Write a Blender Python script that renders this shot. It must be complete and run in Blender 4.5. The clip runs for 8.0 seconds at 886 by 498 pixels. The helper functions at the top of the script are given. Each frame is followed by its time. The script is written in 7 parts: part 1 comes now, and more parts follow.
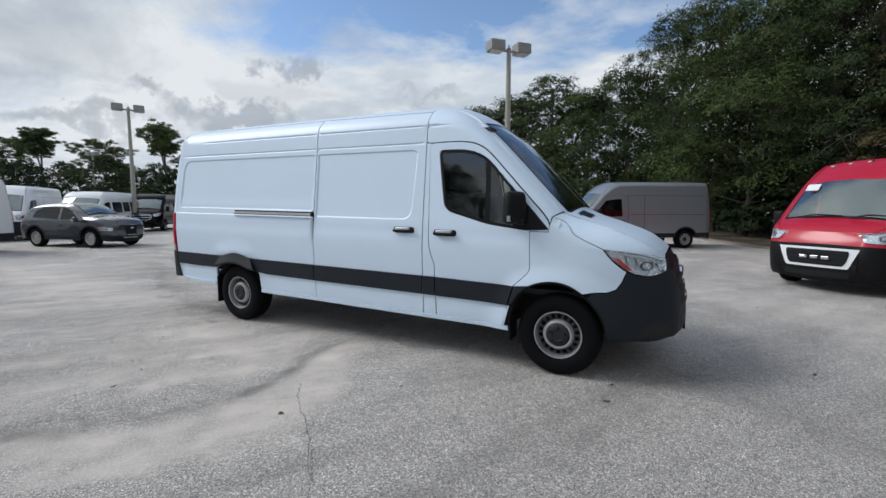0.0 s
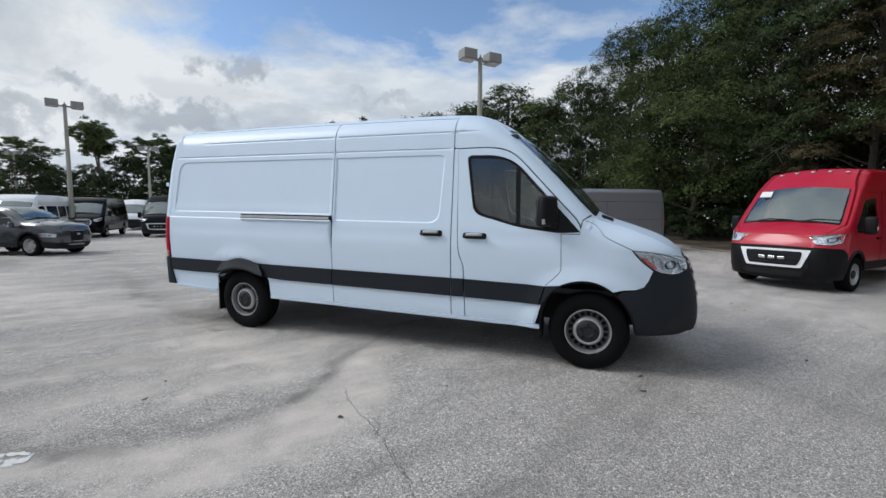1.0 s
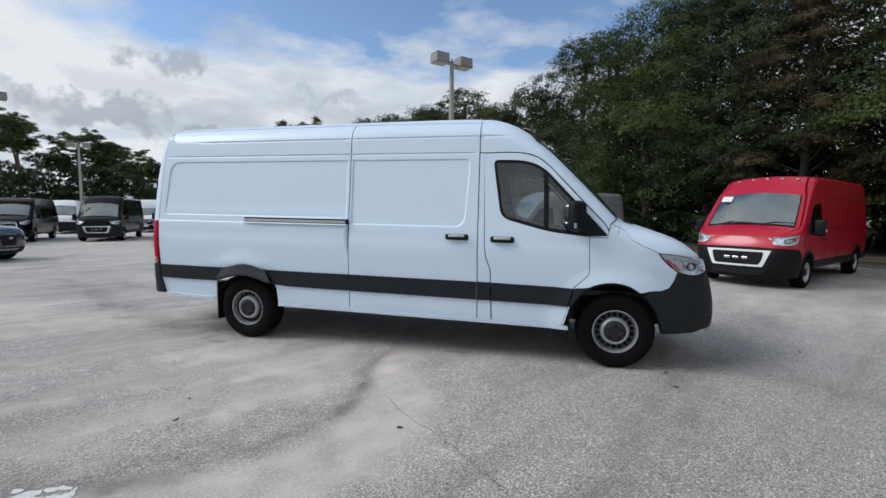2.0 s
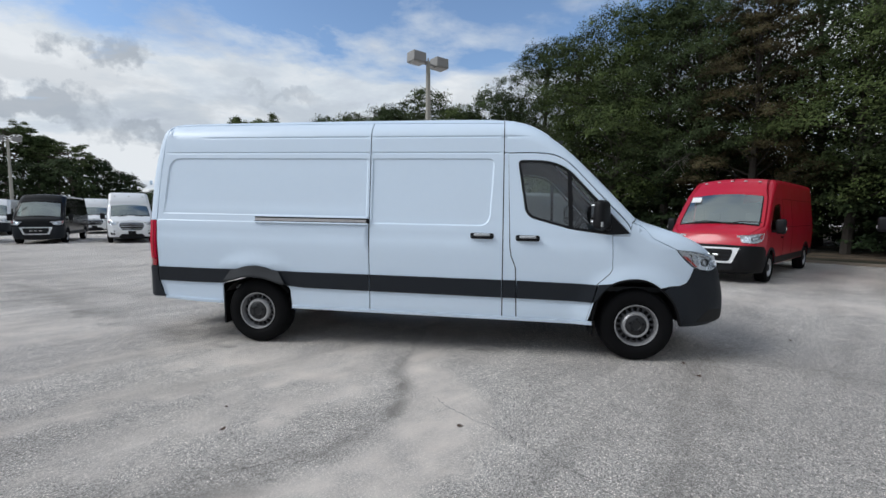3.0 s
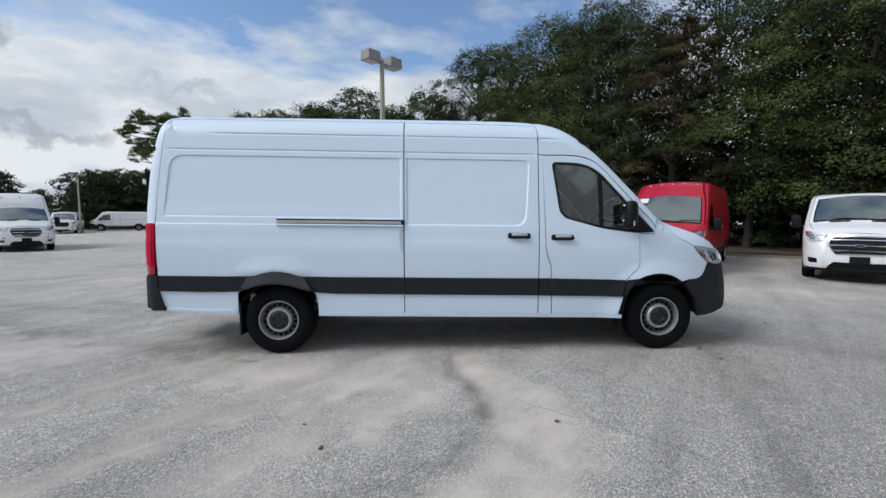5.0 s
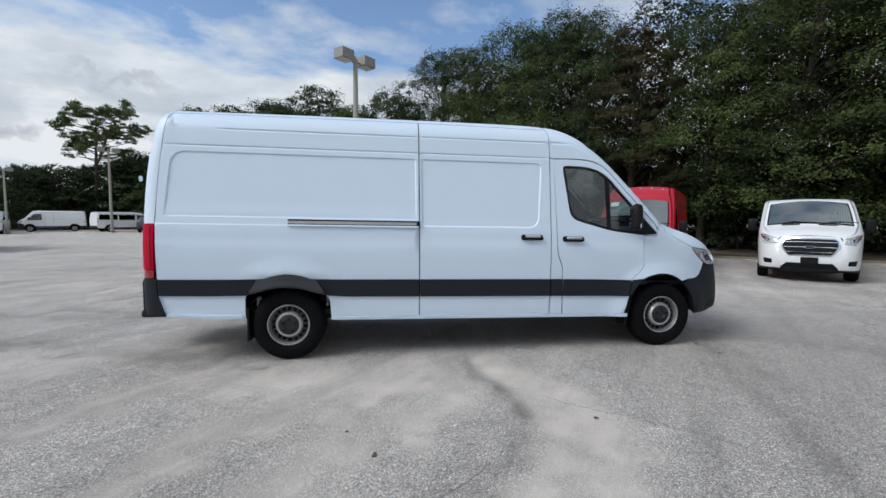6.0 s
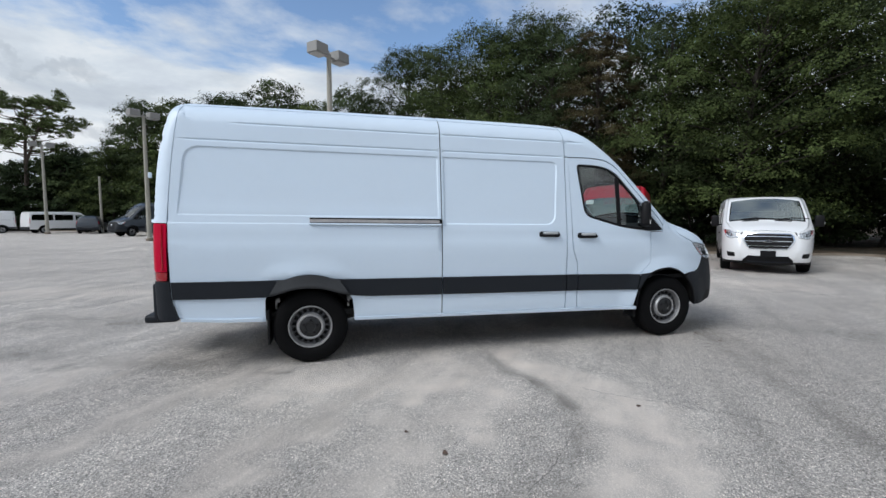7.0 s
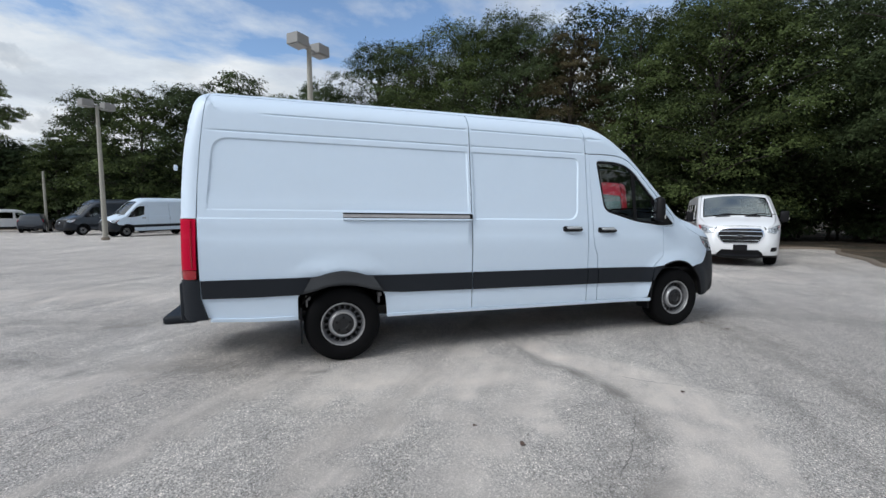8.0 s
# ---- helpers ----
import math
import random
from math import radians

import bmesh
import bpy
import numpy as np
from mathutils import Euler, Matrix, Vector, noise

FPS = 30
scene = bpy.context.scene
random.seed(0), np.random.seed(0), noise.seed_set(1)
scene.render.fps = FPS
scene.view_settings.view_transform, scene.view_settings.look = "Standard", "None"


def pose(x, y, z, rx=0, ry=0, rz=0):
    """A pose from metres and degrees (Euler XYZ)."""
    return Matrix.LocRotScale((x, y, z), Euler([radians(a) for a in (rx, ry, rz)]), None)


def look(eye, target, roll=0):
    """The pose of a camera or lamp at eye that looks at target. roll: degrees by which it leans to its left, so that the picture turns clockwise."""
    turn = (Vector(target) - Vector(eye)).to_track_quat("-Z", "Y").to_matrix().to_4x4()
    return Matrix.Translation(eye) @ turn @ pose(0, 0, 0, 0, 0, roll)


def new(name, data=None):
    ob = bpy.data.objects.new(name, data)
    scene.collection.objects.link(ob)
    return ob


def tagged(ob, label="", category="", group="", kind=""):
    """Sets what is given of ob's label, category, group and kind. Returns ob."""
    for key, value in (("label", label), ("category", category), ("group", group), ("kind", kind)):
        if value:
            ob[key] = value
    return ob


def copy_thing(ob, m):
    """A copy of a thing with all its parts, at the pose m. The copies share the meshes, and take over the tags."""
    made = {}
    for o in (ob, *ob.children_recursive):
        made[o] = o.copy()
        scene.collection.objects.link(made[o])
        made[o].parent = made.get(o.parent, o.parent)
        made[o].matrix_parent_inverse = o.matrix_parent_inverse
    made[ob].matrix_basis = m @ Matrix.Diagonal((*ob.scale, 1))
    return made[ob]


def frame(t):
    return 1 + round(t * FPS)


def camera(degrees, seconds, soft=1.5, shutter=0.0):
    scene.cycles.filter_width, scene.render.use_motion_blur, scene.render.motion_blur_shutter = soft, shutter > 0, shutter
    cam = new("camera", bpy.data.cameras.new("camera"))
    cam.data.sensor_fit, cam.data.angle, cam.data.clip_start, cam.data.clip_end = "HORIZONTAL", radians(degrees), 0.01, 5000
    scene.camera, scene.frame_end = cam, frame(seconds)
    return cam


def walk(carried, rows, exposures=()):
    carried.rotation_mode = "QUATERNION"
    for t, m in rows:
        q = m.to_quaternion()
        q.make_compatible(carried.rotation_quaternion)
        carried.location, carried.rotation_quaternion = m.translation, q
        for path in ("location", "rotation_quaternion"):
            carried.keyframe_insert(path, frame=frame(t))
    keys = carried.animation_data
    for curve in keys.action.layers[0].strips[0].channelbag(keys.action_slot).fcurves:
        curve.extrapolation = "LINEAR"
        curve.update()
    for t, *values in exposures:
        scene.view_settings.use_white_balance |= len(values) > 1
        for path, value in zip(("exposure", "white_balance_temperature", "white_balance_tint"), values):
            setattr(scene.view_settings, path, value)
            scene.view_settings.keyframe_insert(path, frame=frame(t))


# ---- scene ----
cam = camera(91.5, 8.0)
PATH = [
    (0.0, (5.141, -3.967, 1.562), (4.240, -2.192, 1.367), 0.1),
    (0.5, (4.827, -4.241, 1.554), (4.024, -2.419, 1.370), 0.2),
    (1.0, (4.443, -4.393, 1.543), (3.746, -2.526, 1.373), 0.2),
    (1.5, (4.045, -4.506, 1.559), (3.459, -2.600, 1.398), 0.2),
    (3.0, (2.939, -4.768, 1.542), (2.653, -2.795, 1.385), 0.3),
    (3.5, (2.595, -4.799, 1.529), (2.398, -2.815, 1.378), 0.0),
    (4.0, (2.272, -4.772, 1.535), (2.157, -2.781, 1.385), -0.2),
    (4.5, (1.973, -4.832, 1.534), (1.947, -2.838, 1.383), -0.3),
    (6.0, (1.020, -4.759, 1.531), (1.290, -2.782, 1.389), 0.2),
    (6.5, (0.678, -4.710, 1.511), (1.048, -2.750, 1.369), 0.0),
    (7.0, (0.319, -4.639, 1.522), (0.781, -2.699, 1.373), -0.1),
    (7.5, (-0.059, -4.631, 1.521), (0.486, -2.713, 1.363), -0.2),
    (8.0, (-0.385, -4.442, 1.500), (0.239, -2.548, 1.338), -0.2),
]
walk(cam, [(t, look(eye, target, roll)) for t, eye, target, roll in PATH], [(0.0, -0.10), (1.5, -0.08), (4.5, -0.08), (6.5, -0.04), (8.0, 0.01)])

# ---- sky, sun and exposure ----
SUN_AZ, SUN_EL = radians(-110), radians(40)      # azimuth from +y towards +x
world = bpy.data.worlds.new("world")
scene.world = world
world.use_nodes = True
wn, wl = world.node_tree.nodes, world.node_tree.links
wn.clear()


def wnode(kind, **kw):
    n = wn.new(kind)
    for k, v in kw.items():
        n.inputs[k.replace("_", " ")].default_value = v
    return n


def wmath(op, a, b):
    n = wn.new("ShaderNodeMath")
    n.operation = op
    for i, v in enumerate((a, b)):
        if isinstance(v, (int, float)):
            n.inputs[i].default_value = v
        else:
            wl.new(v, n.inputs[i])
    return n.outputs[0]


sky = wn.new("ShaderNodeTexSky")
sky.sky_type, sky.sun_disc, sky.sun_elevation, sky.sun_rotation = "NISHITA", False, SUN_EL, SUN_AZ
sky.air_density, sky.dust_density, sky.ozone_density = 1.0, 0.35, 3.0
coords = wn.new("ShaderNodeTexCoord")
sep = wn.new("ShaderNodeSeparateXYZ")
wl.new(coords.outputs["Generated"], sep.inputs[0])
lift = wmath("ADD", wmath("MAXIMUM", sep.outputs[2], 0.0), 0.16)
flat = wn.new("ShaderNodeCombineXYZ")
wl.new(wmath("DIVIDE", sep.outputs[0], lift), flat.inputs[0])
wl.new(wmath("DIVIDE", sep.outputs[1], lift), flat.inputs[1])


def wvec(op, a, b):
    n = wn.new("ShaderNodeVectorMath")
    n.operation = op
    wl.new(a, n.inputs[0])
    n.inputs[1].default_value = b
    return n


def wnoise(vec, scale, detail, rough, distort):
    n = wnode("ShaderNodeTexNoise", Scale=scale, Detail=detail, Roughness=rough, Distortion=distort)
    wl.new(vec, n.inputs["Vector"])
    return n.outputs[0]


drift = wvec("MULTIPLY", flat.outputs[0], (1.0, 1.35, 1.0)).outputs[0]
cover = wnoise(drift, 0.85, 11.0, 0.60, 0.25)
shade = wnoise(wvec("ADD", flat.outputs[0], (7.3, 2.1, 4.4)).outputs[0], 1.1, 10.0, 0.6, 0.2)
low_shape = wnoise(wvec("MULTIPLY", coords.outputs["Generated"], (3.4, 3.4, 8.5)).outputs[0], 1.35, 8.0, 0.55, 0.1)
# the cloud thins overhead and ahead, where the blue shows; it thickens towards the horizon
az = wmath("ARCTAN2", sep.outputs[0], sep.outputs[1])
height = sep.outputs[2]


def wbell(src, centre, width):
    """1 at the centre, falling to 0 at the width."""
    k = wmath("DIVIDE", wmath("SUBTRACT", src, centre), width)
    return wmath("MAXIMUM", wmath("SUBTRACT", 1.0, wmath("MULTIPLY", k, k)), 0.0)


clearing = wmath("MULTIPLY", wbell(az, radians(-10), radians(42)), wbell(height, 0.62, 0.36))
cover = wmath("SUBTRACT", cover, wmath("MULTIPLY", clearing, 0.30))
cover = wmath("ADD", cover, wmath("MULTIPLY", wbell(height, 0.05, 0.27), 0.16))


def wramp(src, stops):
    r = wn.new("ShaderNodeValToRGB")
    e = r.color_ramp.elements
    e[0].position, e[0].color = stops[0][0], (*stops[0][1], 1)
    e[1].position, e[1].color = stops[-1][0], (*stops[-1][1], 1)
    for p, c in stops[1:-1]:
        e.new(p).color = (*c, 1)
    wl.new(src, r.inputs[0])
    return r.outputs[0]


cloud_mask = wramp(cover, [(0.34, (0.0, 0.0, 0.0)), (0.41, (0.5, 0.5, 0.5)), (0.49, (1, 1, 1))])
shade = wmath("SUBTRACT", shade, wmath("MULTIPLY", wmath("MULTIPLY", wbell(az, radians(-46), radians(34)), wbell(height, 0.17, 0.20)), 0.12))
high_tone = wramp(shade, [(0.38, (0.98, 1.03, 1.08)), (0.48, (0.80, 0.885, 0.975)), (0.56, (0.70, 0.775, 0.885)), (0.68, (0.50, 0.57, 0.68))])
# grey cumulus low in the west: azimuth, height, half width, half height, weight
warp_a = wmath("SUBTRACT", wnoise(coords.outputs["Generated"], 11.0, 6.0, 0.6, 0.0), 0.5)
warp_b = wmath("SUBTRACT", wnoise(wvec("ADD", coords.outputs["Generated"], (3.1, 7.7, 1.3)).outputs[0], 14.0, 6.0, 0.6, 0.0), 0.5)
az_w, el_w = wmath("ADD", az, wmath("MULTIPLY", warp_a, 0.34)), wmath("ADD", height, wmath("MULTIPLY", warp_b, 0.17))
cumulus = None
for a0, e0, wa, we, k in ((-52, 0.180, 8.5, 0.036, 0.95), (-46, 0.268, 3.2, 0.032, 0.85), (-61, 0.215, 4.0, 0.020, 0.7), (-41, 0.150, 5.0, 0.024, 0.75),
                          (-71, 0.290, 13.0, 0.085, 0.5), (-67, 0.150, 8.0, 0.022, 0.6), (-29, 0.235, 6.0, 0.018, 0.45), (-24, 0.15, 5.0, 0.018, 0.4)):
    spot = wmath("MULTIPLY", wmath("MULTIPLY", wbell(az_w, radians(a0), radians(wa)), wbell(el_w, e0, we)), k)
    cumulus = spot if cumulus is None else wmath("MAXIMUM", cumulus, spot)
cumulus = wmath("MULTIPLY", wmath("MINIMUM", wmath("MULTIPLY", cumulus, 1.5), 1.0), 0.72)
low_mask = wmath("MULTIPLY", wramp(low_shape, [(0.52, (0, 0, 0)), (0.60, (1, 1, 1))]), wramp(sep.outputs[2], [(0.02, (0, 0, 0)), (0.10, (1, 1, 1)), (0.22, (0.7, 0.7, 0.7)), (0.36, (0, 0, 0))]))
low_mask = wmath("MAXIMUM", wmath("MULTIPLY", low_mask, 0.40), cumulus)
tone_mix = wn.new("ShaderNodeMix")
tone_mix.data_type = "RGBA"
wl.new(low_mask, tone_mix.inputs[0])
wl.new(high_tone, tone_mix.inputs[6])
tone_mix.inputs[7].default_value = (0.42, 0.48, 0.56, 1)
cloud_tone = tone_mix.outputs[2]
bg_sky, bg_cloud = wn.new("ShaderNodeBackground"), wn.new("ShaderNodeBackground")
bg_sky.inputs[1].default_value, bg_cloud.inputs[1].default_value = 0.17, 0.84
wl.new(sky.outputs[0], bg_sky.inputs[0])
wl.new(cloud_tone, bg_cloud.inputs[0])
sky_mix, world_out = wn.new("ShaderNodeMixShader"), wn.new("ShaderNodeOutputWorld")
wl.new(cloud_mask, sky_mix.inputs[0])
wl.new(bg_sky.outputs[0], sky_mix.inputs[1])
wl.new(bg_cloud.outputs[0], sky_mix.inputs[2])
wl.new(sky_mix.outputs[0], world_out.inputs[0])

sun = new("sun", bpy.data.lights.new("sun", "SUN"))
sun.data.energy, sun.data.angle, sun.data.color = 2.25, radians(28), (0.97, 0.985, 1.0)
sun_from = Vector((math.sin(SUN_AZ) * math.cos(SUN_EL), math.cos(SUN_AZ) * math.cos(SUN_EL), math.sin(SUN_EL)))
sun.matrix_world = look(sun_from * 60, (0, 0, 0))

# ---- materials ----
def nodes_of(name):
    m = bpy.data.materials.new(name)
    m.use_nodes = True
    nt = m.node_tree
    return m, nt.nodes, nt.links, nt.nodes["Principled BSDF"]


def put(n, k, **kw):
    nd = n.new(k)
    for key, v in kw.items():
        nd.inputs[key].default_value = v
    return nd


def mixed(n, l, fac, a, b, blend="MIX"):
    """A colour mix of a and b, each a socket or a colour."""
    nd = n.new("ShaderNodeMix")
    nd.data_type, nd.blend_type = "RGBA", blend
    for i, v in ((0, fac), (6, a), (7, b)):
        if isinstance(v, (int, float)):
            nd.inputs[i].default_value = v
        elif isinstance(v, tuple):
            nd.inputs[i].default_value = (*v[:3], 1)
        else:
            l.new(v, nd.inputs[i])
    return nd.outputs[2]


def ramp(n, l, src, stops):
    r = n.new("ShaderNodeValToRGB")
    e = r.color_ramp.elements
    to = lambda c: (c, c, c, 1) if isinstance(c, (int, float)) else (*c, 1)
    e[0].position, e[0].color = stops[0][0], to(stops[0][1])
    e[1].position, e[1].color = stops[-1][0], to(stops[-1][1])
    for p, c in stops[1:-1]:
        e.new(p).color = to(c)
    l.new(src, r.inputs[0])
    return r.outputs[0]


def surface(name, color, rough=0.5, metal=0.0, vary=0.12, scale=6.0, bump=0.0, bump_scale=60.0, coat=0.0, spec=0.5, dirt=0.0, coat_rough=0.08):
    """A plain material with variation at two scales, optional fine relief and a film of dust."""
    m, n, l, bsdf = nodes_of(name)
    tc = n.new("ShaderNodeTexCoord").outputs["Object"]
    big = put(n, "ShaderNodeTexNoise", Scale=scale, Detail=5.0, Roughness=0.6)
    fine = put(n, "ShaderNodeTexNoise", Scale=scale * 13, Detail=3.0)
    l.new(tc, big.inputs["Vector"])
    l.new(tc, fine.inputs["Vector"])
    dark = tuple(c * (1 - vary) for c in color)
    light = tuple(min(1, c * (1 + vary * 0.6)) for c in color)
    col = mixed(n, l, big.outputs[0], dark, light)
    col = mixed(n, l, vary * 0.8, col, fine.outputs[0], "OVERLAY")
    if dirt:
        mask = ramp(n, l, big.outputs[0], [(0.45, 0.0), (0.75, dirt)])
        col = mixed(n, l, mask, col, (0.33, 0.31, 0.28))
    l.new(col, bsdf.inputs["Base Color"])
    rr = n.new("ShaderNodeMapRange")
    rr.inputs[3].default_value, rr.inputs[4].default_value = max(0.02, rough - 0.07), min(1, rough + 0.1)
    l.new(big.outputs[0], rr.inputs[0])
    l.new(rr.outputs[0], bsdf.inputs["Roughness"])
    bsdf.inputs["Metallic"].default_value = metal
    bsdf.inputs["Specular IOR Level"].default_value = spec
    bsdf.inputs["Coat Weight"].default_value = coat
    bsdf.inputs["Coat Roughness"].default_value = coat_rough
    if bump:
        bn = put(n, "ShaderNodeTexNoise", Scale=bump_scale, Detail=4.0)
        l.new(tc, bn.inputs["Vector"])
        b = put(n, "ShaderNodeBump", Strength=bump, Distance=0.01)
        l.new(bn.outputs[0], b.inputs["Height"])
        l.new(b.outputs[0], bsdf.inputs["Normal"])
    return m


def glass(name, tint, gloss_rough=0.02, ior=1.8, gloss=(1.0, 1.0, 1.0)):
    """A thin tinted pane: sees through, with reflection by Fresnel."""
    m, n, l, bsdf = nodes_of(name)
    n.remove(bsdf)
    tr, gl, mx = n.new("ShaderNodeBsdfTransparent"), n.new("ShaderNodeBsdfGlossy"), n.new("ShaderNodeMixShader")
    tr.inputs[0].default_value = (*tint, 1)
    gl.inputs[0].default_value = (*gloss, 1)
    gl.inputs["Roughness"].default_value = gloss_rough
    f0 = ((ior - 1) / (ior + 1)) ** 2
    face = put(n, "ShaderNodeLayerWeight", Blend=0.5)
    rise, sheen = n.new("ShaderNodeMath"), n.new("ShaderNodeMath")
    rise.operation, sheen.operation = "POWER", "MULTIPLY_ADD"
    l.new(face.outputs["Facing"], rise.inputs[0])
    rise.inputs[1].default_value = 5.0
    l.new(rise.outputs[0], sheen.inputs[0])
    sheen.inputs[1].default_value, sheen.inputs[2].default_value = 1 - f0, f0
    l.new(sheen.outputs[0], mx.inputs[0])
    l.new(tr.outputs[0], mx.inputs[1])
    l.new(gl.outputs[0], mx.inputs[2])
    l.new(mx.outputs[0], n["Material Output"].inputs[0])
    return m


def paint(name, color, **kw):
    return surface(name, color, **{**dict(rough=0.32, vary=0.04, scale=1.3, coat=0.7, dirt=0.06), **kw})


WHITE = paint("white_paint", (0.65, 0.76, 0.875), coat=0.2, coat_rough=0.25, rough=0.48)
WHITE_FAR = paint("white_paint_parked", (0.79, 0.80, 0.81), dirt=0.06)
RED = paint("red_paint", (0.45, 0.002, 0.020), dirt=0.0, coat=0.3)
SILVER = paint("silver_paint", (0.25, 0.26, 0.275), metal=0.35)
GREY_PAINT = paint("grey_paint", (0.078, 0.082, 0.09), metal=0.5, rough=0.22, coat=1.0, coat_rough=0.04, dirt=0.0)
BLACK_PAINT = paint("black_paint", (0.004, 0.0043, 0.005), coat=0.0, dirt=0.0, rough=0.10, spec=0.15)
DARK_BLUE = paint("dark_slate_paint", (0.03, 0.038, 0.05))
PLASTIC = surface("dark_grey_plastic", (0.0115, 0.0145, 0.0195), rough=0.55, spec=0.28, vary=0.12, scale=3.0, bump=0.12, bump_scale=500)
# Lighter than the cladding: light caught by the tilted flare is in its colour.
FLARE = surface("lit_flare_plastic", (0.042, 0.044, 0.047), rough=0.8, spec=0.3, vary=0.12, scale=5.0, bump=0.15, bump_scale=400)
BLACK = surface("black_plastic", (0.006, 0.006, 0.007), rough=0.5, spec=0.2, vary=0.1)
SHUT = surface("dark_shut_line", (0.006, 0.006, 0.007), rough=0.9, vary=0.05)
RUBBER = surface("tyre_rubber", (0.005, 0.005, 0.0055), rough=0.8, spec=0.12, vary=0.25, scale=14, bump=0.2, bump_scale=120)
# Pale fill for the blocks added in the rear wheel gaps.
GAP_PALE = surface("pale_gap_fill", (0.55, 0.55, 0.54), rough=0.5, metal=0.3, vary=0.2, scale=20)
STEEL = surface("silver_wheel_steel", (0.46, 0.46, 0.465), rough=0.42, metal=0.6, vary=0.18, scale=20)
# Darker copies of the silver steel, with the wheel's inner shade in their colour.
WHEEL_MID = surface("half_shaded_wheel_steel", (0.24, 0.24, 0.245), rough=0.5, metal=0.5, vary=0.2, scale=20)
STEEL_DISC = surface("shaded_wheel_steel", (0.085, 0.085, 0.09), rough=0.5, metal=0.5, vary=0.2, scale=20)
ALLOY = surface("alloy_wheel", (0.5, 0.5, 0.5), rough=0.3, metal=0.8, vary=0.1, scale=20)
CAP = surface("dark_hub_cap", (0.009, 0.0095, 0.011), rough=0.5, vary=0.1)
BAR_CHROME = surface("satin_chrome", (0.45, 0.46, 0.48), rough=0.3, metal=0.9, vary=0.1)
HANDLE_CAP = surface("satin_silver_paint", (0.50, 0.52, 0.54), rough=0.35, metal=0.3, vary=0.05)
CHROME = surface("chrome", (0.75, 0.76, 0.78), rough=0.12, metal=1.0, vary=0.04)
LAMP_BOWL = surface("lamp_reflector", (0.84, 0.86, 0.89), rough=0.25, metal=0.45, vary=0.25, scale=25)
TAIL_RED = surface("red_lens", (0.48, 0.0, 0.028), rough=0.35, spec=0.15, vary=0.1, scale=9)
TAIL_DARK = surface("smoked_red_lens", (0.30, 0.002, 0.010), rough=0.15, vary=0.1, coat=1.0)
AMBER = surface("amber_reflector", (0.50, 0.035, 0.025), rough=0.2, vary=0.1, coat=1.0)
CLEAR = glass("clear_lens", (0.86, 0.89, 0.92))
WINDOW = glass("tinted_side_glass", (0.74, 0.82, 0.81), ior=1.8)
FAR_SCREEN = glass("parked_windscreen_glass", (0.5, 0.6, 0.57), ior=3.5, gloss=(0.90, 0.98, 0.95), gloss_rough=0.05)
CLEAR_SCREEN = glass("clear_windscreen_glass", (0.72, 0.82, 0.79), ior=2.4)
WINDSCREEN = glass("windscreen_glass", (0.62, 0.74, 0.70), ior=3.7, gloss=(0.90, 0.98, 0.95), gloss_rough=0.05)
PRIVACY = glass("dark_privacy_glass", (0.06, 0.065, 0.065), ior=1.5)
MIRROR = surface("mirror_glass", (0.09, 0.095, 0.10), rough=0.02, metal=1.0, vary=0.0)
CABIN = surface("black_cabin_trim", (0.035, 0.036, 0.038), rough=0.75, vary=0.15)
SEAT = surface("black_seat_cloth", (0.028, 0.028, 0.03), rough=0.9, vary=0.2, bump=0.3)
UNDER = surface("underbody_black", (0.018, 0.017, 0.016), rough=0.85, vary=0.35, scale=8)
RAIL = surface("worn_rail_metal", (0.46, 0.44, 0.43), rough=0.45, metal=0.5, vary=0.3, scale=9)
PAPER = surface("white_paper", (0.75, 0.75, 0.74), rough=0.8, vary=0.03)
CONCRETE = surface("kerb_concrete", (0.20, 0.165, 0.13), rough=0.92, vary=0.3, scale=3, bump=0.5, bump_scale=90)
POLE_MAT = surface("pole_concrete", (0.34, 0.325, 0.28), rough=0.85, vary=0.2, scale=2.5, bump=0.3)
LAMP_BOX = surface("lamp_housing_metal", (0.25, 0.245, 0.235), rough=0.55, vary=0.15, scale=4)
LAMP_GLASS = surface("lamp_lens", (0.42, 0.42, 0.41), rough=0.2, vary=0.08)
BARK = surface("bark", (0.045, 0.038, 0.031), rough=0.95, vary=0.45, scale=5, bump=0.9, bump_scale=22)
PINE_BARK = surface("pine_bark", (0.11, 0.085, 0.07), rough=0.95, vary=0.4, scale=4, bump=0.8, bump_scale=16)
DEAD_WOOD = surface("bare_grey_branch", (0.25, 0.235, 0.21), rough=0.95, vary=0.25, scale=8)
CRACK = surface("crack_dirt", (0.17, 0.16, 0.15), rough=0.95, vary=0.4, scale=12)
MARK = surface("worn_white_paint", (0.68, 0.675, 0.66), rough=0.8, vary=0.25, scale=30, bump=0.3)
DRY_LEAF = surface("dry_leaf", (0.11, 0.072, 0.055), rough=0.9, vary=0.4, scale=20)


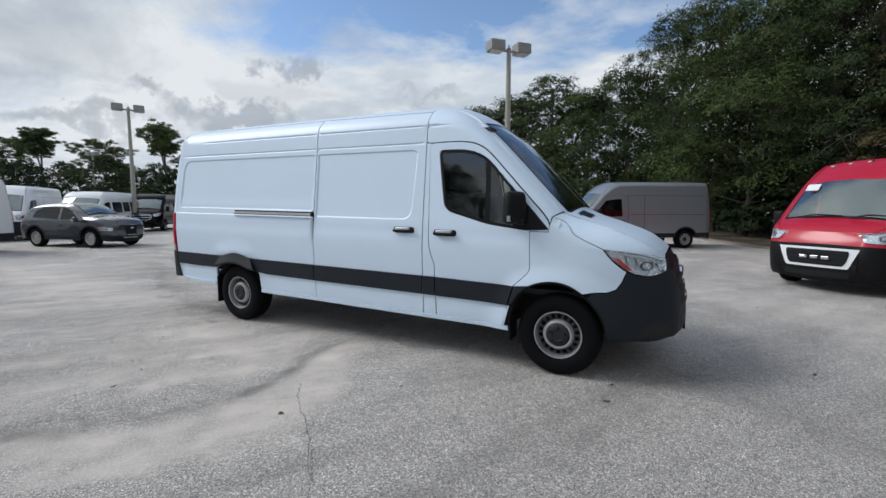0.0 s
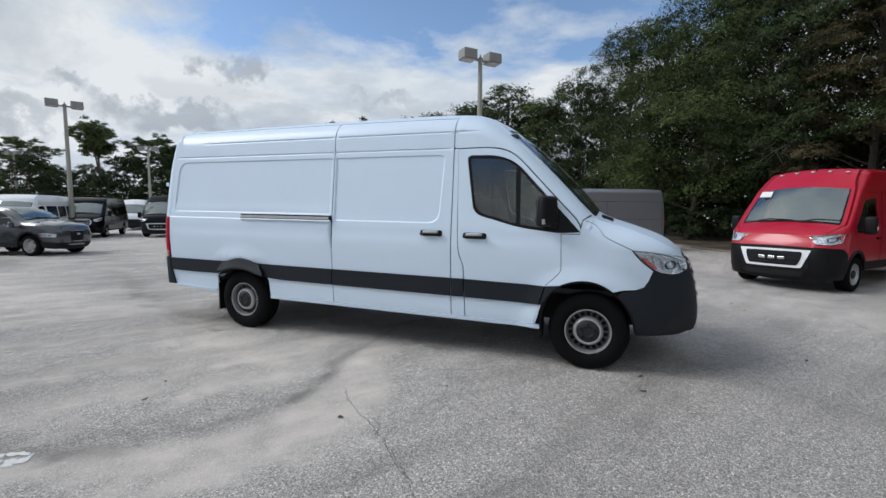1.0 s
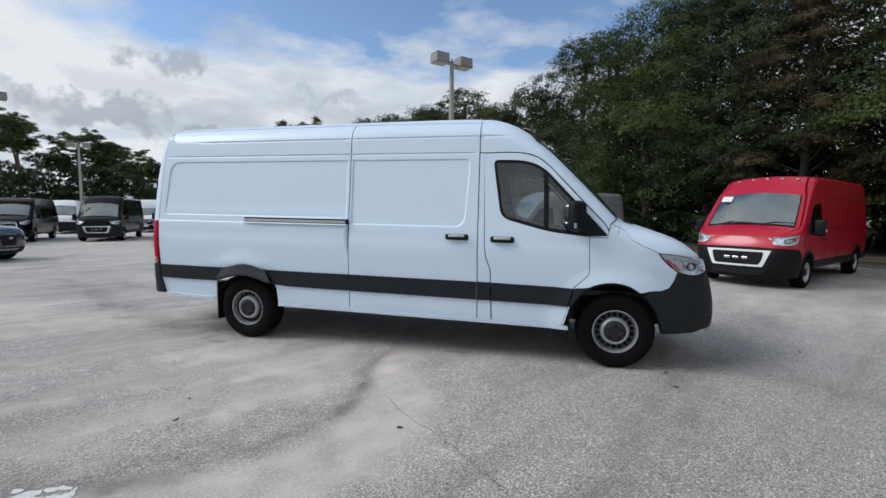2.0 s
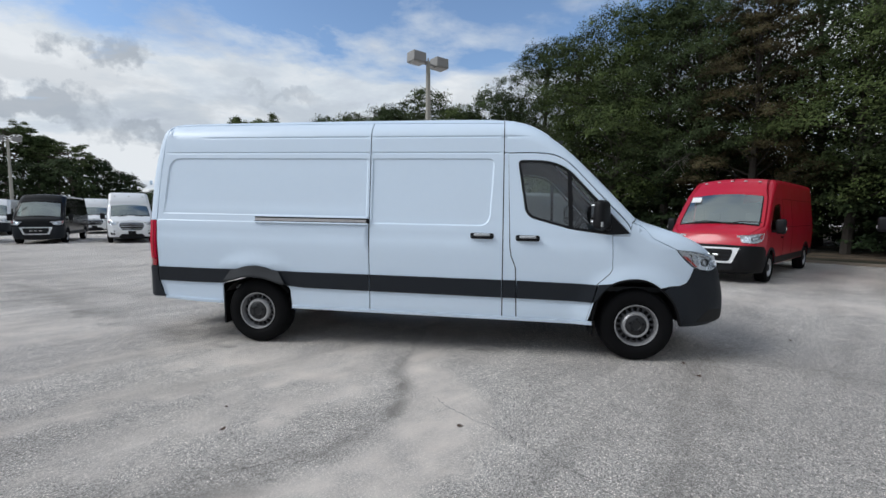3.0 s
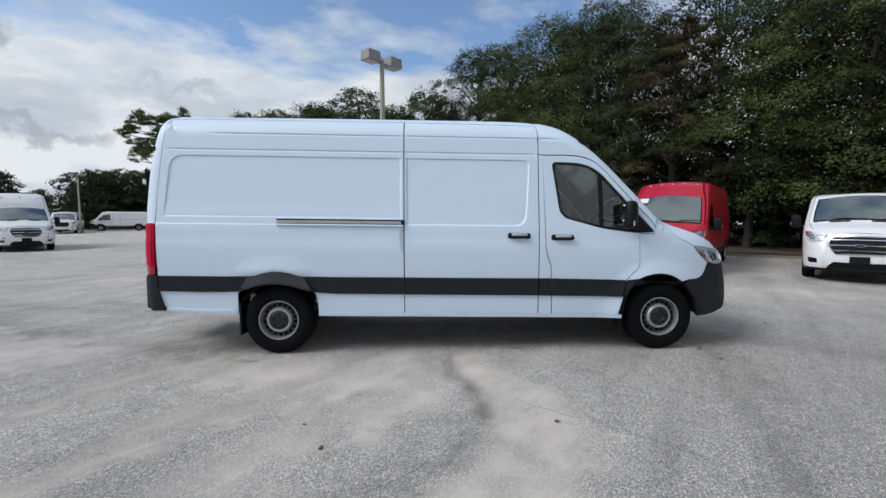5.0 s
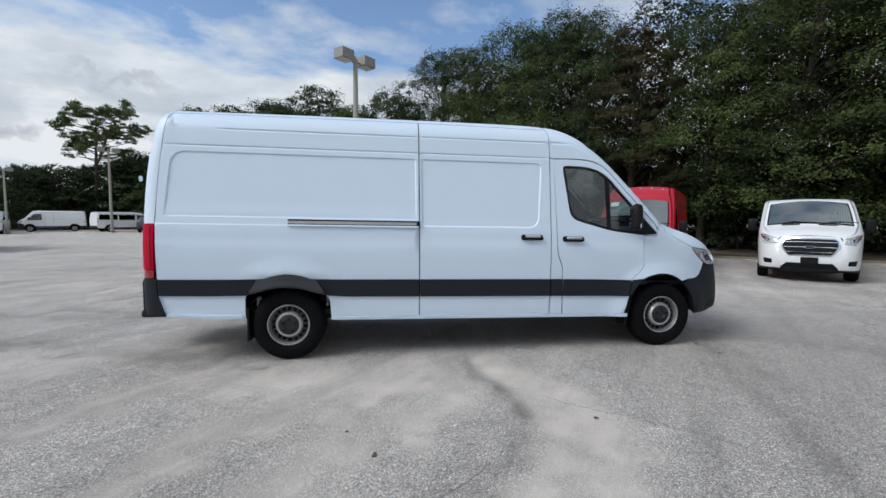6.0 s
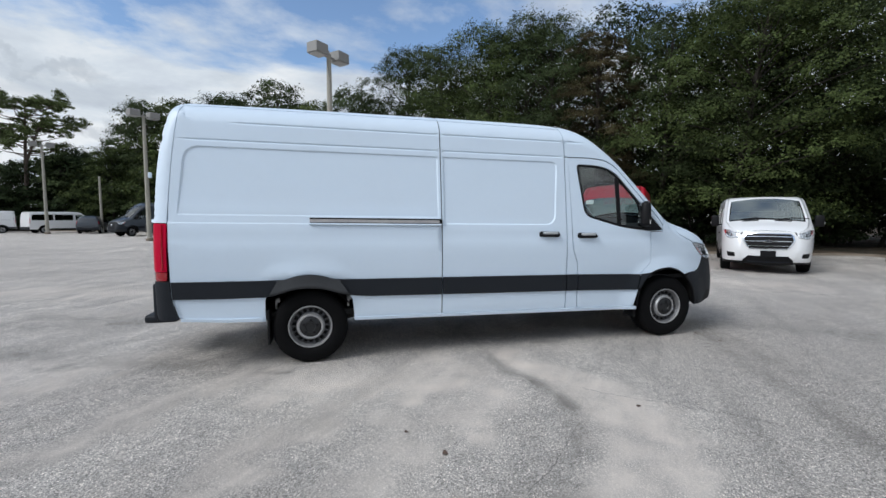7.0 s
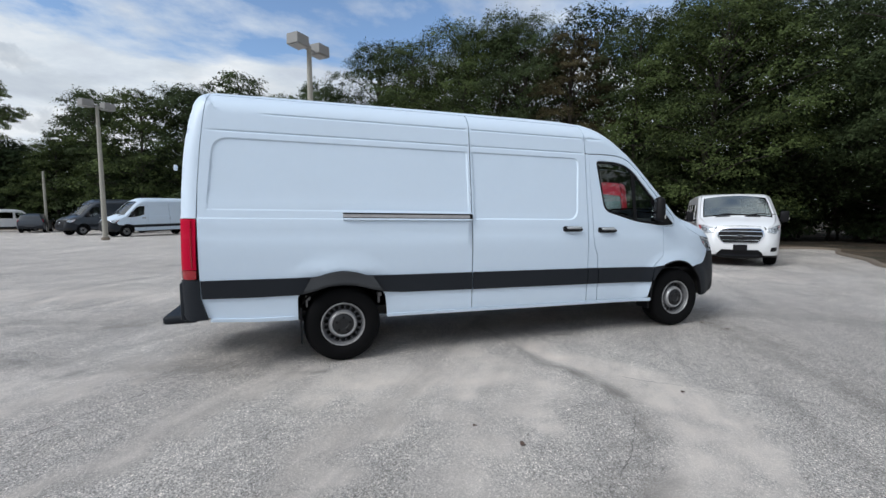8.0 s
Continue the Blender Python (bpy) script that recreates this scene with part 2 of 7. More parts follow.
def foliage(name, dark, mid, light):
    m, n, l, bsdf = nodes_of(name)
    geo = n.new("ShaderNodeNewGeometry")
    oi = n.new("ShaderNodeObjectInfo")
    tc = n.new("ShaderNodeTexCoord").outputs["Object"]
    patch, clump = put(n, "ShaderNodeTexNoise", Scale=0.5, Detail=2.0), put(n, "ShaderNodeTexNoise", Scale=2.3, Detail=3.0, Roughness=0.6)
    l.new(tc, patch.inputs["Vector"])
    l.new(tc, clump.inputs["Vector"])
    col = ramp(n, l, geo.outputs["Random Per Island"], [(0.0, dark), (0.5, mid), (1.0, light)])
    col = mixed(n, l, 0.45, col, mid)
    for src, lo, hi in ((patch.outputs[0], 0.62, 1.35), (clump.outputs[0], 0.48, 1.60)):
        col = mixed(n, l, 1.0, col, ramp(n, l, src, [(0.33, lo), (0.67, hi)]), "MULTIPLY")
    per = ramp(n, l, oi.outputs["Random"], [(0.0, (0.82, 0.86, 0.8)), (1.0, (1.15, 1.1, 0.95))])
    col = mixed(n, l, 1.0, col, per, "MULTIPLY")
    l.new(col, bsdf.inputs["Base Color"])
    bsdf.inputs["Roughness"].default_value = 0.65
    bsdf.inputs["Specular IOR Level"].default_value = 0.06
    tl, mx = n.new("ShaderNodeBsdfTranslucent"), n.new("ShaderNodeMixShader")
    l.new(col, tl.inputs[0])
    mx.inputs[0].default_value = 0.11
    l.new(bsdf.outputs[0], mx.inputs[1])
    l.new(tl.outputs[0], mx.inputs[2])
    l.new(mx.outputs[0], n["Material Output"].inputs[0])
    return m


OAK_LEAF = foliage("oak_leaves", (0.021, 0.033, 0.015), (0.043, 0.061, 0.029), (0.078, 0.098, 0.051))
BRIGHT_LEAF = foliage("young_leaves", (0.026, 0.040, 0.015), (0.053, 0.074, 0.028), (0.094, 0.114, 0.050))
BROWN_LEAF = foliage("browning_leaves", (0.034, 0.028, 0.017), (0.064, 0.051, 0.032), (0.058, 0.068, 0.031))
PINE_LEAF = foliage("pine_needles", (0.040, 0.056, 0.027), (0.085, 0.115, 0.054), (0.13, 0.16, 0.078))
# Darker than the oak leaves: shade inside the wood is put into the colour.
SHADED_LEAF = foliage("shaded_leaves", (0.013, 0.022, 0.011), (0.028, 0.043, 0.021), (0.054, 0.070, 0.036))


def asphalt_material():
    m, n, l, bsdf = nodes_of("weathered_asphalt")
    tc = n.new("ShaderNodeTexCoord").outputs["Object"]

    def noise_of(scale, detail=4.0, rough=0.6):
        t = put(n, "ShaderNodeTexNoise", Scale=scale, Detail=detail, Roughness=rough)
        l.new(tc, t.inputs["Vector"])
        return t.outputs[0]

    def mask(name):
        a = n.new("ShaderNodeAttribute")
        a.attribute_name = name
        return a.outputs["Fac"]

    stones = put(n, "ShaderNodeTexVoronoi", Scale=215.0)
    l.new(tc, stones.inputs["Vector"])
    grit = noise_of(260, 2.0)
    pebbles = put(n, "ShaderNodeTexVoronoi", Scale=115.0)
    l.new(tc, pebbles.inputs["Vector"])
    base = ramp(n, l, noise_of(0.45, 6.0), [(0.38, (0.505, 0.466, 0.428)), (0.7, (0.665, 0.620, 0.570))])
    base = mixed(n, l, ramp(n, l, noise_of(1.7, 6.0, 0.7), [(0.42, 0.0), (0.62, 0.5)]), base, (0.39, 0.365, 0.345))
    base = mixed(n, l, mask("coarse"), base, mixed(n, l, noise_of(5.0, 4.0), (0.425, 0.395, 0.365), (0.55, 0.510, 0.470)))
    speck = ramp(n, l, stones.outputs["Color"], [(0.0, 0.06), (0.35, 0.80), (0.65, 1.12), (1.0, 2.2)])
    speck = mixed(n, l, 1.0, speck, ramp(n, l, pebbles.outputs["Color"], [(0.0, 0.18), (0.4, 0.90), (0.7, 1.12), (1.0, 2.1)]), "MULTIPLY")
    bare = n.new("ShaderNodeMath")
    bare.operation = "SUBTRACT"
    bare.inputs[0].default_value = 0.85
    l.new(mask("sand"), bare.inputs[1])
    floor = n.new("ShaderNodeMath")
    floor.operation = "MAXIMUM"
    floor.inputs[1].default_value = 0.38
    l.new(bare.outputs[0], floor.inputs[0])
    bare = floor
    col = mixed(n, l, bare.outputs[0], base, mixed(n, l, 1.0, base, speck, "MULTIPLY"))
    col = mixed(n, l, 0.55, col, ramp(n, l, grit, [(0.3, 0.2), (0.7, 0.8)]), "OVERLAY")
    dust = n.new("ShaderNodeMath")
    dust.operation = "MULTIPLY"
    dust.inputs[1].default_value = 0.78
    l.new(mask("sand"), dust.inputs[0])
    col = mixed(n, l, dust.outputs[0], col, mixed(n, l, noise_of(9, 5.0), (0.76, 0.675, 0.60), (0.88, 0.795, 0.715)))
    col = mixed(n, l, mask("dirt"), col, mixed(n, l, noise_of(14, 5.0), (0.165, 0.150, 0.135), (0.265, 0.245, 0.222)))
    sweep = n.new("ShaderNodeMapping")
    sweep.vector_type = "TEXTURE"
    sweep.inputs["Rotation"].default_value = (0, 0, radians(54))
    sweep.inputs["Scale"].default_value = (4.2, 0.62, 1.0)
    l.new(tc, sweep.inputs["Vector"])
    long_stain = put(n, "ShaderNodeTexNoise", Scale=1.0, Detail=7.0, Roughness=0.65, Distortion=0.4)
    l.new(sweep.outputs[0], long_stain.inputs["Vector"])
    col = mixed(n, l, 1.0, col, ramp(n, l, long_stain.outputs[0], [(0.36, 0.86), (0.5, 1.02), (0.66, 1.13)]), "MULTIPLY")
    l.new(col, bsdf.inputs["Base Color"])
    bsdf.inputs["Roughness"].default_value = 0.88
    bsdf.inputs["Specular IOR Level"].default_value = 0.3
    b1, b2 = put(n, "ShaderNodeBump", Strength=0.9, Distance=0.008), put(n, "ShaderNodeBump", Strength=0.3, Distance=0.05)
    l.new(stones.outputs["Distance"], b1.inputs["Height"])
    l.new(noise_of(2.2, 5.0), b2.inputs["Height"])
    l.new(b2.outputs[0], b1.inputs["Normal"])
    l.new(b1.outputs[0], bsdf.inputs["Normal"])
    return m


ASPHALT = asphalt_material()


def verge_material():
    m, n, l, bsdf = nodes_of("leaf_litter_soil")
    tc = n.new("ShaderNodeTexCoord").outputs["Object"]
    big, small = put(n, "ShaderNodeTexNoise", Scale=0.6, Detail=6.0), put(n, "ShaderNodeTexVoronoi", Scale=14.0)
    l.new(tc, big.inputs["Vector"])
    l.new(tc, small.inputs["Vector"])
    col = ramp(n, l, big.outputs[0], [(0.35, (0.030, 0.032, 0.015)), (0.5, (0.075, 0.054, 0.034)), (0.68, (0.16, 0.115, 0.075))])
    col = mixed(n, l, 0.7, col, ramp(n, l, small.outputs["Color"], [(0.0, 0.4), (1.0, 1.3)]), "MULTIPLY")
    l.new(col, bsdf.inputs["Base Color"])
    bsdf.inputs["Roughness"].default_value = 0.95
    b = put(n, "ShaderNodeBump", Strength=0.8, Distance=0.05)
    l.new(small.outputs["Distance"], b.inputs["Height"])
    l.new(b.outputs[0], bsdf.inputs["Normal"])
    return m


VERGE = verge_material()

# ---- mesh helpers ----
from mathutils.geometry import delaunay_2d_cdt


def mesh_object(name, V, F, material, parent=None, N=None, label="", smooth=True):
    me = bpy.data.meshes.new(name)
    me.from_pydata([tuple(v) for v in V], [], [tuple(f) for f in F])
    me.polygons.foreach_set("use_smooth", [smooth] * len(me.polygons))
    me.materials.append(material)
    if N is not None:
        me.normals_split_custom_set_from_vertices([tuple(v) for v in N])
    me.update()
    ob = new(name, me)
    ob.visible_shadow = material not in (CLEAR, WINDOW, WINDSCREEN, PRIVACY)
    if parent is not None:
        ob.parent = parent
    if label:
        ob["label"] = label
    return ob


def part(name, bm, material, parent, label="", smooth=False):
    """Links a bmesh as one mesh object under a thing or part."""
    me = bpy.data.meshes.new(name)
    bmesh.ops.recalc_face_normals(bm, faces=bm.faces[:])
    bm.to_mesh(me)
    bm.free()
    if smooth:
        me.polygons.foreach_set("use_smooth", [True] * len(me.polygons))
        me.set_sharp_from_angle(angle=radians(38))
    me.materials.append(material)
    ob = new(name, me)
    if parent is not None:
        ob.parent = parent
    if label:
        ob["label"] = label
    return ob


def box_bm(sx, sy, sz, at=(0, 0, 0), bevel=0.0, seg=2, taper=1.0, bm=None):
    """A bevelled block centred at a place; taper scales its top."""
    fresh = bmesh.new()
    bmesh.ops.create_cube(fresh, size=1.0)
    for v in fresh.verts:
        k = taper if v.co.z > 0 else 1.0
        v.co = Vector((v.co.x * sx * k, v.co.y * sy * k, v.co.z * sz))
    if bevel:
        bmesh.ops.bevel(fresh, geom=fresh.edges[:], offset=bevel, segments=seg, affect="EDGES", profile=0.5)
    bmesh.ops.translate(fresh, verts=fresh.verts[:], vec=at)
    if bm is None:
        return fresh
    return merge(bm, fresh)


def merge(bm, other, m=None):
    """Adds another bmesh to bm."""
    idx = {}
    for v in other.verts:
        idx[v] = bm.verts.new(m @ v.co if m else v.co)
    for f in other.faces:
        try:
            bm.faces.new([idx[v] for v in f.verts])
        except ValueError:
            pass
    other.free()
    return bm


def lathe_bm(profile, seg=32, axis="y", at=(0, 0, 0), bm=None):
    """Turns a profile of (radius, along) round an axis."""
    bm = bm or bmesh.new()
    rings = []
    for r, a in profile:
        ring = []
        for i in range(seg):
            t = 2 * math.pi * i / seg
            c, s = r * math.cos(t), r * math.sin(t)
            p = (c, a, s) if axis == "y" else (c, s, a)
            ring.append(bm.verts.new((p[0] + at[0], p[1] + at[1], p[2] + at[2])))
        rings.append(ring)
    for A, B in zip(rings, rings[1:]):
        for i in range(seg):
            j = (i + 1) % seg
            bm.faces.new((A[i], A[j], B[j], B[i]))
    for ring, (r, _) in ((rings[0], profile[0]), (rings[-1], profile[-1])):
        if r < 0.02:
            bmesh.ops.pointmerge(bm, verts=ring, merge_co=sum((v.co for v in ring), Vector()) / seg)
    return bm


def tube_bm(points, radii, seg=8, bm=None, cap=True):
    """A round tube through points, with a radius at each."""
    bm = bm or bmesh.new()
    pts = [Vector(p) for p in points]
    rings, side = [], None
    for i, p in enumerate(pts):
        d = (pts[min(i + 1, len(pts) - 1)] - pts[max(i - 1, 0)]).normalized()
        if side is None:
            side = d.orthogonal().normalized()
        side = (side - d * side.dot(d)).normalized()
        up = d.cross(side)
        rings.append([bm.verts.new(p + radii[i] * (math.cos(t) * side + math.sin(t) * up)) for t in (2 * math.pi * k / seg for k in range(seg))])
    for A, B in zip(rings, rings[1:]):
        for i in range(seg):
            j = (i + 1) % seg
            bm.faces.new((A[i], A[j], B[j], B[i]))
    if cap:
        bm.faces.new(rings[0][::-1])
        bm.faces.new(rings[-1])
    return bm


def smooth_line(pts, sub=6, closed=False):
    """Catmull-Rom through rows of numbers."""
    P = np.array(pts, float)
    n = len(P)
    out = []
    for i in range(n if closed else n - 1):
        q = [P[(i + k) % n] if closed else P[min(max(i + k, 0), n - 1)] for k in (-1, 0, 1, 2)]
        for t in np.linspace(0, 1, sub, endpoint=False):
            out.append(0.5 * (2 * q[1] + (q[2] - q[0]) * t + (2 * q[0] - 5 * q[1] + 4 * q[2] - q[3]) * t * t + (3 * q[1] - q[0] - 3 * q[2] + q[3]) * t ** 3))
    if not closed:
        out.append(P[-1])
    return np.array(out)


def rounded(corners, sub=5):
    """A closed outline from (x, z, radius) corners."""
    out, n = [], len(corners)
    for i in range(n):
        p, a, b = (np.array(corners[k % n][:2], float) for k in (i, i - 1, i + 1))
        r = corners[i][2] if len(corners[i]) > 2 else 0
        if r <= 0:
            out.append(p)
            continue
        u, v = (a - p) / np.linalg.norm(a - p), (b - p) / np.linalg.norm(b - p)
        s, e = p + u * r, p + v * r
        for t in np.linspace(0, 1, sub + 1):
            out.append((1 - t) ** 2 * s + 2 * t * (1 - t) * p + t * t * e)
    return np.array(out)


def densify(loop, step):
    L, out = np.array(loop, float), []
    for a, b in zip(L, np.roll(L, -1, axis=0)):
        k = max(1, int(np.ceil(np.linalg.norm(b - a) / step)))
        out += [a + (b - a) * i / k for i in range(k)]
    return np.array(out)


def inside(P, loops):
    """Even-odd test of points against closed outlines."""
    P = np.asarray(P, float)
    hit = np.zeros(len(P), bool)
    for L in loops:
        A, B = L, np.roll(L, -1, axis=0)
        for a, b in zip(A, B):
            if a[1] == b[1]:
                continue
            c = (a[1] > P[:, 1]) != (b[1] > P[:, 1])
            x = a[0] + (P[:, 1] - a[1]) * (b[0] - a[0]) / (b[1] - a[1])
            hit ^= c & (P[:, 0] < x)
    return hit


def line_distance(P, L, closed=True):
    P, L = np.asarray(P, float), np.asarray(L, float)
    B = np.roll(L, -1, axis=0) if closed else L[1:]
    A = L if closed else L[:-1]
    best = np.full(len(P), 1e9)
    for a, b in zip(A, B):
        d = b - a
        t = np.clip(((P - a) @ d) / max(d @ d, 1e-12), 0, 1)
        best = np.minimum(best, np.linalg.norm(P - a - t[:, None] * d, axis=1))
    return best


def shrink(loop, g):
    """Moves a closed outline inwards by g."""
    L = np.array(loop, float)
    area = np.sum(L[:, 0] * np.roll(L[:, 1], -1) - np.roll(L[:, 0], -1) * L[:, 1])
    e = np.roll(L, -1, axis=0) - L
    nrm = np.stack([-e[:, 1], e[:, 0]], 1) * (1 if area > 0 else -1)
    nrm /= np.maximum(np.linalg.norm(nrm, axis=1), 1e-9)[:, None]
    m = nrm + np.roll(nrm, 1, axis=0)
    m /= np.maximum((m * m).sum(1) / 2, 0.4)[:, None]
    return L + m * g


def fill(loops, extra):
    """Triangles between outlines, using also the extra points that fall inside."""
    extra = np.asarray(extra, float).reshape(-1, 2)
    if len(extra):
        extra = extra[inside(extra, loops)]
        for L in loops:
            if len(extra):
                extra = extra[line_distance(extra, L) > 0.011]
    verts, edges = [], []
    for L in loops:
        k = len(verts)
        verts += [Vector(p) for p in L]
        edges += [(k + i, k + (i + 1) % len(L)) for i in range(len(L))]
    verts += [Vector(p) for p in extra]
    v2, _, f2, *_ = delaunay_2d_cdt(verts, edges, [], 0, 1e-5)
    V = np.array([(v.x, v.y) for v in v2])
    F = np.array([f for f in f2 if len(f) == 3])
    keep = inside(V[F].mean(axis=1), loops)
    return V, F[keep]


class Shape:
    """The skin of a vehicle: a side that rounds into an outline, and shells that join the two sides.
    chain: rows (x, z, a, b, bulge) from the bonnet's front edge over the roof to the tail; near the chain the side turns in by b over the distance a.
    front: rows (z, x); nose: (x0, b, n) rounds the corners in plan; tumble: rows (z, inset)."""

    def __init__(self, half, chain, front, nose, tumble, relief=None, rake=0.0, rake_at=0.0, sub=6):
        self.half, self.nose, self.relief, self.rake, self.rake_at, self.sub = half, nose, relief, rake, rake_at, sub
        self.chain = smooth_line(chain, sub)
        f = np.array(front, float)
        self.front = smooth_line(f, 5)
        self.tumble = np.array(tumble, float)
        self.extra, self.lines = np.zeros((0, 2)), []

    def outline(self, zmin=None):
        f = self.front[:, ::-1]
        return np.vstack([f[:-1], self.chain[:, :2]])

    def inset(self, x, z):
        x, z = np.asarray(x, float), np.asarray(z, float)
        y = np.interp(z, self.tumble[:, 0], self.tumble[:, 1])
        P = np.stack([x, z], 1)
        C = self.chain
        best, a, b = np.full(len(P), 1e9), np.ones(len(P)), np.zeros(len(P))
        for p, q in zip(C[:-1], C[1:]):
            d = q[:2] - p[:2]
            t = np.clip(((P - p[:2]) @ d) / max(d @ d, 1e-12), 0, 1)
            dist = np.linalg.norm(P - p[:2] - t[:, None] * d, axis=1)
            m = dist < best
            best[m], a[m], b[m] = dist[m], (p[2] + t * (q[2] - p[2]))[m], (p[3] + t * (q[3] - p[3]))[m]
        u = np.clip(1 - best / a, 0, 1)
        y = y + b * (1 - np.sqrt(np.maximum(1 - u ** 2, 0)))
        x0, nb, n = self.nose
        xf = np.interp(z, self.front[:, 0], self.front[:, 1])
        u = np.clip((x - x0) / np.maximum(xf - x0, 1e-6), 0, 1)
        y = y + nb * (1 - np.maximum(1 - u ** n, 0) ** (1 / n))
        if self.relief:
            y = y + self.relief(x, z)
        return y

    def place(self, x, z, side, off=0.0):
        x, z = np.asarray(x, float), np.asarray(z, float)
        y = self.half - self.inset(x, z) + off
        return np.stack([x, side * y, z - self.rake * (x - self.rake_at)], 1)

    def normals(self, x, z, side):
        e = 0.002
        i0 = self.inset
        gx, gz = (i0(x + e, z) - i0(x - e, z)) / (2 * e), (i0(x, z + e) - i0(x, z - e)) / (2 * e)
        gx, gz = np.clip(gx, -12, 12), np.clip(gz, -12, 12)
        N = np.stack([gx, np.full(len(gx), float(side)), gz], 1)
        return N / np.linalg.norm(N, axis=1)[:, None]

    def grid(self, loop, step):
        lo, hi = loop.min(0), loop.max(0)
        gx, gz = np.arange(lo[0], hi[0] + step, step), np.arange(lo[1], hi[1] + step, step)
        G = np.array([(x, z) for x in gx for z in gz])
        C = self.chain
        d = np.gradient(C[:, :2], axis=0)
        nin = np.stack([d[:, 1], -d[:, 0]], 1)
        nin /= np.maximum(np.linalg.norm(nin, axis=1), 1e-9)[:, None]
        if inside(C[len(C) // 2:len(C) // 2 + 1, :2] + nin[len(C) // 2] * 0.05, [self.outline()])[0] == False:
            nin = -nin
        run = np.concatenate([[0], np.cumsum(np.linalg.norm(np.diff(C[:, :2], axis=0), axis=1))])
        s = np.unique(np.concatenate([run, np.arange(0, run[-1], step * 0.6)]))
        even = lambda R: np.stack([np.interp(s, run, R[:, 0]), np.interp(s, run, R[:, 1])], 1)
        rings = [even(C[:, :2] + nin * (C[:, 2:3] * k)) for k in (0.03, 0.08, 0.15, 0.3, 0.5, 0.75, 1.0)]
        x0 = self.nose[0]
        zz = np.arange(self.front[0, 0], self.front[-1, 0], step)
        xf = np.interp(zz, self.front[:, 0], self.front[:, 1])
        cols = [np.stack([x0 + (xf - x0) * k, zz], 1) for k in (0.5, 0.65, 0.76, 0.84, 0.9, 0.94, 0.97, 0.99)]
        base = np.vstack([G, *rings, *cols])
        for L, closed, width in self.lines:
            base = base[line_distance(base, L, closed) > width]
        return np.vstack([base, self.extra])

    def panel(self, loops, side, off=0.0, thick=0.02, gap=0.0, step=0.09, flat=False):
        """A piece of the side: outlines to vertices, faces and normals, with turned-in edges."""
        loops = [np.array(L, float) for L in loops]
        if gap:
            cut = [shrink(L, gap if i == 0 else -gap) for i, L in enumerate(loops)]
            edge = self.outline()
            for L, C in zip(loops, cut):
                on = line_distance(L, edge, closed=False) < 0.002
                C[on] = L[on]
            loops = cut
        loops = [densify(L, step * 0.6) for L in loops]
        V2, F = fill(loops, self.grid(loops[0], step))
        P = self.place(V2[:, 0], V2[:, 1], side, off)
        N = self.normals(V2[:, 0], V2[:, 1], side)
        a, b, c = (V2[F[:, k]] for k in range(3))
        ccw = (b[:, 0] - a[:, 0]) * (c[:, 1] - a[:, 1]) - (b[:, 1] - a[:, 1]) * (c[:, 0] - a[:, 0]) > 0
        want = side < 0
        F = [tuple(f) if k == want else tuple(f[::-1]) for f, k in zip(F, ccw)]
        V, faces, Nn = list(P), list(F), list(N)
        if thick:
            count = {}
            for f in F:
                for i in range(3):
                    e = (f[i], f[(i + 1) % 3])
                    count[e] = 1
            rim = [e for e in count if (e[1], e[0]) not in count]
            top, low = {}, {}
            for e in rim:
                for k in e:
                    if k not in top:
                        top[k] = len(V)
                        V.append(P[k])
                        low[k] = len(V)
                        V.append(P[k] - N[k] * thick)
                        Nn += [(0, 0, 0), (0, 0, 0)]
            faces += [(top[e[1]], top[e[0]], low[e[0]], low[e[1]]) for e in rim]
        return V, faces, Nn

    def shell(self, i0, i1, v0=-1.0, v1=1.0, nv=12, off=0.0, thick=0.0):
        """The skin between the two sides, over the chain's control points i0 to i1."""
        C = self.chain[int(i0 * self.sub):int(i1 * self.sub) + 1]
        return self.sheet(C[:, 0], C[:, 1], C[:, 4], v0, v1, nv, off)

    def nose_sheet(self, z0, z1, bulge, v0=-1.0, v1=1.0, nv=14, off=0.0, rows=8):
        z = np.linspace(z0, z1, rows)
        x = np.interp(z, self.front[:, 0], self.front[:, 1])
        return self.sheet(x, z, np.full(rows, bulge), v0, v1, nv, off)

    def sheet(self, x, z, bulge, v0, v1, nv, off):
        h = self.half - self.inset(x, z)
        d = np.gradient(np.stack([x, z], 1), axis=0)
        nrm = np.stack([d[:, 1], -d[:, 0]], 1)
        nrm /= np.maximum(np.linalg.norm(nrm, axis=1), 1e-9)[:, None]
        mid = len(x) // 2
        centre = np.array([self.chain[:, 0].mean(), self.chain[:, 1].max() * 0.45])
        if nrm[mid] @ (np.array([x[mid], z[mid]]) - centre) < 0:
            nrm = -nrm
        V, F = [], []
        lo, hi = np.broadcast_to(v0, len(x)), np.broadcast_to(v1, len(x))
        for i in range(len(x)):
            for v in np.linspace(lo[i], hi[i], nv + 1):
                k = bulge[i] * (1 - v * v) + off
                px, pz = x[i] + nrm[i, 0] * k, z[i] + nrm[i, 1] * k
                V.append((px, v * h[i], pz - self.rake * (px - self.rake_at)))
        w = nv + 1
        for i in range(len(x) - 1):
            for j in range(nv):
                F.append((i * w + j, i * w + j + 1, (i + 1) * w + j + 1, (i + 1) * w + j))
        return V, F, [(0, 0, 0)] * len(V)


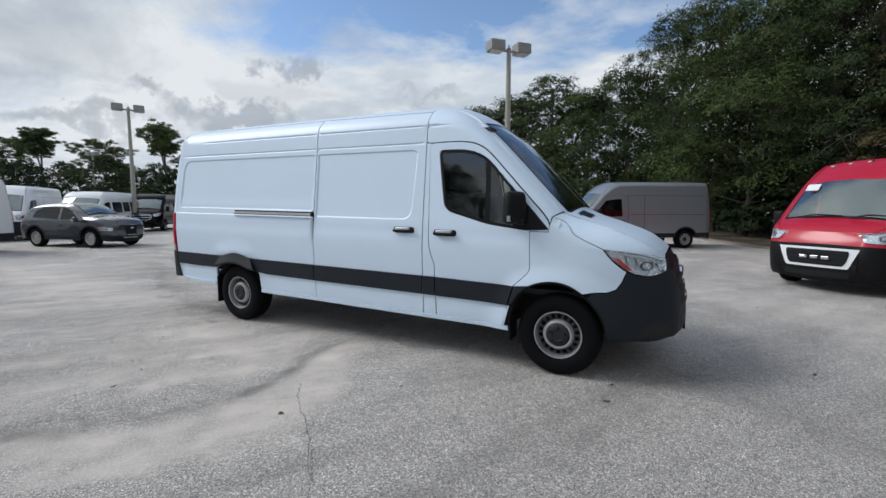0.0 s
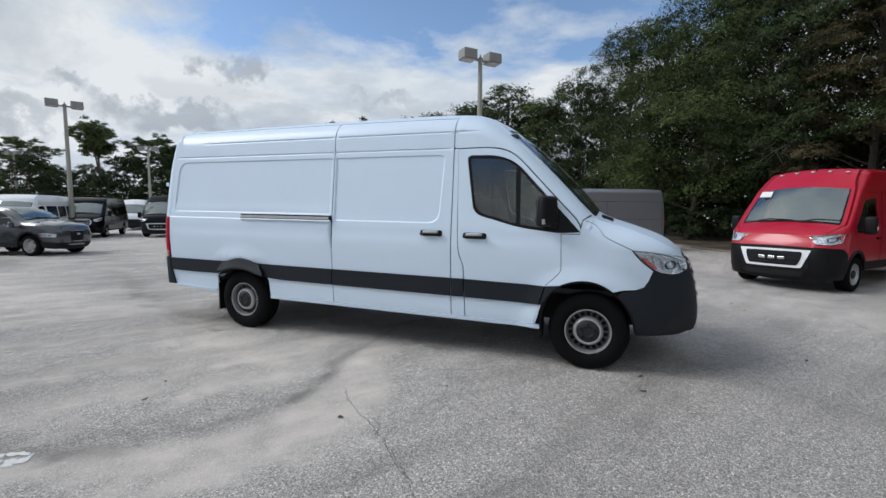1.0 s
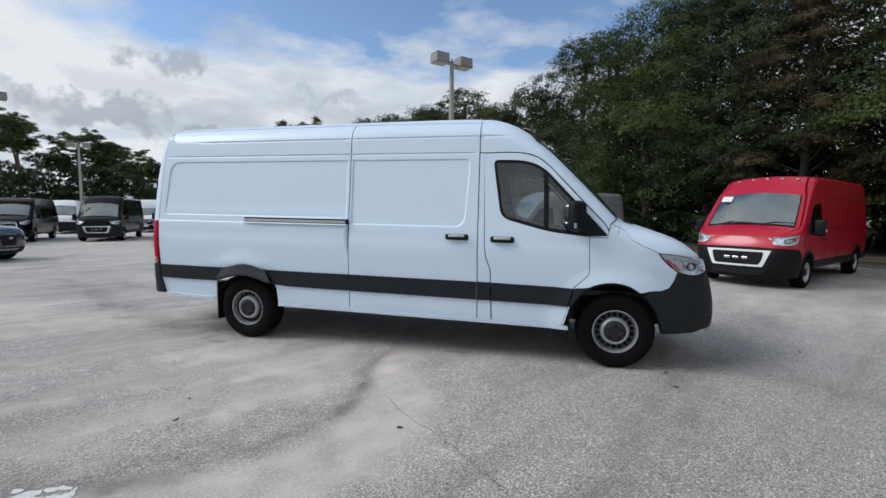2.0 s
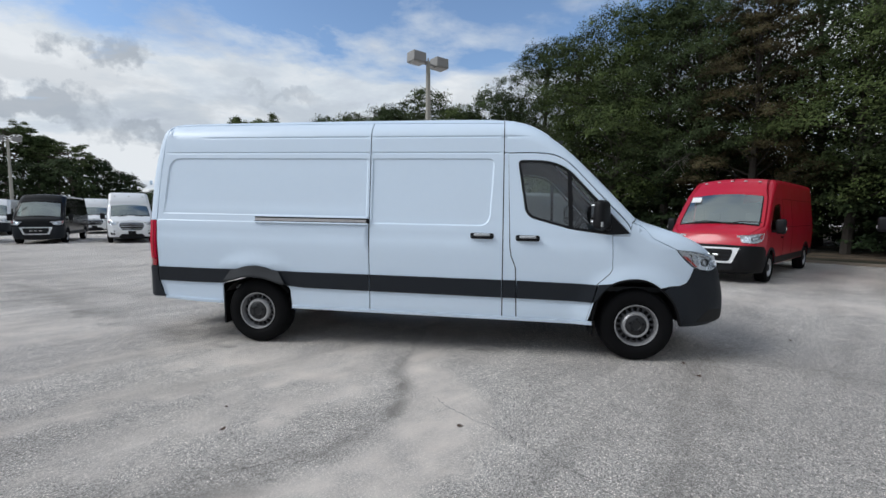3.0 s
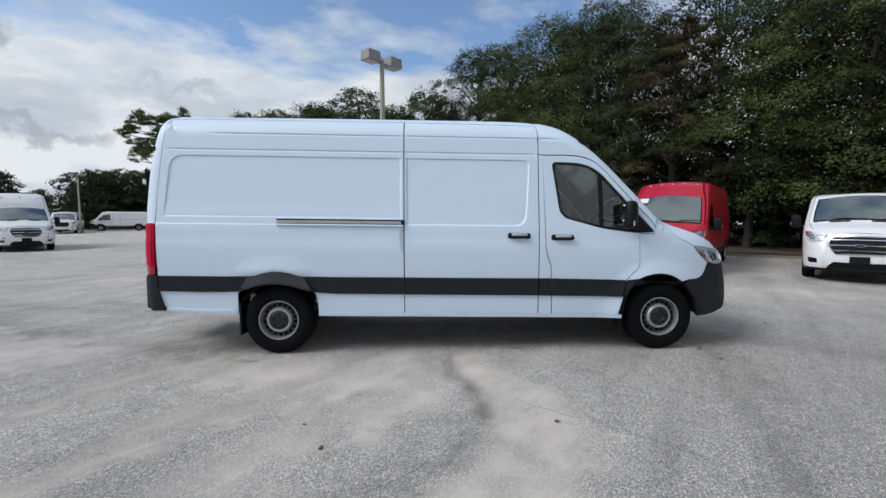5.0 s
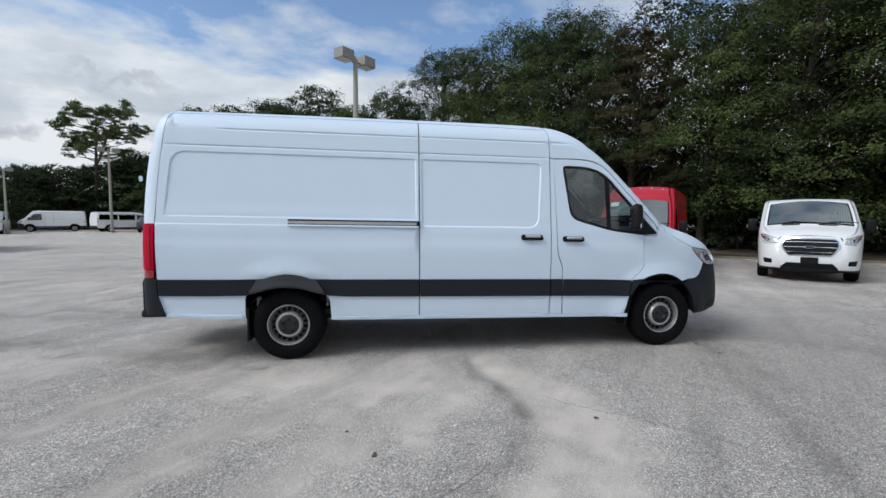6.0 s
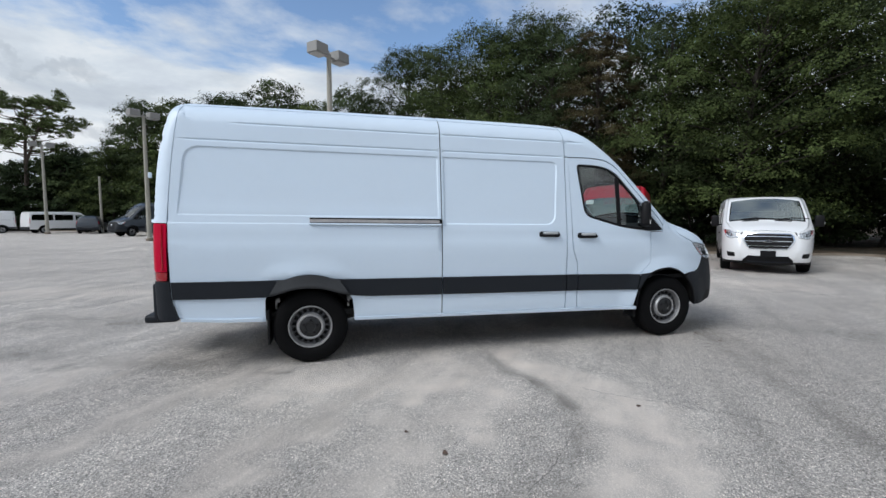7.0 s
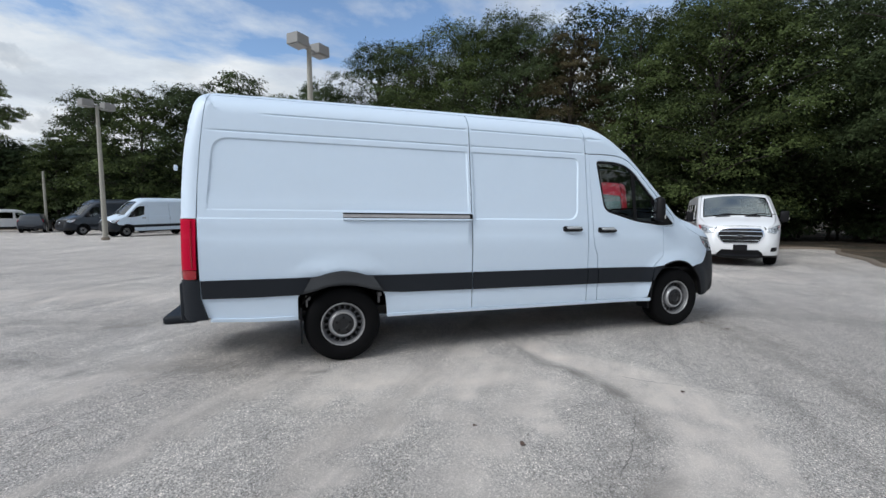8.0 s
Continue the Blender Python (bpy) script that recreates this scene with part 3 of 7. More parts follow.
def emit(name, pieces, material, parent, label=""):
    """Joins pieces of skin into one mesh object."""
    V, F, N = [], [], []
    for v, f, n in pieces:
        k = len(V)
        V += [tuple(p) for p in v]
        N += [tuple(p) for p in n]
        F += [tuple(i + k for i in q) for q in f]
    return mesh_object(name, V, F, material, parent, N, label)


def thing(name, label, category, group="", kind="", at=(0, 0, 0)):
    ob = new(name)
    ob.empty_display_size = 0.2
    ob.matrix_world = pose(*at)
    return tagged(ob, label, category, group, kind)


def wheel(parent, x, y, r, side, rim_r, rim_mat, cap_mat=None, holes=16, hole_at=0.82, width=0.24, seg=40, hub_r=0.58, fine=True):
    """A wheel whose outer face lies at y; side is -1 or 1, outwards."""
    hub = new("wheel")
    hub.empty_display_size = 0.1
    hub.parent = parent
    hub.location = (x, y, r)
    s = side
    w = width
    prof = [(rim_r * 0.98, -s * 0.012), (rim_r * 1.05, s * 0.004), (rim_r * 1.22, s * 0.022), (r * 0.90, s * 0.016), (r * 0.965, -s * 0.004), (r, -s * 0.035)]
    for k in range(1, 5) if fine else ():
        c = -s * (0.035 + (w - 0.07) * k / 5)
        prof += [(r, c + s * 0.006), (r - 0.008, c + s * 0.004), (r - 0.008, c - s * 0.004), (r, c - s * 0.006)]
    prof += [(r, -s * (w - 0.035)), (r * 0.95, -s * w), (rim_r, -s * w), (rim_r * 0.95, -s * w * 0.9)]
    part("tyre", lathe_bm(prof, seg), RUBBER, hub, smooth=True)
    lip = lathe_bm([(rim_r * 1.02, s * 0.0), (rim_r * 1.005, s * 0.009), (rim_r * 0.975, s * 0.009), (rim_r * 0.955, -s * 0.004)], seg)
    part("rim", lip, rim_mat, hub, smooth=True)
    well = lathe_bm([(rim_r * 0.955, -s * 0.004), (rim_r * 0.945, -s * 0.018), (rim_r * 0.925, -s * 0.022), (rim_r * 0.905, -s * 0.045), (rim_r * 0.89, -s * 0.055), (rim_r * 0.89, -s * w * 0.8)], seg)
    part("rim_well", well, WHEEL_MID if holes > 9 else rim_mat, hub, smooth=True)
    ring = [(rim_r * 0.905 * math.cos(t), rim_r * 0.905 * math.sin(t)) for t in np.linspace(0, 2 * math.pi, seg, endpoint=False)]
    inner = [(rim_r * hub_r * 0.9 * math.cos(t), rim_r * hub_r * 0.9 * math.sin(t)) for t in np.linspace(0, 2 * math.pi, 24, endpoint=False)]
    loops = [np.array(ring), np.array(inner)]
    for k in range(holes):
        t0 = 2 * math.pi * (k + 0.5) / holes
        cr, ca = rim_r * 0.115, rim_r * (0.125 if holes > 9 else 0.2)
        c = np.array([math.cos(t0), math.sin(t0)])
        q = np.array([-c[1], c[0]])
        loops.append(np.array([c * (rim_r * hole_at + cr * math.sin(t)) + q * ca * math.cos(t) * (0.85 if holes > 9 else 1) for t in np.linspace(0, 2 * math.pi, 8, endpoint=False)]))
    V2, F = fill(loops, [])
    rad = np.linalg.norm(V2, axis=1)
    depth = -0.055 + 0.03 * np.clip((rim_r * 0.72 - rad) / (rim_r * 0.1), 0, 1)
    V = [(p[0], s * d, p[1]) for p, d in zip(V2, depth)]
    nV = len(V)
    Fs = [tuple(f) for f in F]
    back = [(p[0] * 0.99, s * (d - 0.03), p[1] * 0.99) for p, d in zip(V2, depth)]
    edge = {(f[i], f[(i + 1) % 3]) for f in Fs for i in range(3)}
    sidef = [(e[1], e[0], e[0] + nV, e[1] + nV) for e in edge if (e[1], e[0]) not in edge]
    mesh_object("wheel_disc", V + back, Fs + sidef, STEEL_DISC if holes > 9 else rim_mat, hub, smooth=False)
    if holes > 9:
        part("hub_ring", lathe_bm([(rim_r * (hub_r + 0.13), -s * 0.035), (rim_r * (hub_r + 0.095), -s * 0.012), (rim_r * (hub_r + 0.04), s * 0.0), (rim_r * (hub_r - 0.02), -s * 0.002), (rim_r * (hub_r - 0.04), -s * 0.012)], 36), rim_mat, hub, smooth=True)
    cap = lathe_bm([(rim_r * hub_r * 0.95, -s * 0.03), (rim_r * hub_r * 0.93, -s * 0.008), (rim_r * hub_r * 0.8, s * 0.004), (rim_r * hub_r * 0.45, s * 0.006), (rim_r * hub_r * 0.40, -s * 0.002), (0.001, -s * 0.001)], 28)
    hc = part("hub_cap", cap, cap_mat or CAP, hub, smooth=True)
    if holes > 9:
        for k in range(5):
            t = 2 * math.pi * (k + 0.2) / 5
            part("bolt_cover", lathe_bm([(rim_r * 0.055, s * 0.001), (rim_r * 0.055, s * 0.012), (0.001, s * 0.014)], 10, at=(rim_r * 0.33 * math.cos(t), 0, rim_r * 0.33 * math.sin(t))), BLACK, hc)
    brake = lathe_bm([(rim_r * 0.86, -s * 0.085), (rim_r * 0.86, -s * 0.10), (0.001, -s * 0.10)], 24)
    part("brake_disc", brake, UNDER, hub)
    return hub

# ---- the white long-wheelbase cargo van ----
def poly(*pts):
    return np.array(pts, float)


def build_white_van():
    van = thing("cargo_van", "white long high-roof cargo van with dark grey lower cladding", "van", at=(0, 0.95, 0))
    chain = [(5.18, 1.185, 0.10, 0.06, 0.05), (5.015, 1.294, 0.14, 0.14, 0.06), (4.782, 1.395, 0.18, 0.22, 0.05), (4.52, 1.482, 0.20, 0.28, 0.05),
             (4.36, 1.538, 0.16, 0.22, 0.07), (4.29, 1.585, 0.13, 0.17, 0.10), (3.99, 1.897, 0.12, 0.16, 0.12), (3.672, 2.227, 0.13, 0.18, 0.10),
             (3.485, 2.403, 0.17, 0.24, 0.07), (3.364, 2.505, 0.20, 0.29, 0.06), (3.229, 2.586, 0.23, 0.33, 0.06), (3.08, 2.640, 0.26, 0.36, 0.07),
             (2.90, 2.666, 0.27, 0.38, 0.08), (2.36, 2.681, 0.27, 0.38, 0.08), (0.4, 2.676, 0.27, 0.38, 0.08), (-0.95, 2.664, 0.27, 0.38, 0.07),
             (-1.15, 2.650, 0.25, 0.34, 0.05), (-1.26, 2.590, 0.20, 0.24, 0.03), (-1.325, 2.44, 0.15, 0.16, 0.02), (-1.385, 2.11, 0.14, 0.13, 0.02),
             (-1.412, 1.787, 0.14, 0.12, 0.02), (-1.428, 1.403, 0.14, 0.12, 0.02), (-1.436, 0.90, 0.14, 0.12, 0.02), (-1.436, 0.50, 0.14, 0.12, 0.02)]
    front = [(0.425, 5.22), (0.475, 5.315), (0.555, 5.335), (0.72, 5.33), (0.86, 5.305), (1.03, 5.26), (1.185, 5.18)]
    tumble = [(0.30, 0.06), (0.40, 0.045), (0.47, 0.03), (0.66, 0.02), (0.86, 0.012), (1.10, 0.0), (1.24, 0.002), (1.28, 0.008), (1.40, 0.014), (1.50, 0.028),
              (2.12, 0.098), (2.24, 0.112), (2.42, 0.132), (2.75, 0.17)]
    rec_rear = rounded([(1.375, 1.508, 0), (1.375, 2.182, 0), (-1.135, 2.182, 0.15), (-1.200, 1.508, 0.02)], 7)
    rec_door = rounded([(1.43, 1.440, 0), (2.765, 1.440, 0.13), (2.815, 2.182, 0.08), (1.43, 2.182, 0)], 6)

    def relief(x, z):
        P = np.stack([x, z], 1)
        out = np.zeros(len(x))
        for L in (rec_rear, rec_door):
            near = (x > L[:, 0].min()) & (x < L[:, 0].max()) & (z > 1.4) & (z < 2.2)
            if near.any():
                d = np.where(inside(P[near], [L]), line_distance(P[near], L), 0)
                out[near] += 0.012 * np.clip(d / 0.012, 0, 1) * (np.clip((z[near] - 1.49) / 0.18, 0.45, 1) if L is rec_rear else 1)
        for z0, x0, x1, dep in ((2.243, -1.22, 2.94, 0.009), (2.422, -0.75, 3.22, 0.010)):
            fade = np.clip((x - x0) / 0.15, 0, 1) * np.clip((x1 - x) / 0.15, 0, 1)
            out += dep * fade * np.exp(-((z - z0) / 0.007) ** 2)
        out -= 0.006 * np.clip((1.440 - z) / 0.011, 0, 1) * np.clip((z - 1.10) / 0.30, 0, 1) * (x < 1.40) * np.clip((x + 1.30) / 0.03, 0, 1)
        for cx, cz, r0, r1, amp in ((0.0, 0.40, 0.50, 0.74, 0.028), (4.325, 0.40, 0.49, 0.72, 0.035)):
            r = np.hypot(x - cx, z - cz)
            k = np.clip((r1 - r) / (r1 - r0), 0, 1)
            amp = amp * np.clip((z - 0.84) / 0.09, 0, 1) if cx == 0.0 else amp
            out -= amp * k * k * (3 - 2 * k)
        return out

    sh = Shape(1.01, chain, front, (4.38, 0.50, 2.15), tumble, relief, rake=0.014, rake_at=1.4)
    rows = []
    for z0, w in ((2.243, 0.006), (2.422, 0.006)):
        for dz in (-3 * w, -1.5 * w, -0.7 * w, 0, 0.7 * w, 1.5 * w, 3 * w):
            rows.append(np.stack([np.linspace(-1.3, 3.4, 95), np.full(95, z0 + dz)], 1))
        sh.lines.append((np.array([(-1.4, z0), (3.5, z0)]), False, 0.03))
    for L in (rec_rear, rec_door):
        Ld = densify(L, 0.04)
        rows += [shrink(Ld, k) for k in (-0.014, -0.003, 0.0025, 0.0065, 0.0105, 0.0165, 0.028)]
        sh.lines.append((L, True, 0.034))
    for z in (1.418, 1.4265, 1.431, 1.4355, 1.4425, 1.452):
        rows.append(np.stack([np.linspace(-1.3, 1.39, 60), np.full(60, z)], 1))
    sh.lines.append((np.array([(-1.4, 1.4345), (1.40, 1.4345)]), False, 0.03))
    rows.append(np.array([(x, z) for x in np.arange(-1.42, -1.13, 0.024) for z in np.arange(0.5, 2.55, 0.05)]))
    rows[-1] = rows[-1][line_distance(rows[-1], rec_rear) > 0.03]
    for z0 in (1.4345, 2.243, 2.422):
        rows[-1] = rows[-1][np.abs(rows[-1][:, 1] - z0) > 0.03]
    for cx, cz in ((0.0, 0.40), (4.325, 0.40)):
        rows += [np.array([(cx + r * math.cos(t), cz + r * math.sin(t)) for t in np.linspace(0.1, 3.04, 24)]) for r in (0.5, 0.56, 0.62, 0.68, 0.74)]
    sh.extra = np.vstack(rows)

    top = sh.chain[:, :2]

    def roof_z(x):
        c = top[(top[:, 1] > 1.0)]
        c = c[np.argsort(c[:, 0])]
        m = c[:, 1] > 2.3
        return float(np.interp(x, c[m][:, 0], c[m][:, 1]))

    # openings
    arch_rear = smooth_line([(-0.43, 0.435), (-0.43, 0.58), (-0.425, 0.665), (-0.385, 0.70), (-0.18, 0.765), (0.02, 0.782), (0.20, 0.765), (0.37, 0.70), (0.425, 0.66), (0.44, 0.57), (0.45, 0.43)], 3)
    arch_front = smooth_line([(3.862, 0.42), (3.87, 0.56), (3.905, 0.69), (3.97, 0.79), (4.06, 0.866), (4.18, 0.912), (4.31, 0.925), (4.43, 0.900), (4.54, 0.835), (4.64, 0.74), (4.72, 0.61), (4.765, 0.43)], 3)
    arch_bump = smooth_line([(-0.30, 0.861), (-0.23, 0.866), (-0.14, 0.893), (0.0, 0.912), (0.14, 0.895), (0.23, 0.867), (0.30, 0.861)], 4)
    window = rounded([(3.062, 2.165, 0.06), (3.40, 2.158, 0.12), (3.585, 2.085, 0.12), (4.225, 1.395, 0.02), (4.02, 1.382, 0.05), (3.64, 1.425, 0.1), (3.155, 1.555, 0.10)], 6)
    door_top = smooth_line([(2.955, 2.238), (3.15, 2.242), (3.33, 2.236), (3.48, 2.205), (3.62, 2.115), (3.84, 1.885), (4.05, 1.662), (4.19, 1.512), (4.232, 1.43)], 3)
    seam_rear = [(-1.165, 2.60), (-1.205, 2.35), (-1.235, 2.09), (-1.262, 1.75), (-1.275, 1.43)]
    hood_line = smooth_line([(4.252, 1.512), (4.345, 1.478), (4.405, 1.425), (4.45, 1.362), (4.54, 1.312), (4.69, 1.244)], 3)
    lamp = rounded([(4.69, 1.236, 0.012), (4.84, 1.226, 0.05), (5.00, 1.200, 0.05), (5.150, 1.150, 0.02), (5.165, 1.055, 0.02), (5.08, 1.015, 0.05), (4.98, 1.020, 0.05), (4.885, 1.050, 0.05), (4.765, 1.148, 0.05)], 4)
    door_front = [(4.222, 1.375), (4.05, 1.372), (4.058, 1.02), (4.035, 0.975), (3.905, 0.852), (3.868, 0.70)]

    ring_at = lambda x, z, r: poly(*[(x + r * 1.25 * math.cos(t), z + r * math.sin(t)) for t in np.linspace(0, 2 * math.pi, 16, endpoint=False)])
    for side in (-1, 1):
        sliding = side < 0
        S = lambda loops, **kw: [sh.panel(loops, side, **kw)]
        # rear quarter
        quarter = poly((1.40, 0.452), (1.402, 2.600), (-0.9, 2.600), (-1.165, 2.585), *seam_rear[1:], (-1.275, 0.52), (-1.18, 0.500), (-0.80, 0.478), *arch_rear, (0.8, 0.452))
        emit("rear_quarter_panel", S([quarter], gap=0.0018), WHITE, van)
        edge = [p for p in top if -1.17 < p[0] < 1.40 and p[1] > 2.3]
        emit("roof_rail_panel", S([poly((1.40, roof_z(1.40)), *edge, (-1.168, 2.647), (-1.165, 2.588), (-0.9, 2.603), (1.402, 2.603))], gap=0.002, thick=0.01), WHITE, van)
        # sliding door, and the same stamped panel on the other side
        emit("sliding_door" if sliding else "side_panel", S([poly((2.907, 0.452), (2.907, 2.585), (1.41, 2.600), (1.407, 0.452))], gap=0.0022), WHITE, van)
        edge = [p for p in top if 1.40 < p[0] < 2.90 and p[1] > 2.3]
        emit("roof_rail_panel", S([poly((2.905, roof_z(2.905)), *edge, (1.40, roof_z(1.40)), (1.402, 2.603), (2.905, 2.588))], gap=0.002, thick=0.01), WHITE, van)
        emit("door_pillar", S([poly((2.960, 2.243), (2.913, 2.243), (2.913, 0.452), (3.063, 0.452), (3.048, 1.0), (3.00, 1.12), (2.985, 1.22))], gap=0.003), WHITE, van)
        # front door with its window opening
        door = poly((3.069, 0.452), (3.80, 0.452), (3.842, 0.60), (3.862, 0.70), *door_front[::-1][1:], *door_top[::-1], (2.988, 1.22), (3.004, 1.125), (3.052, 1.0))
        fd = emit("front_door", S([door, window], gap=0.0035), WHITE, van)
        rub = shrink(window, 0.006)
        emit("window_rubber", S([rub, shrink(window, 0.026)], off=-0.004, thick=0.02), BLACK, fd)
        pane = rounded([(3.086, 2.140, 0.04), (3.42, 2.133, 0.1), (3.585, 2.055, 0.05), (3.60, 1.455, 0.02), (3.165, 1.580, 0.08)], 5)
        emit("window_glass", S([pane], off=-0.012, thick=0.0), WINDOW, fd)
        emit("window_divider", S([poly((3.583, 2.052), (3.632, 2.003), (3.645, 1.445), (3.600, 1.458))], off=-0.006, thick=0.02), BLACK, fd)
        emit("quarter_glass", S([poly((3.634, 1.998), (3.90, 1.705), (3.965, 1.41), (3.90, 1.412), (3.648, 1.442))], off=-0.012, thick=0.0), WINDOW, fd)
        emit("mirror_sail", S([poly((3.895, 1.715), (4.208, 1.404), (4.02, 1.400), (3.96, 1.405))], off=-0.002, thick=0.03), BLACK, fd)
        # cab corner with the windscreen pillar
        edge = [p for p in top if p[0] > 2.905 and p[1] > 1.56]
        corner = poly((2.913, 2.250), *door_top[:-1] + np.array([0.004, 0.006]), (4.250, 1.516), *edge, (2.913, roof_z(2.913)))
        emit("cab_corner_panel", S([corner], gap=0.003, step=0.06), WHITE, van)
        # front wing, bonnet side, headlamp, bumper
        i0 = int(np.argmin(np.abs(lamp[:, 0] - 4.885) + np.abs(lamp[:, 1] - 1.050)))
        lampback = [tuple(p) for p in lamp[i0:]]
        af = [p for p in arch_front if p[0] < 4.55 and p[1] > 0.69]
        wing = poly(*[(4.228, 1.424), *door_front[:-1]], *af, (4.63, 0.860), (4.74, 0.866), (4.81, 0.895), (4.852, 0.96), *lampback, *hood_line[::-1])
        emit("front_wing", S([wing], gap=0.0035, step=0.05), WHITE, van)
        hood_edge = [p for p in top if p[0] > 4.27 and p[1] < 1.56]
        lt = [tuple(p) for p in lamp[:i0] if p[1] > 1.14 and p[0] > 4.70]
        hood_side = poly(*[tuple(p) for p in hood_line], *lt, (5.178, 1.16), *hood_edge)
        pieces = S([hood_side], gap=0.003, step=0.05, thick=0.012)
        if side < 0:
            hood_left = pieces
        else:
            emit("bonnet", hood_left + pieces + [sh.shell(0, 4.0, nv=16)], WHITE, van)
        lampfront = [tuple(p) for p in lamp[:i0 + 1] if p[1] < 1.10]
        ff = [(p[1], p[0]) for p in sh.front if p[0] < 1.10]
        ab = [p for p in arch_front if p[0] > 4.54][::-1]
        bumper = poly((4.80, 0.435), *ff, *lampfront[::1], (4.852, 0.957), (4.81, 0.892), (4.74, 0.863), (4.63, 0.857), *ab[::-1])
        bl = S([bumper], gap=0.003, step=0.05, off=0.004)
        if side < 0:
            bumper_left = bl
        else:
            emit("front_bumper", bumper_left + bl + [sh.nose_sheet(0.425, 0.66, 0.05, off=0.004)], PLASTIC, van)
        emit("bumper_recess", S([rounded([(4.93, 0.475, 0.02), (5.27, 0.475, 0.02), (5.29, 0.60, 0.03), (5.08, 0.615, 0.06)], 4)], off=0.0065, thick=0.01, step=0.05), UNDER, van)
        hl = new("headlamp")
        hl.parent = van
        emit("lens", S([lamp], gap=0.004, thick=0.0, step=0.04), CLEAR, hl)
        emit("reflector_bowl", S([shrink(lamp, 0.004)], off=-0.05, thick=-0.045, step=0.05), LAMP_BOWL, hl)
        emit("amber_strip", S([poly((4.76, 1.178), (4.82, 1.165), (4.935, 1.062), (4.895, 1.062), (4.83, 1.110))], off=-0.02, thick=0.02), AMBER, hl)
        emit("lamp_shroud", S([ring_at(5.045, 1.105, 0.040), ring_at(5.045, 1.105, 0.032)], off=-0.025, thick=0.02, step=0.02), STEEL_DISC, hl)
        for x0, x1 in ((4.86, 4.875), (4.935, 4.955), (5.10, 5.115)):
            emit("lamp_fin", S([poly((x0, 1.20 - 0.3 * (x0 - 4.86)), (x1, 1.20 - 0.3 * (x0 - 4.86)), (x1 + 0.03, 1.06), (x0 + 0.03, 1.06))], off=-0.03, thick=0.02, step=0.03), CHROME, hl)
        emit("daylight_strip", S([poly((4.72, 1.222), (4.84, 1.212), (5.00, 1.186), (5.10, 1.158), (5.10, 1.146), (5.00, 1.173), (4.84, 1.199), (4.74, 1.206))], off=-0.018, thick=0.02, step=0.03), PAPER, hl, "white light guide")
        # cladding strip and rocker
        bump = [tuple(p) for p in arch_bump[::-1]]
        lip = [tuple(p) for p in arch_rear if p[1] > 0.68]
        rear_clad = poly((1.400, 0.668), (1.400, 0.862), *bump, (-1.268, 0.862), (-1.262, 0.690), (-0.8, 0.684), *lip, (0.62, 0.672))
        emit("side_cladding", S([rear_clad], gap=0.003, off=0.020, thick=0.03, step=0.06), PLASTIC, van)
        low_arc = smooth_line([(0.405, 0.705), (0.31, 0.722), (0.15, 0.766), (0.0, 0.780), (-0.15, 0.768), (-0.30, 0.724), (-0.39, 0.705)], 4)
        up = arch_bump[::-1]
        up = np.stack([np.interp(np.linspace(0, 1, len(low_arc)), np.linspace(0, 1, len(up)), up[:, k]) for k in (0, 1)], 1)
        V, F = [], []
        for f in np.linspace(0, 1, 5):
            L = up * (1 - f) + low_arc * f
            V += [tuple(p) for p in sh.place(L[:, 0], L[:, 1], side, 0.024 + 0.05 * f ** 0.8)]
        n = len(low_arc)
        F = [(r * n + k, r * n + k + 1, (r + 1) * n + k + 1, (r + 1) * n + k) for r in range(4) for k in range(n - 1)]
        V += [tuple(p) for p in sh.place(low_arc[:, 0], low_arc[:, 1], side, -0.02)]
        F += [(4 * n + k, 4 * n + k + 1, 5 * n + k + 1, 5 * n + k) for k in range(n - 1)]
        emit("arch_flare", [(V, F, [(0, 0, 0)] * len(V))], FLARE, van, "matt plastic arch flare, its grey lightened as if lit")
        emit("side_cladding", S([poly((2.905, 0.664), (2.905, 0.862), (1.408, 0.862), (1.408, 0.667))], gap=0.003, off=0.020, thick=0.03), PLASTIC, van)
        emit("side_cladding", S([poly((3.055, 0.664), (3.055, 0.862), (2.912, 0.862), (2.912, 0.664))], gap=0.002, off=0.018, thick=0.03), PLASTIC, van)
        emit("side_cladding", S([poly((3.852, 0.658), (3.905, 0.852), (3.062, 0.862), (3.062, 0.663))], gap=0.003, off=0.020, thick=0.03), PLASTIC, van)
        af2 = [p for p in arch_front if p[1] > 0.66 and p[0] < 4.08]
        emit("arch_trim", S([poly((3.862, 0.662), *af2, (4.04, 0.868), (3.985, 0.862), (3.915, 0.855))], gap=0.002, off=0.018, thick=0.03), PLASTIC, van)
        emit("arch_trim", S([np.vstack([arch_front, shrink(np.vstack([arch_front, [(4.31, 0.30)]]), 0.013)[:-1][::-1]])], off=0.008, thick=0.04), BLACK, van)
        emit("rocker_panel", S([poly((3.805, 0.448), (3.86, 0.448), (3.862, 0.412), (0.45, 0.418), (0.45, 0.448))], off=0.012, thick=0.03), WHITE, van)
        emit("sill_lip", S([poly((-0.46, 0.480), (-0.80, 0.480), (-1.20, 0.502), (-1.20, 0.472), (-0.80, 0.446), (-0.46, 0.440))], off=0.014, thick=0.03), WHITE, van)
        emit("rocker_panel", S([poly((3.812, 0.456), (3.87, 0.66), (3.852, 0.655), (3.80, 0.456)) + np.array([0.003, 0]), ], off=0.004, thick=0.02), WHITE, van)
        # tail: pillar, lamp, bumper corner
        rear_edge = [tuple(p) for p in top if p[0] < -1.17 and p[1] > 1.43]
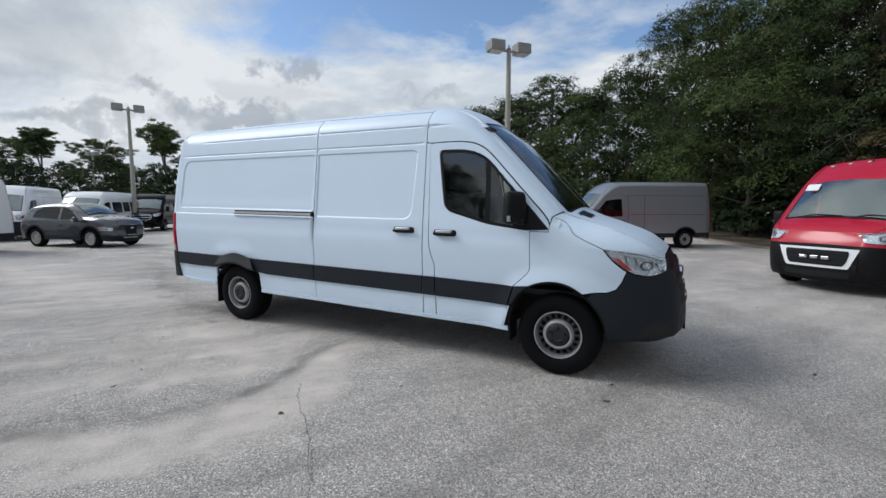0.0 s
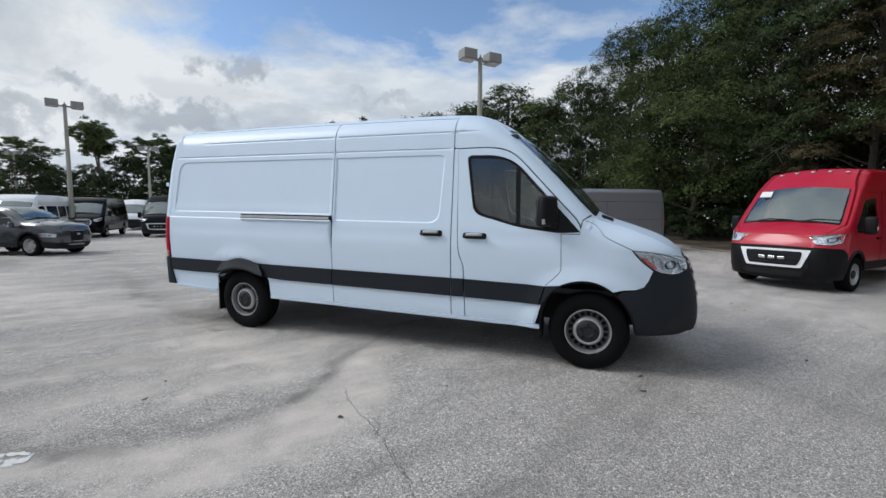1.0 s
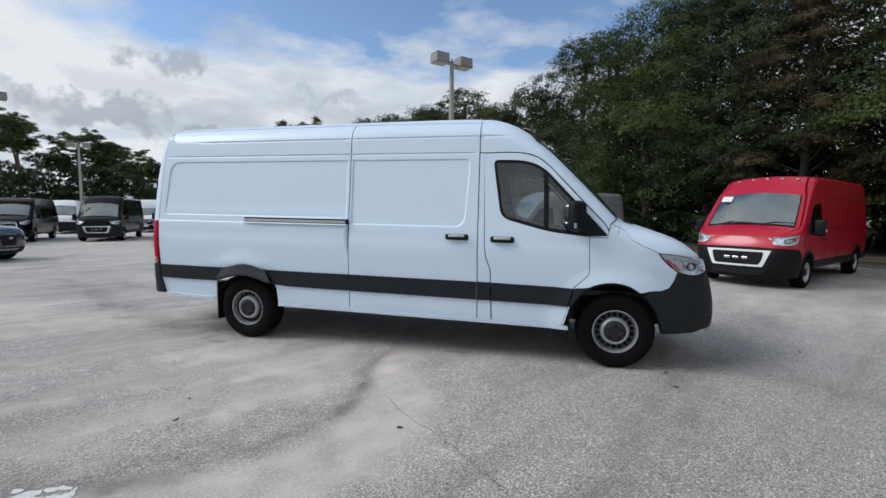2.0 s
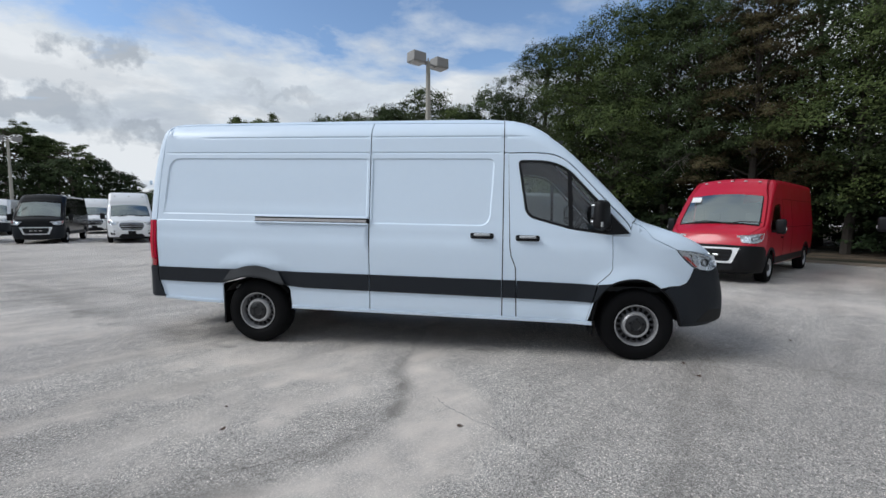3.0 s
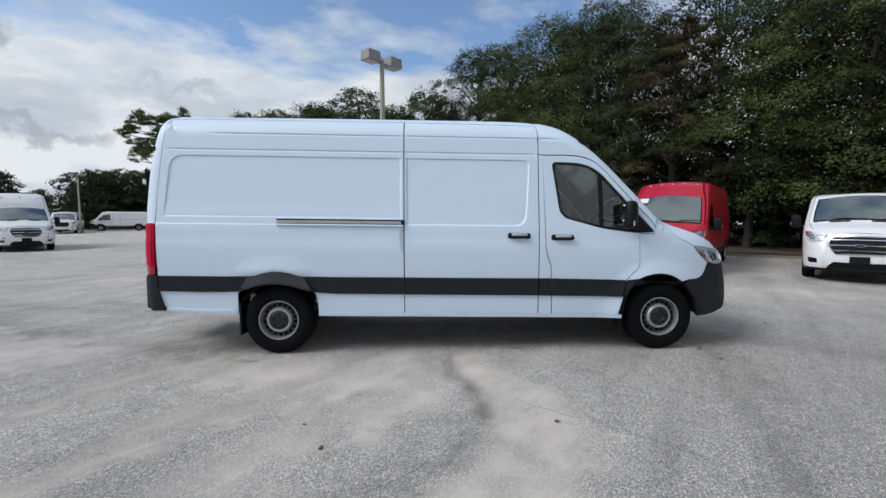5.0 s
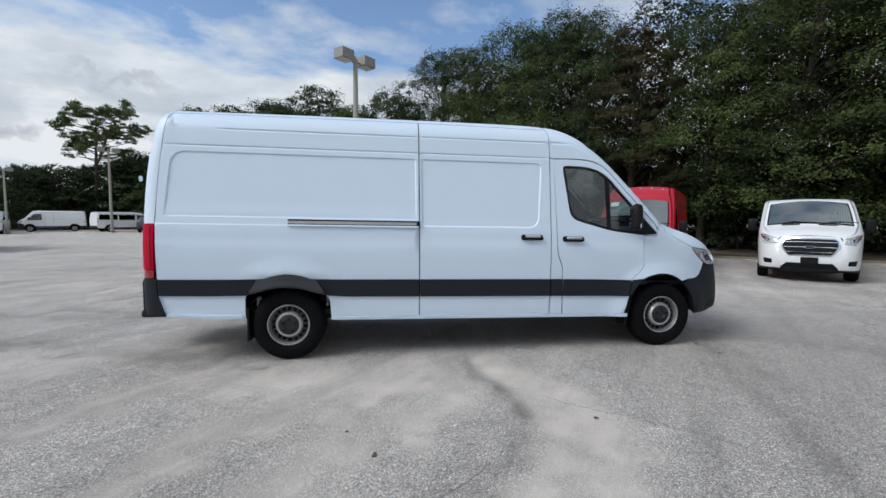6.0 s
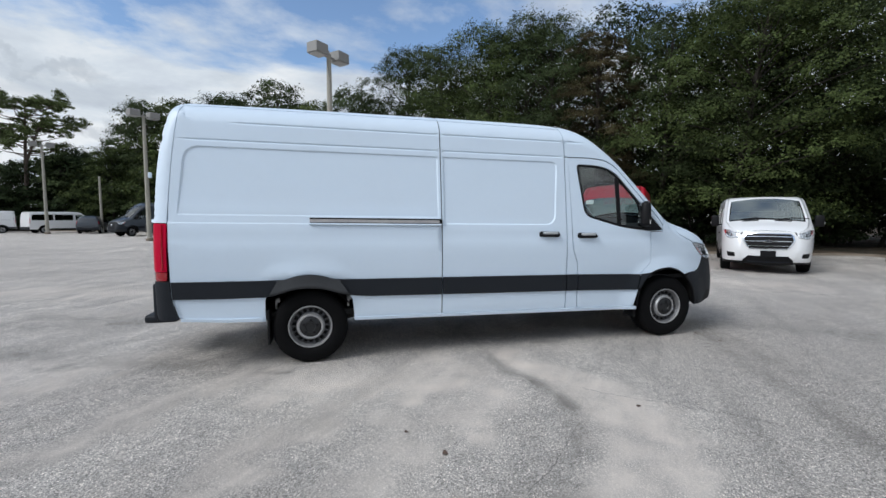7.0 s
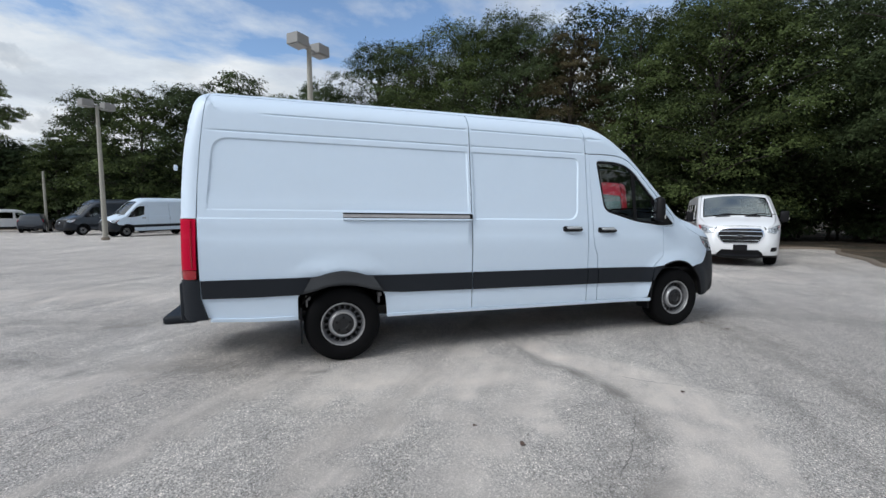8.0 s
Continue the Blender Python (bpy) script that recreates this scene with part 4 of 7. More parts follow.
        emit("rear_pillar", S([poly((-1.172, 2.64), *rear_edge, (-1.427, 1.43), (-1.282, 1.43), *[(x - 0.003, z) for x, z in seam_rear[:-1][::-1]])], gap=0.001, step=0.05), WHITE, van)
        low = [tuple(p) for p in top if p[0] < -1.17 and 0.96 < p[1] < 1.43]
        tl = new("tail_lamp")
        tl.parent = van
        emit("lens", S([poly((-1.282, 1.425), (-1.427, 1.425), *low, (-1.435, 0.96), (-1.292, 0.96))], gap=0.003, off=0.008, thick=0.03, step=0.05), TAIL_RED, tl, "red plastic lens")
        emit("lower_lens", S([poly((-1.292, 0.957), (-1.435, 0.957), (-1.435, 0.872), (-1.298, 0.872))], gap=0.002, off=0.006, thick=0.03), TAIL_DARK, tl, "smoked red lens")
        emit("lens_rib", S([poly((-1.318, 1.41), (-1.328, 1.41), (-1.335, 0.98), (-1.325, 0.98))], off=0.013, thick=0.008, step=0.05), TAIL_DARK, tl, "darker red rib")
        emit("bumper_corner", S([poly((-1.272, 0.868), (-1.435, 0.868), (-1.436, 0.52), (-1.36, 0.487), (-1.21, 0.492), (-1.268, 0.70))], gap=0.002, off=0.022, thick=0.05), PLASTIC, van)
        # hinges on the rear edge
        for z in (1.885, 0.80):
            part("door_hinge", box_bm(0.030, 0.03, 0.055, (-1.447, side * 0.87, z + 0.04), 0.010), WHITE, van)
        # handles
        for hx, hz in ((2.684, 1.333), (3.174, 1.320)) if sliding else ((3.174, 1.320),):
            h = new("door_handle")
            h.parent = van
            yy = float(sh.place([hx], [hz], side)[0, 1])
            emit("recess", S([rounded([(hx - 0.128, hz - 0.030, 0.028), (hx + 0.128, hz - 0.030, 0.028), (hx + 0.128, hz + 0.034, 0.028), (hx - 0.128, hz + 0.034, 0.028)], 5)], off=0.003, thick=0.006, step=0.05), BLACK, h)
            part("grip", box_bm(0.245, 0.036, 0.030, (hx, yy + side * 0.028, hz - 0.010 - 0.014 * (hx - 1.4) + 0.004), 0.0145, 4), BLACK, h, smooth=True)
            part("grip_cap", box_bm(0.175, 0.044, 0.030, (hx, yy + side * 0.032, hz + 0.013 - 0.014 * (hx - 1.4) + 0.004), 0.011, 3), HANDLE_CAP, h, "satin silver cap", smooth=True)
        # door mirror
        mr = new("door_mirror")
        mr.parent = van
        turn = Matrix.Rotation(radians(36 * side), 3, "Z")
        spot = Vector((3.922, side * 1.058, 1.555))

        def turned(bm):
            bmesh.ops.rotate(bm, verts=bm.verts[:], matrix=turn)
            bmesh.ops.translate(bm, verts=bm.verts[:], vec=spot)
            return bm

        hb = box_bm(0.125, 0.245, 0.30, (0, 0, 0), 0.048, 4, 0.84)
        part("housing", turned(hb), BLACK, mr, smooth=True)
        part("mirror_glass", turned(box_bm(0.006, 0.17, 0.15, (-0.060, 0, 0.035), 0.02, 2)), MIRROR, mr, "mirror glass")
        part("wide_mirror_glass", turned(box_bm(0.006, 0.18, 0.055, (-0.062, 0, -0.085), 0.02, 2)), MIRROR, mr, "small wide-angle mirror glass")
        part("arm", box_bm(0.09, 0.18, 0.06, (3.975, side * 0.985, 1.425), 0.02, 2), BLACK, mr, smooth=True)
        part("indicator", turned(box_bm(0.012, 0.08, 0.05, (0.05, side * 0.08, -0.10), 0.004)), LAMP_GLASS, mr, "clear indicator lens")
        # dark lining behind the gaps
        whole = poly((4.77, 0.44), *ff, *[(p[0], p[1]) for p in top], (-1.25, 0.50), *arch_rear, (3.84, 0.44), *arch_front)
        emit("body_lining", S([whole, shrink(window, -0.004), shrink(lamp, -0.002)], off=-0.03, thick=0.0, step=0.12), SHUT, van)
        # wheel wells
        for cx, lo, hi, zt in ((0.0, -0.43, 0.45, 0.80), (4.325, 3.86, 4.76, 0.94)):
            bm = bmesh.new()
            ring = [(cx + (hi - lo) / 2 * 1.05 * math.cos(t), 0.40 + (zt - 0.40) * math.sin(t)) for t in (np.linspace(0.55, math.pi - 0.55, 15) if cx == 0.0 else np.linspace(0, math.pi, 15))]
            ya, yb = side * 0.985, side * 0.60
            A = [bm.verts.new((x, ya, z)) for x, z in ring]
            B = [bm.verts.new((x, yb, z)) for x, z in ring]
            for i in range(14):
                bm.faces.new((A[i], A[i + 1], B[i + 1], B[i]))
            if cx > 0:
                bm.faces.new(B)
            part("wheel_well", bm, UNDER, van)
        part("mud_flap", box_bm(0.022, 0.24, 0.36, (-0.405, side * 0.88, 0.405), 0.004), BLACK, van)
        # Made-up pale blocks where lit ground shows through behind the wheel.
        for x in (-0.335, 0.40):
            part("spring_hanger", box_bm(0.05, 0.06, 0.045, (x, side * 0.80, 0.645), 0.008), GAP_PALE, van, "pale block standing in for lit ground seen past the wheel")
            part("spring_hanger", box_bm(0.022, 0.04, 0.09, (x - 0.012, side * 0.82, 0.60), 0.006), GAP_PALE, van, "pale block standing in for lit ground seen past the wheel")
        part("mud_flap", box_bm(0.03, 0.20, 0.26, (3.865, side * 0.88, 0.40), 0.006), BLACK, van)

    # slide rail on the camera side
    rail = new("slide_rail")
    rail.parent = van
    yy = lambda x, z: float(sh.place([x], [z], -1)[0, 1])
    for nm, za, zb, off, m in (("rail_channel", 1.440, 1.508, 0.006, RAIL), ("rail_slot", 1.484, 1.499, 0.009, SHUT), ("rail_slot", 1.444, 1.452, 0.009, SHUT), ("rail_lip", 1.498, 1.512, 0.016, WHITE), ("rail_lip", 1.430, 1.444, 0.014, WHITE)):
        emit(nm, [sh.panel([poly((0.02, za), (1.392, za), (1.392, zb), (0.02, zb))], -1, off=off + 0.012, thick=0.02)], m, rail)
    part("rail_stop", box_bm(0.03, 0.03, 0.05, (1.388, yy(1.39, 1.47) - 0.012, 1.466), 0.004), BLACK, rail)

    # roof, windscreen, front and back
    emit("roof", [sh.shell(8.6, 17.6, nv=18)], WHITE, van)
    ws = new("windscreen")
    ws.parent = van
    emit("glass", [sh.shell(4.75, 8.6, -0.90, 0.90, 16)], CLEAR_SCREEN, ws)
    emit("edge_band", [sh.shell(4.75, 8.6, -0.915, -0.89, 2, off=0.002), sh.shell(4.75, 8.6, 0.89, 0.915, 2, off=0.002), sh.shell(8.35, 8.62, -0.91, 0.91, 14, off=0.002)], BLACK, ws)
    emit("pillar_edge", [sh.shell(4.0, 8.6, -1.0, -0.91, 3)], WHITE, ws)
    emit("pillar_edge", [sh.shell(4.0, 8.6, 0.91, 1.0, 3)], WHITE, ws)
    emit("cowl", [sh.shell(4.0, 4.8, -0.92, 0.92, 12)], BLACK, van)
    for y0 in (-0.62, 0.1):
        wp = tube_bm([(4.44, y0, 1.475), (4.42, y0 + 0.1, 1.50), (4.40, y0 + 0.6, 1.535)], [0.012, 0.010, 0.007], 6)
        part("wiper", wp, BLACK, van)
    for s in (-1, 1):
        emit("bonnet_vent", [sh.shell(3.1, 3.75, *(sorted((s * 0.45, s * 0.82))), 4, off=0.006)], BLACK, van)
    emit("grille_panel", [sh.nose_sheet(0.66, 1.185, 0.05)], BLACK, van)
    for z in (0.75, 0.86, 0.97, 1.08):
        emit("grille_slat", [sh.nose_sheet(z - 0.022, z + 0.022, 0.055, -0.88, 0.88, off=0.010, rows=3)], PLASTIC, van)
    emb = lathe_bm([(0.001, 0.012), (0.095, 0.012), (0.11, 0.0), (0.11, -0.02)], 28, "z")
    bmesh.ops.rotate(emb, verts=emb.verts[:], matrix=Matrix.Rotation(radians(90), 3, "Y"))
    bmesh.ops.translate(emb, verts=emb.verts[:], vec=(5.335, 0, 0.88))
    part("badge", emb, CHROME, van, smooth=True)
    part("plate_holder", box_bm(0.02, 0.34, 0.17, (5.375, 0, 0.46), 0.006), BLACK, van)
    emit("rear_doors", [sh.shell(17.6, 22.9, nv=12)], WHITE, van)
    part("door_gap", box_bm(0.004, 0.012, 1.9, (-1.452, 0, 1.55)), SHUT, van)
    st = box_bm(0.32, 0.84, 0.09, (-1.585, 0, 0.425), 0.03, 3)
    part("rear_step", st, PLASTIC, van, smooth=True)
    bb = box_bm(0.06, 1.84, 0.36, (-1.43, 0, 0.70), 0.02, 2)
    part("rear_bumper", bb, PLASTIC, van, smooth=True)

    # underbody
    part("floor_pan", box_bm(5.0, 1.72, 0.06, (1.35, 0, 0.50)), UNDER, van)
    part("floor_pan", box_bm(1.1, 1.1, 0.06, (4.4, 0, 0.46)), UNDER, van)
    for y in (-0.42, 0.42):
        part("chassis_rail", box_bm(5.1, 0.09, 0.11, (1.65, y, 0.46), 0.01), UNDER, van)
        part("leaf_spring", tube_bm([(-0.62, y * 1.35, 0.46), (-0.3, y * 1.35, 0.36), (0, y * 1.35, 0.32), (0.3, y * 1.35, 0.36), (0.64, y * 1.35, 0.46)], [0.035] * 5, 6), UNDER, van)
    part("rear_axle", tube_bm([(0, -0.85, 0.38), (0, -0.15, 0.38), (0, 0, 0.38), (0, 0.15, 0.38), (0, 0.85, 0.38)], [0.055, 0.06, 0.16, 0.06, 0.055], 12), UNDER, van)
    part("prop_shaft", tube_bm([(0.1, 0, 0.40), (3.6, 0, 0.44)], [0.045, 0.045], 10), UNDER, van)
    part("front_axle", tube_bm([(4.325, -0.85, 0.36), (4.325, 0.85, 0.36)], [0.05, 0.05], 10), UNDER, van)
    part("fuel_tank", box_bm(1.1, 0.55, 0.22, (2.6, 0.5, 0.40), 0.05), UNDER, van)
    part("exhaust", tube_bm([(3.2, -0.2, 0.38), (1.2, -0.3, 0.38), (0.8, -0.3, 0.38), (0.2, -0.5, 0.42)], [0.05, 0.10, 0.10, 0.04], 10), UNDER, van)
    part("spare_wheel", lathe_bm([(0.05, 0.40), (0.34, 0.40), (0.35, 0.44), (0.35, 0.50), (0.05, 0.50)], 24, "z", (-0.95, 0, 0)), RUBBER, van)

    # cab interior
    part("bulkhead", box_bm(0.03, 1.72, 1.9, (2.86, 0, 1.45)), CABIN, van)
    part("cab_floor", box_bm(1.9, 1.7, 0.05, (3.75, 0, 0.75)), CABIN, van)
    part("dashboard", box_bm(0.55, 1.66, 0.42, (4.23, 0, 1.22), 0.10, 3), CABIN, van, smooth=True)
    part("roof_lining", box_bm(0.7, 1.45, 0.03, (3.2, 0, 2.35)), CABIN, van)
    part("steering_wheel", tube_bm([(3.90 + 0.09 * math.sin(t), 0.45 + 0.19 * math.cos(t), 1.38 + 0.17 * math.sin(t)) for t in np.linspace(0, 2 * math.pi, 25)], [0.016] * 25, 6, cap=False), BLACK, van)
    for y in (-0.45, 0.45):
        s = new("cab_seat")
        s.parent = van
        part("seat_cushion", box_bm(0.52, 0.50, 0.20, (3.40, y, 1.0), 0.06, 3), SEAT, s, smooth=True)
        bk = box_bm(0.16, 0.48, 0.68, (0, 0, 0), 0.06, 3)
        bmesh.ops.rotate(bk, verts=bk.verts[:], matrix=Matrix.Rotation(radians(-14), 3, "Y"))
        bmesh.ops.translate(bk, verts=bk.verts[:], vec=(3.12, y, 1.40))
        part("backrest", bk, SEAT, s, smooth=True)
        part("headrest", box_bm(0.11, 0.28, 0.20, (3.03, y, 1.84), 0.05, 3), SEAT, s, smooth=True)

    for x in (0.0, 4.325):
        for side in (-1, 1):
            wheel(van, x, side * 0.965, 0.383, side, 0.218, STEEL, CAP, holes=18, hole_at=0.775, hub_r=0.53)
    return van


white_van = build_white_van()

# ---- parked vehicles ----
# Each is built round its front axle: x forwards, y to its left, z up.
PROMASTER = dict(
    half=1.02, wb=4.04, r=0.345, rim=0.21,
    chain=[(0.84, 1.10, 0.12, 0.08, 0.03), (0.70, 1.20, 0.14, 0.11, 0.05), (0.50, 1.29, 0.14, 0.12, 0.06), (0.40, 1.345, 0.10, 0.09, 0.09), (0.10, 1.69, 0.09, 0.09, 0.13),
           (-0.19, 2.02, 0.10, 0.11, 0.12), (-0.33, 2.17, 0.13, 0.15, 0.08), (-0.62, 2.39, 0.16, 0.18, 0.06), (-1.0, 2.475, 0.17, 0.19, 0.05), (-3.0, 2.49, 0.17, 0.19, 0.05),
           (-4.75, 2.48, 0.16, 0.18, 0.05), (-4.90, 2.42, 0.12, 0.12, 0.03), (-4.96, 2.1, 0.10, 0.08, 0.02), (-5.0, 1.4, 0.10, 0.08, 0.02), (-5.0, 0.55, 0.10, 0.08, 0.02)],
    front=[(0.24, 0.84), (0.30, 0.91), (0.50, 0.945), (0.78, 0.945), (0.95, 0.91), (1.10, 0.84)],
    nose=(0.38, 0.40, 2.0), tumble=[(0.2, 0.06), (0.40, 0.03), (0.7, 0.01), (1.1, 0.0), (1.4, 0.015), (2.0, 0.075), (2.5, 0.12)],
    ws=(2.85, 5.0), ws_v=0.93, hood=3.0, roof_end=10.4,
    door=[(-1.05, 0.46), (-0.44, 0.46), (-0.36, 0.62), (-0.10, 0.82), (0.05, 0.92), (0.26, 1.26), (-0.03, 1.60), (-0.28, 1.90), (-0.42, 1.97), (-1.05, 1.98)],
    windows=[[(-0.94, 1.22, 0.06), (0.06, 1.19, 0.06), (0.14, 1.28, 0.03), (-0.30, 1.80, 0.10), (-0.90, 1.87, 0.08)]],
    lamp=[(0.52, 1.165, 0.03), (0.72, 1.140, 0.04), (0.862, 1.085, 0.015), (0.905, 0.945, 0.02), (0.78, 0.930, 0.03), (0.60, 0.985, 0.04)],
    bumper_top=[(0.42, 0.62), (0.44, 0.76), (0.58, 0.86), (0.90, 0.885)], grille=(0.52, 0.79), grille_w=0.86, sill=0.40, clad=(0.42, 0.58), mirror=(0.05, 1.20, 0.34), handle=[(-0.95, 1.04)])
PROMASTER_SHORT = dict(PROMASTER, wb=3.45, chain=[(x + (0.59 if x < -2 else 0), z, a, b, k) for x, z, a, b, k in PROMASTER["chain"]])

TRANSIT_LOW = dict(
    half=1.02, wb=3.75, r=0.35, rim=0.215,
    chain=[(0.90, 1.12, 0.10, 0.06, 0.03), (0.70, 1.21, 0.14, 0.11, 0.05), (0.42, 1.32, 0.14, 0.13, 0.05), (0.26, 1.39, 0.10, 0.09, 0.09), (-0.06, 1.65, 0.08, 0.08, 0.12),
           (-0.42, 1.93, 0.08, 0.09, 0.11), (-0.58, 2.02, 0.09, 0.10, 0.06), (-0.80, 2.06, 0.10, 0.11, 0.025), (-1.2, 2.075, 0.10, 0.12, 0.02), (-3.0, 2.08, 0.10, 0.12, 0.02),
           (-4.55, 2.05, 0.14, 0.16, 0.05), (-4.68, 2.0, 0.10, 0.1, 0.03), (-4.76, 1.7, 0.10, 0.08, 0.02), (-4.82, 1.2, 0.10, 0.08, 0.02), (-4.82, 0.5, 0.10, 0.08, 0.02)],
    front=[(0.27, 0.86), (0.33, 0.94), (0.50, 0.985), (0.70, 0.99), (0.94, 0.96), (1.12, 0.90)],
    nose=(0.33, 0.42, 2.0), tumble=[(0.2, 0.06), (0.40, 0.03), (0.7, 0.01), (1.05, 0.0), (1.25, 0.01), (1.7, 0.06), (2.1, 0.11)],
    ws=(2.85, 5.0), ws_v=0.93, hood=3.0, roof_end=10.4,
    door=[(-1.18, 0.44), (-0.48, 0.44), (-0.38, 0.60), (-0.12, 0.86), (0.0, 0.98), (0.10, 1.24), (-0.12, 1.50), (-0.42, 1.78), (-0.60, 1.85), (-1.18, 1.86)],
    windows=[[(-1.08, 1.22, 0.05), (-0.02, 1.20, 0.04), (-0.40, 1.66, 0.08), (-0.62, 1.76, 0.08), (-1.06, 1.78, 0.05)],
             [(-2.45, 1.24, 0.06), (-1.30, 1.23, 0.05), (-1.28, 1.78, 0.06), (-2.43, 1.79, 0.06)],
             [(-3.45, 1.25, 0.06), (-2.56, 1.24, 0.05), (-2.54, 1.79, 0.06), (-3.43, 1.80, 0.06)],
             [(-4.52, 1.26, 0.06), (-3.56, 1.25, 0.05), (-3.54, 1.80, 0.06), (-4.46, 1.79, 0.10)]],
    lamp=[(0.52, 1.165, 0.02), (0.74, 1.150, 0.04), (0.915, 1.07, 0.015), (0.953, 0.955, 0.015), (0.86, 0.92, 0.05), (0.68, 1.00, 0.06)],
    bumper_top=[(0.425, 0.36), (0.52, 0.335), (0.70, 0.325), (0.93, 0.325)], grille=(0.67, 1.05), grille_w=0.92, sill=0.38, clad=(0.38, 0.46), mirror=(0.02, 1.28, 0.32), handle=[(-1.08, 1.02)],
    oval=True, fog=True)


def raised(P, dz):
    """The same front end and windscreen under a higher (or lower) roof."""
    lift = {6: 0.30, 7: 0.68, 8: 0.94}
    fore = {6: 0.06, 7: 0.04}
    Q = dict(P)
    Q["chain"] = [(x + (fore.get(i, 0) if dz > 0 else 0), z + (dz * lift.get(i, 1.0) if i > 5 and z > 1.9 else 0), a, b, k) for i, (x, z, a, b, k) in enumerate(P["chain"])]
    Q["tumble"] = P["tumble"] + [(P["tumble"][-1][0] + max(dz, 0.1), P["tumble"][-1][1] + 0.06)]
    return Q


TRANSIT_HIGH = raised(TRANSIT_LOW, 0.62)
TRANSIT_HIGH["windows"] = TRANSIT_LOW["windows"][:1]
TRANSIT_MID = raised(TRANSIT_LOW, 0.28)

PASSENGER_VAN = dict(TRANSIT_LOW, wb=3.94, oval=False, fog=False,
    chain=[(0.86, 1.02, 0.10, 0.06, 0.03), (0.60, 1.12, 0.14, 0.12, 0.05), (0.12, 1.22, 0.16, 0.16, 0.05), (-0.12, 1.30, 0.12, 0.12, 0.09), (-0.45, 1.60, 0.10, 0.12, 0.12),
           (-0.75, 1.88, 0.12, 0.14, 0.10), (-0.90, 1.97, 0.14, 0.16, 0.06), (-1.1, 2.01, 0.15, 0.17, 0.05), (-1.5, 2.03, 0.15, 0.17, 0.05), (-3.0, 2.04, 0.15, 0.17, 0.05),
           (-4.75, 2.02, 0.14, 0.16, 0.05), (-4.88, 1.97, 0.10, 0.1, 0.03), (-4.94, 1.7, 0.10, 0.08, 0.02), (-5.0, 1.2, 0.10, 0.08, 0.02), (-5.0, 0.5, 0.10, 0.08, 0.02)],
    door=[(-1.5, 0.44), (-0.55, 0.44), (-0.42, 0.62), (-0.2, 0.86), (-0.2, 1.22), (-0.44, 1.46), (-0.74, 1.74), (-0.9, 1.82), (-1.5, 1.84)],
    windows=[[(-1.42, 1.24, 0.05), (-0.32, 1.22, 0.04), (-0.72, 1.64, 0.08), (-0.9, 1.74, 0.06), (-1.40, 1.76, 0.05)],
             [(-3.1, 1.24, 0.06), (-1.62, 1.23, 0.05), (-1.60, 1.78, 0.06), (-3.08, 1.79, 0.06)], [(-4.85, 1.26, 0.06), (-3.2, 1.25, 0.05), (-3.18, 1.80, 0.06), (-4.78, 1.79, 0.10)]])

CROSSOVER = dict(
    half=0.90, wb=2.60, r=0.335, rim=0.215,
    chain=[(0.78, 0.93, 0.10, 0.06, 0.03), (0.55, 1.0, 0.14, 0.10, 0.05), (0.0, 1.07, 0.14, 0.14, 0.05), (-0.32, 1.12, 0.12, 0.12, 0.07), (-0.70, 1.34, 0.10, 0.12, 0.09),
           (-1.02, 1.49, 0.12, 0.14, 0.07), (-1.22, 1.535, 0.12, 0.15, 0.05), (-1.6, 1.55, 0.12, 0.15, 0.04), (-2.3, 1.535, 0.12, 0.15, 0.04), (-2.8, 1.47, 0.12, 0.15, 0.04),
           (-3.05, 1.36, 0.12, 0.15, 0.05), (-3.22, 1.10, 0.12, 0.14, 0.06), (-3.32, 0.90, 0.12, 0.12, 0.06), (-3.36, 0.6, 0.12, 0.12, 0.06), (-3.32, 0.36, 0.12, 0.12, 0.04)],
    front=[(0.22, 0.70), (0.30, 0.80), (0.46, 0.85), (0.65, 0.86), (0.80, 0.84), (0.93, 0.78)],
    nose=(-0.05, 0.42, 2.2), tumble=[(0.2, 0.06), (0.40, 0.02), (0.6, 0.0), (0.85, 0.005), (0.98, 0.03), (1.2, 0.12), (1.6, 0.24)],
    ws=(3.0, 5.6), ws_v=0.90, hood=3.1, roof_end=9.2,
    door=[(-1.42, 0.36), (-0.52, 0.36), (-0.40, 0.55), (-0.30, 0.80), (-0.32, 1.02), (-0.72, 1.28), (-1.05, 1.43), (-1.42, 1.47)],
    windows=[[(-1.36, 1.0, 0.03), (-0.50, 0.99, 0.02), (-0.86, 1.26, 0.05), (-1.14, 1.385, 0.05), (-1.36, 1.41, 0.03)],
             [(-2.75, 1.06, 0.03), (-1.48, 1.0, 0.03), (-1.48, 1.42, 0.03), (-2.2, 1.42, 0.06), (-2.62, 1.30, 0.06)]],
    lamp=[(0.20, 0.71, 0.02), (0.52, 0.75, 0.03), (0.80, 0.70, 0.02), (0.79, 0.60, 0.02), (0.55, 0.60, 0.03), (0.35, 0.62, 0.03)],
    bumper_top=[(0.42, 0.40), (0.52, 0.44), (0.66, 0.46), (0.83, 0.42)], grille=(0.48, 0.80), grille_w=0.55, sill=0.30, clad=(0.30, 0.44), mirror=(-0.42, 1.0, 0.20), handle=[(-1.32, 0.84), (-2.35, 0.88)])

CROSSOVER = {k: [(x, z * 1.065, *rest) for x, z, *rest in v] if k in ("chain", "door", "lamp", "bumper_top") else [(z * 1.065, x) for z, x in v] if k in ("front", "tumble") else v for k, v in CROSSOVER.items()}
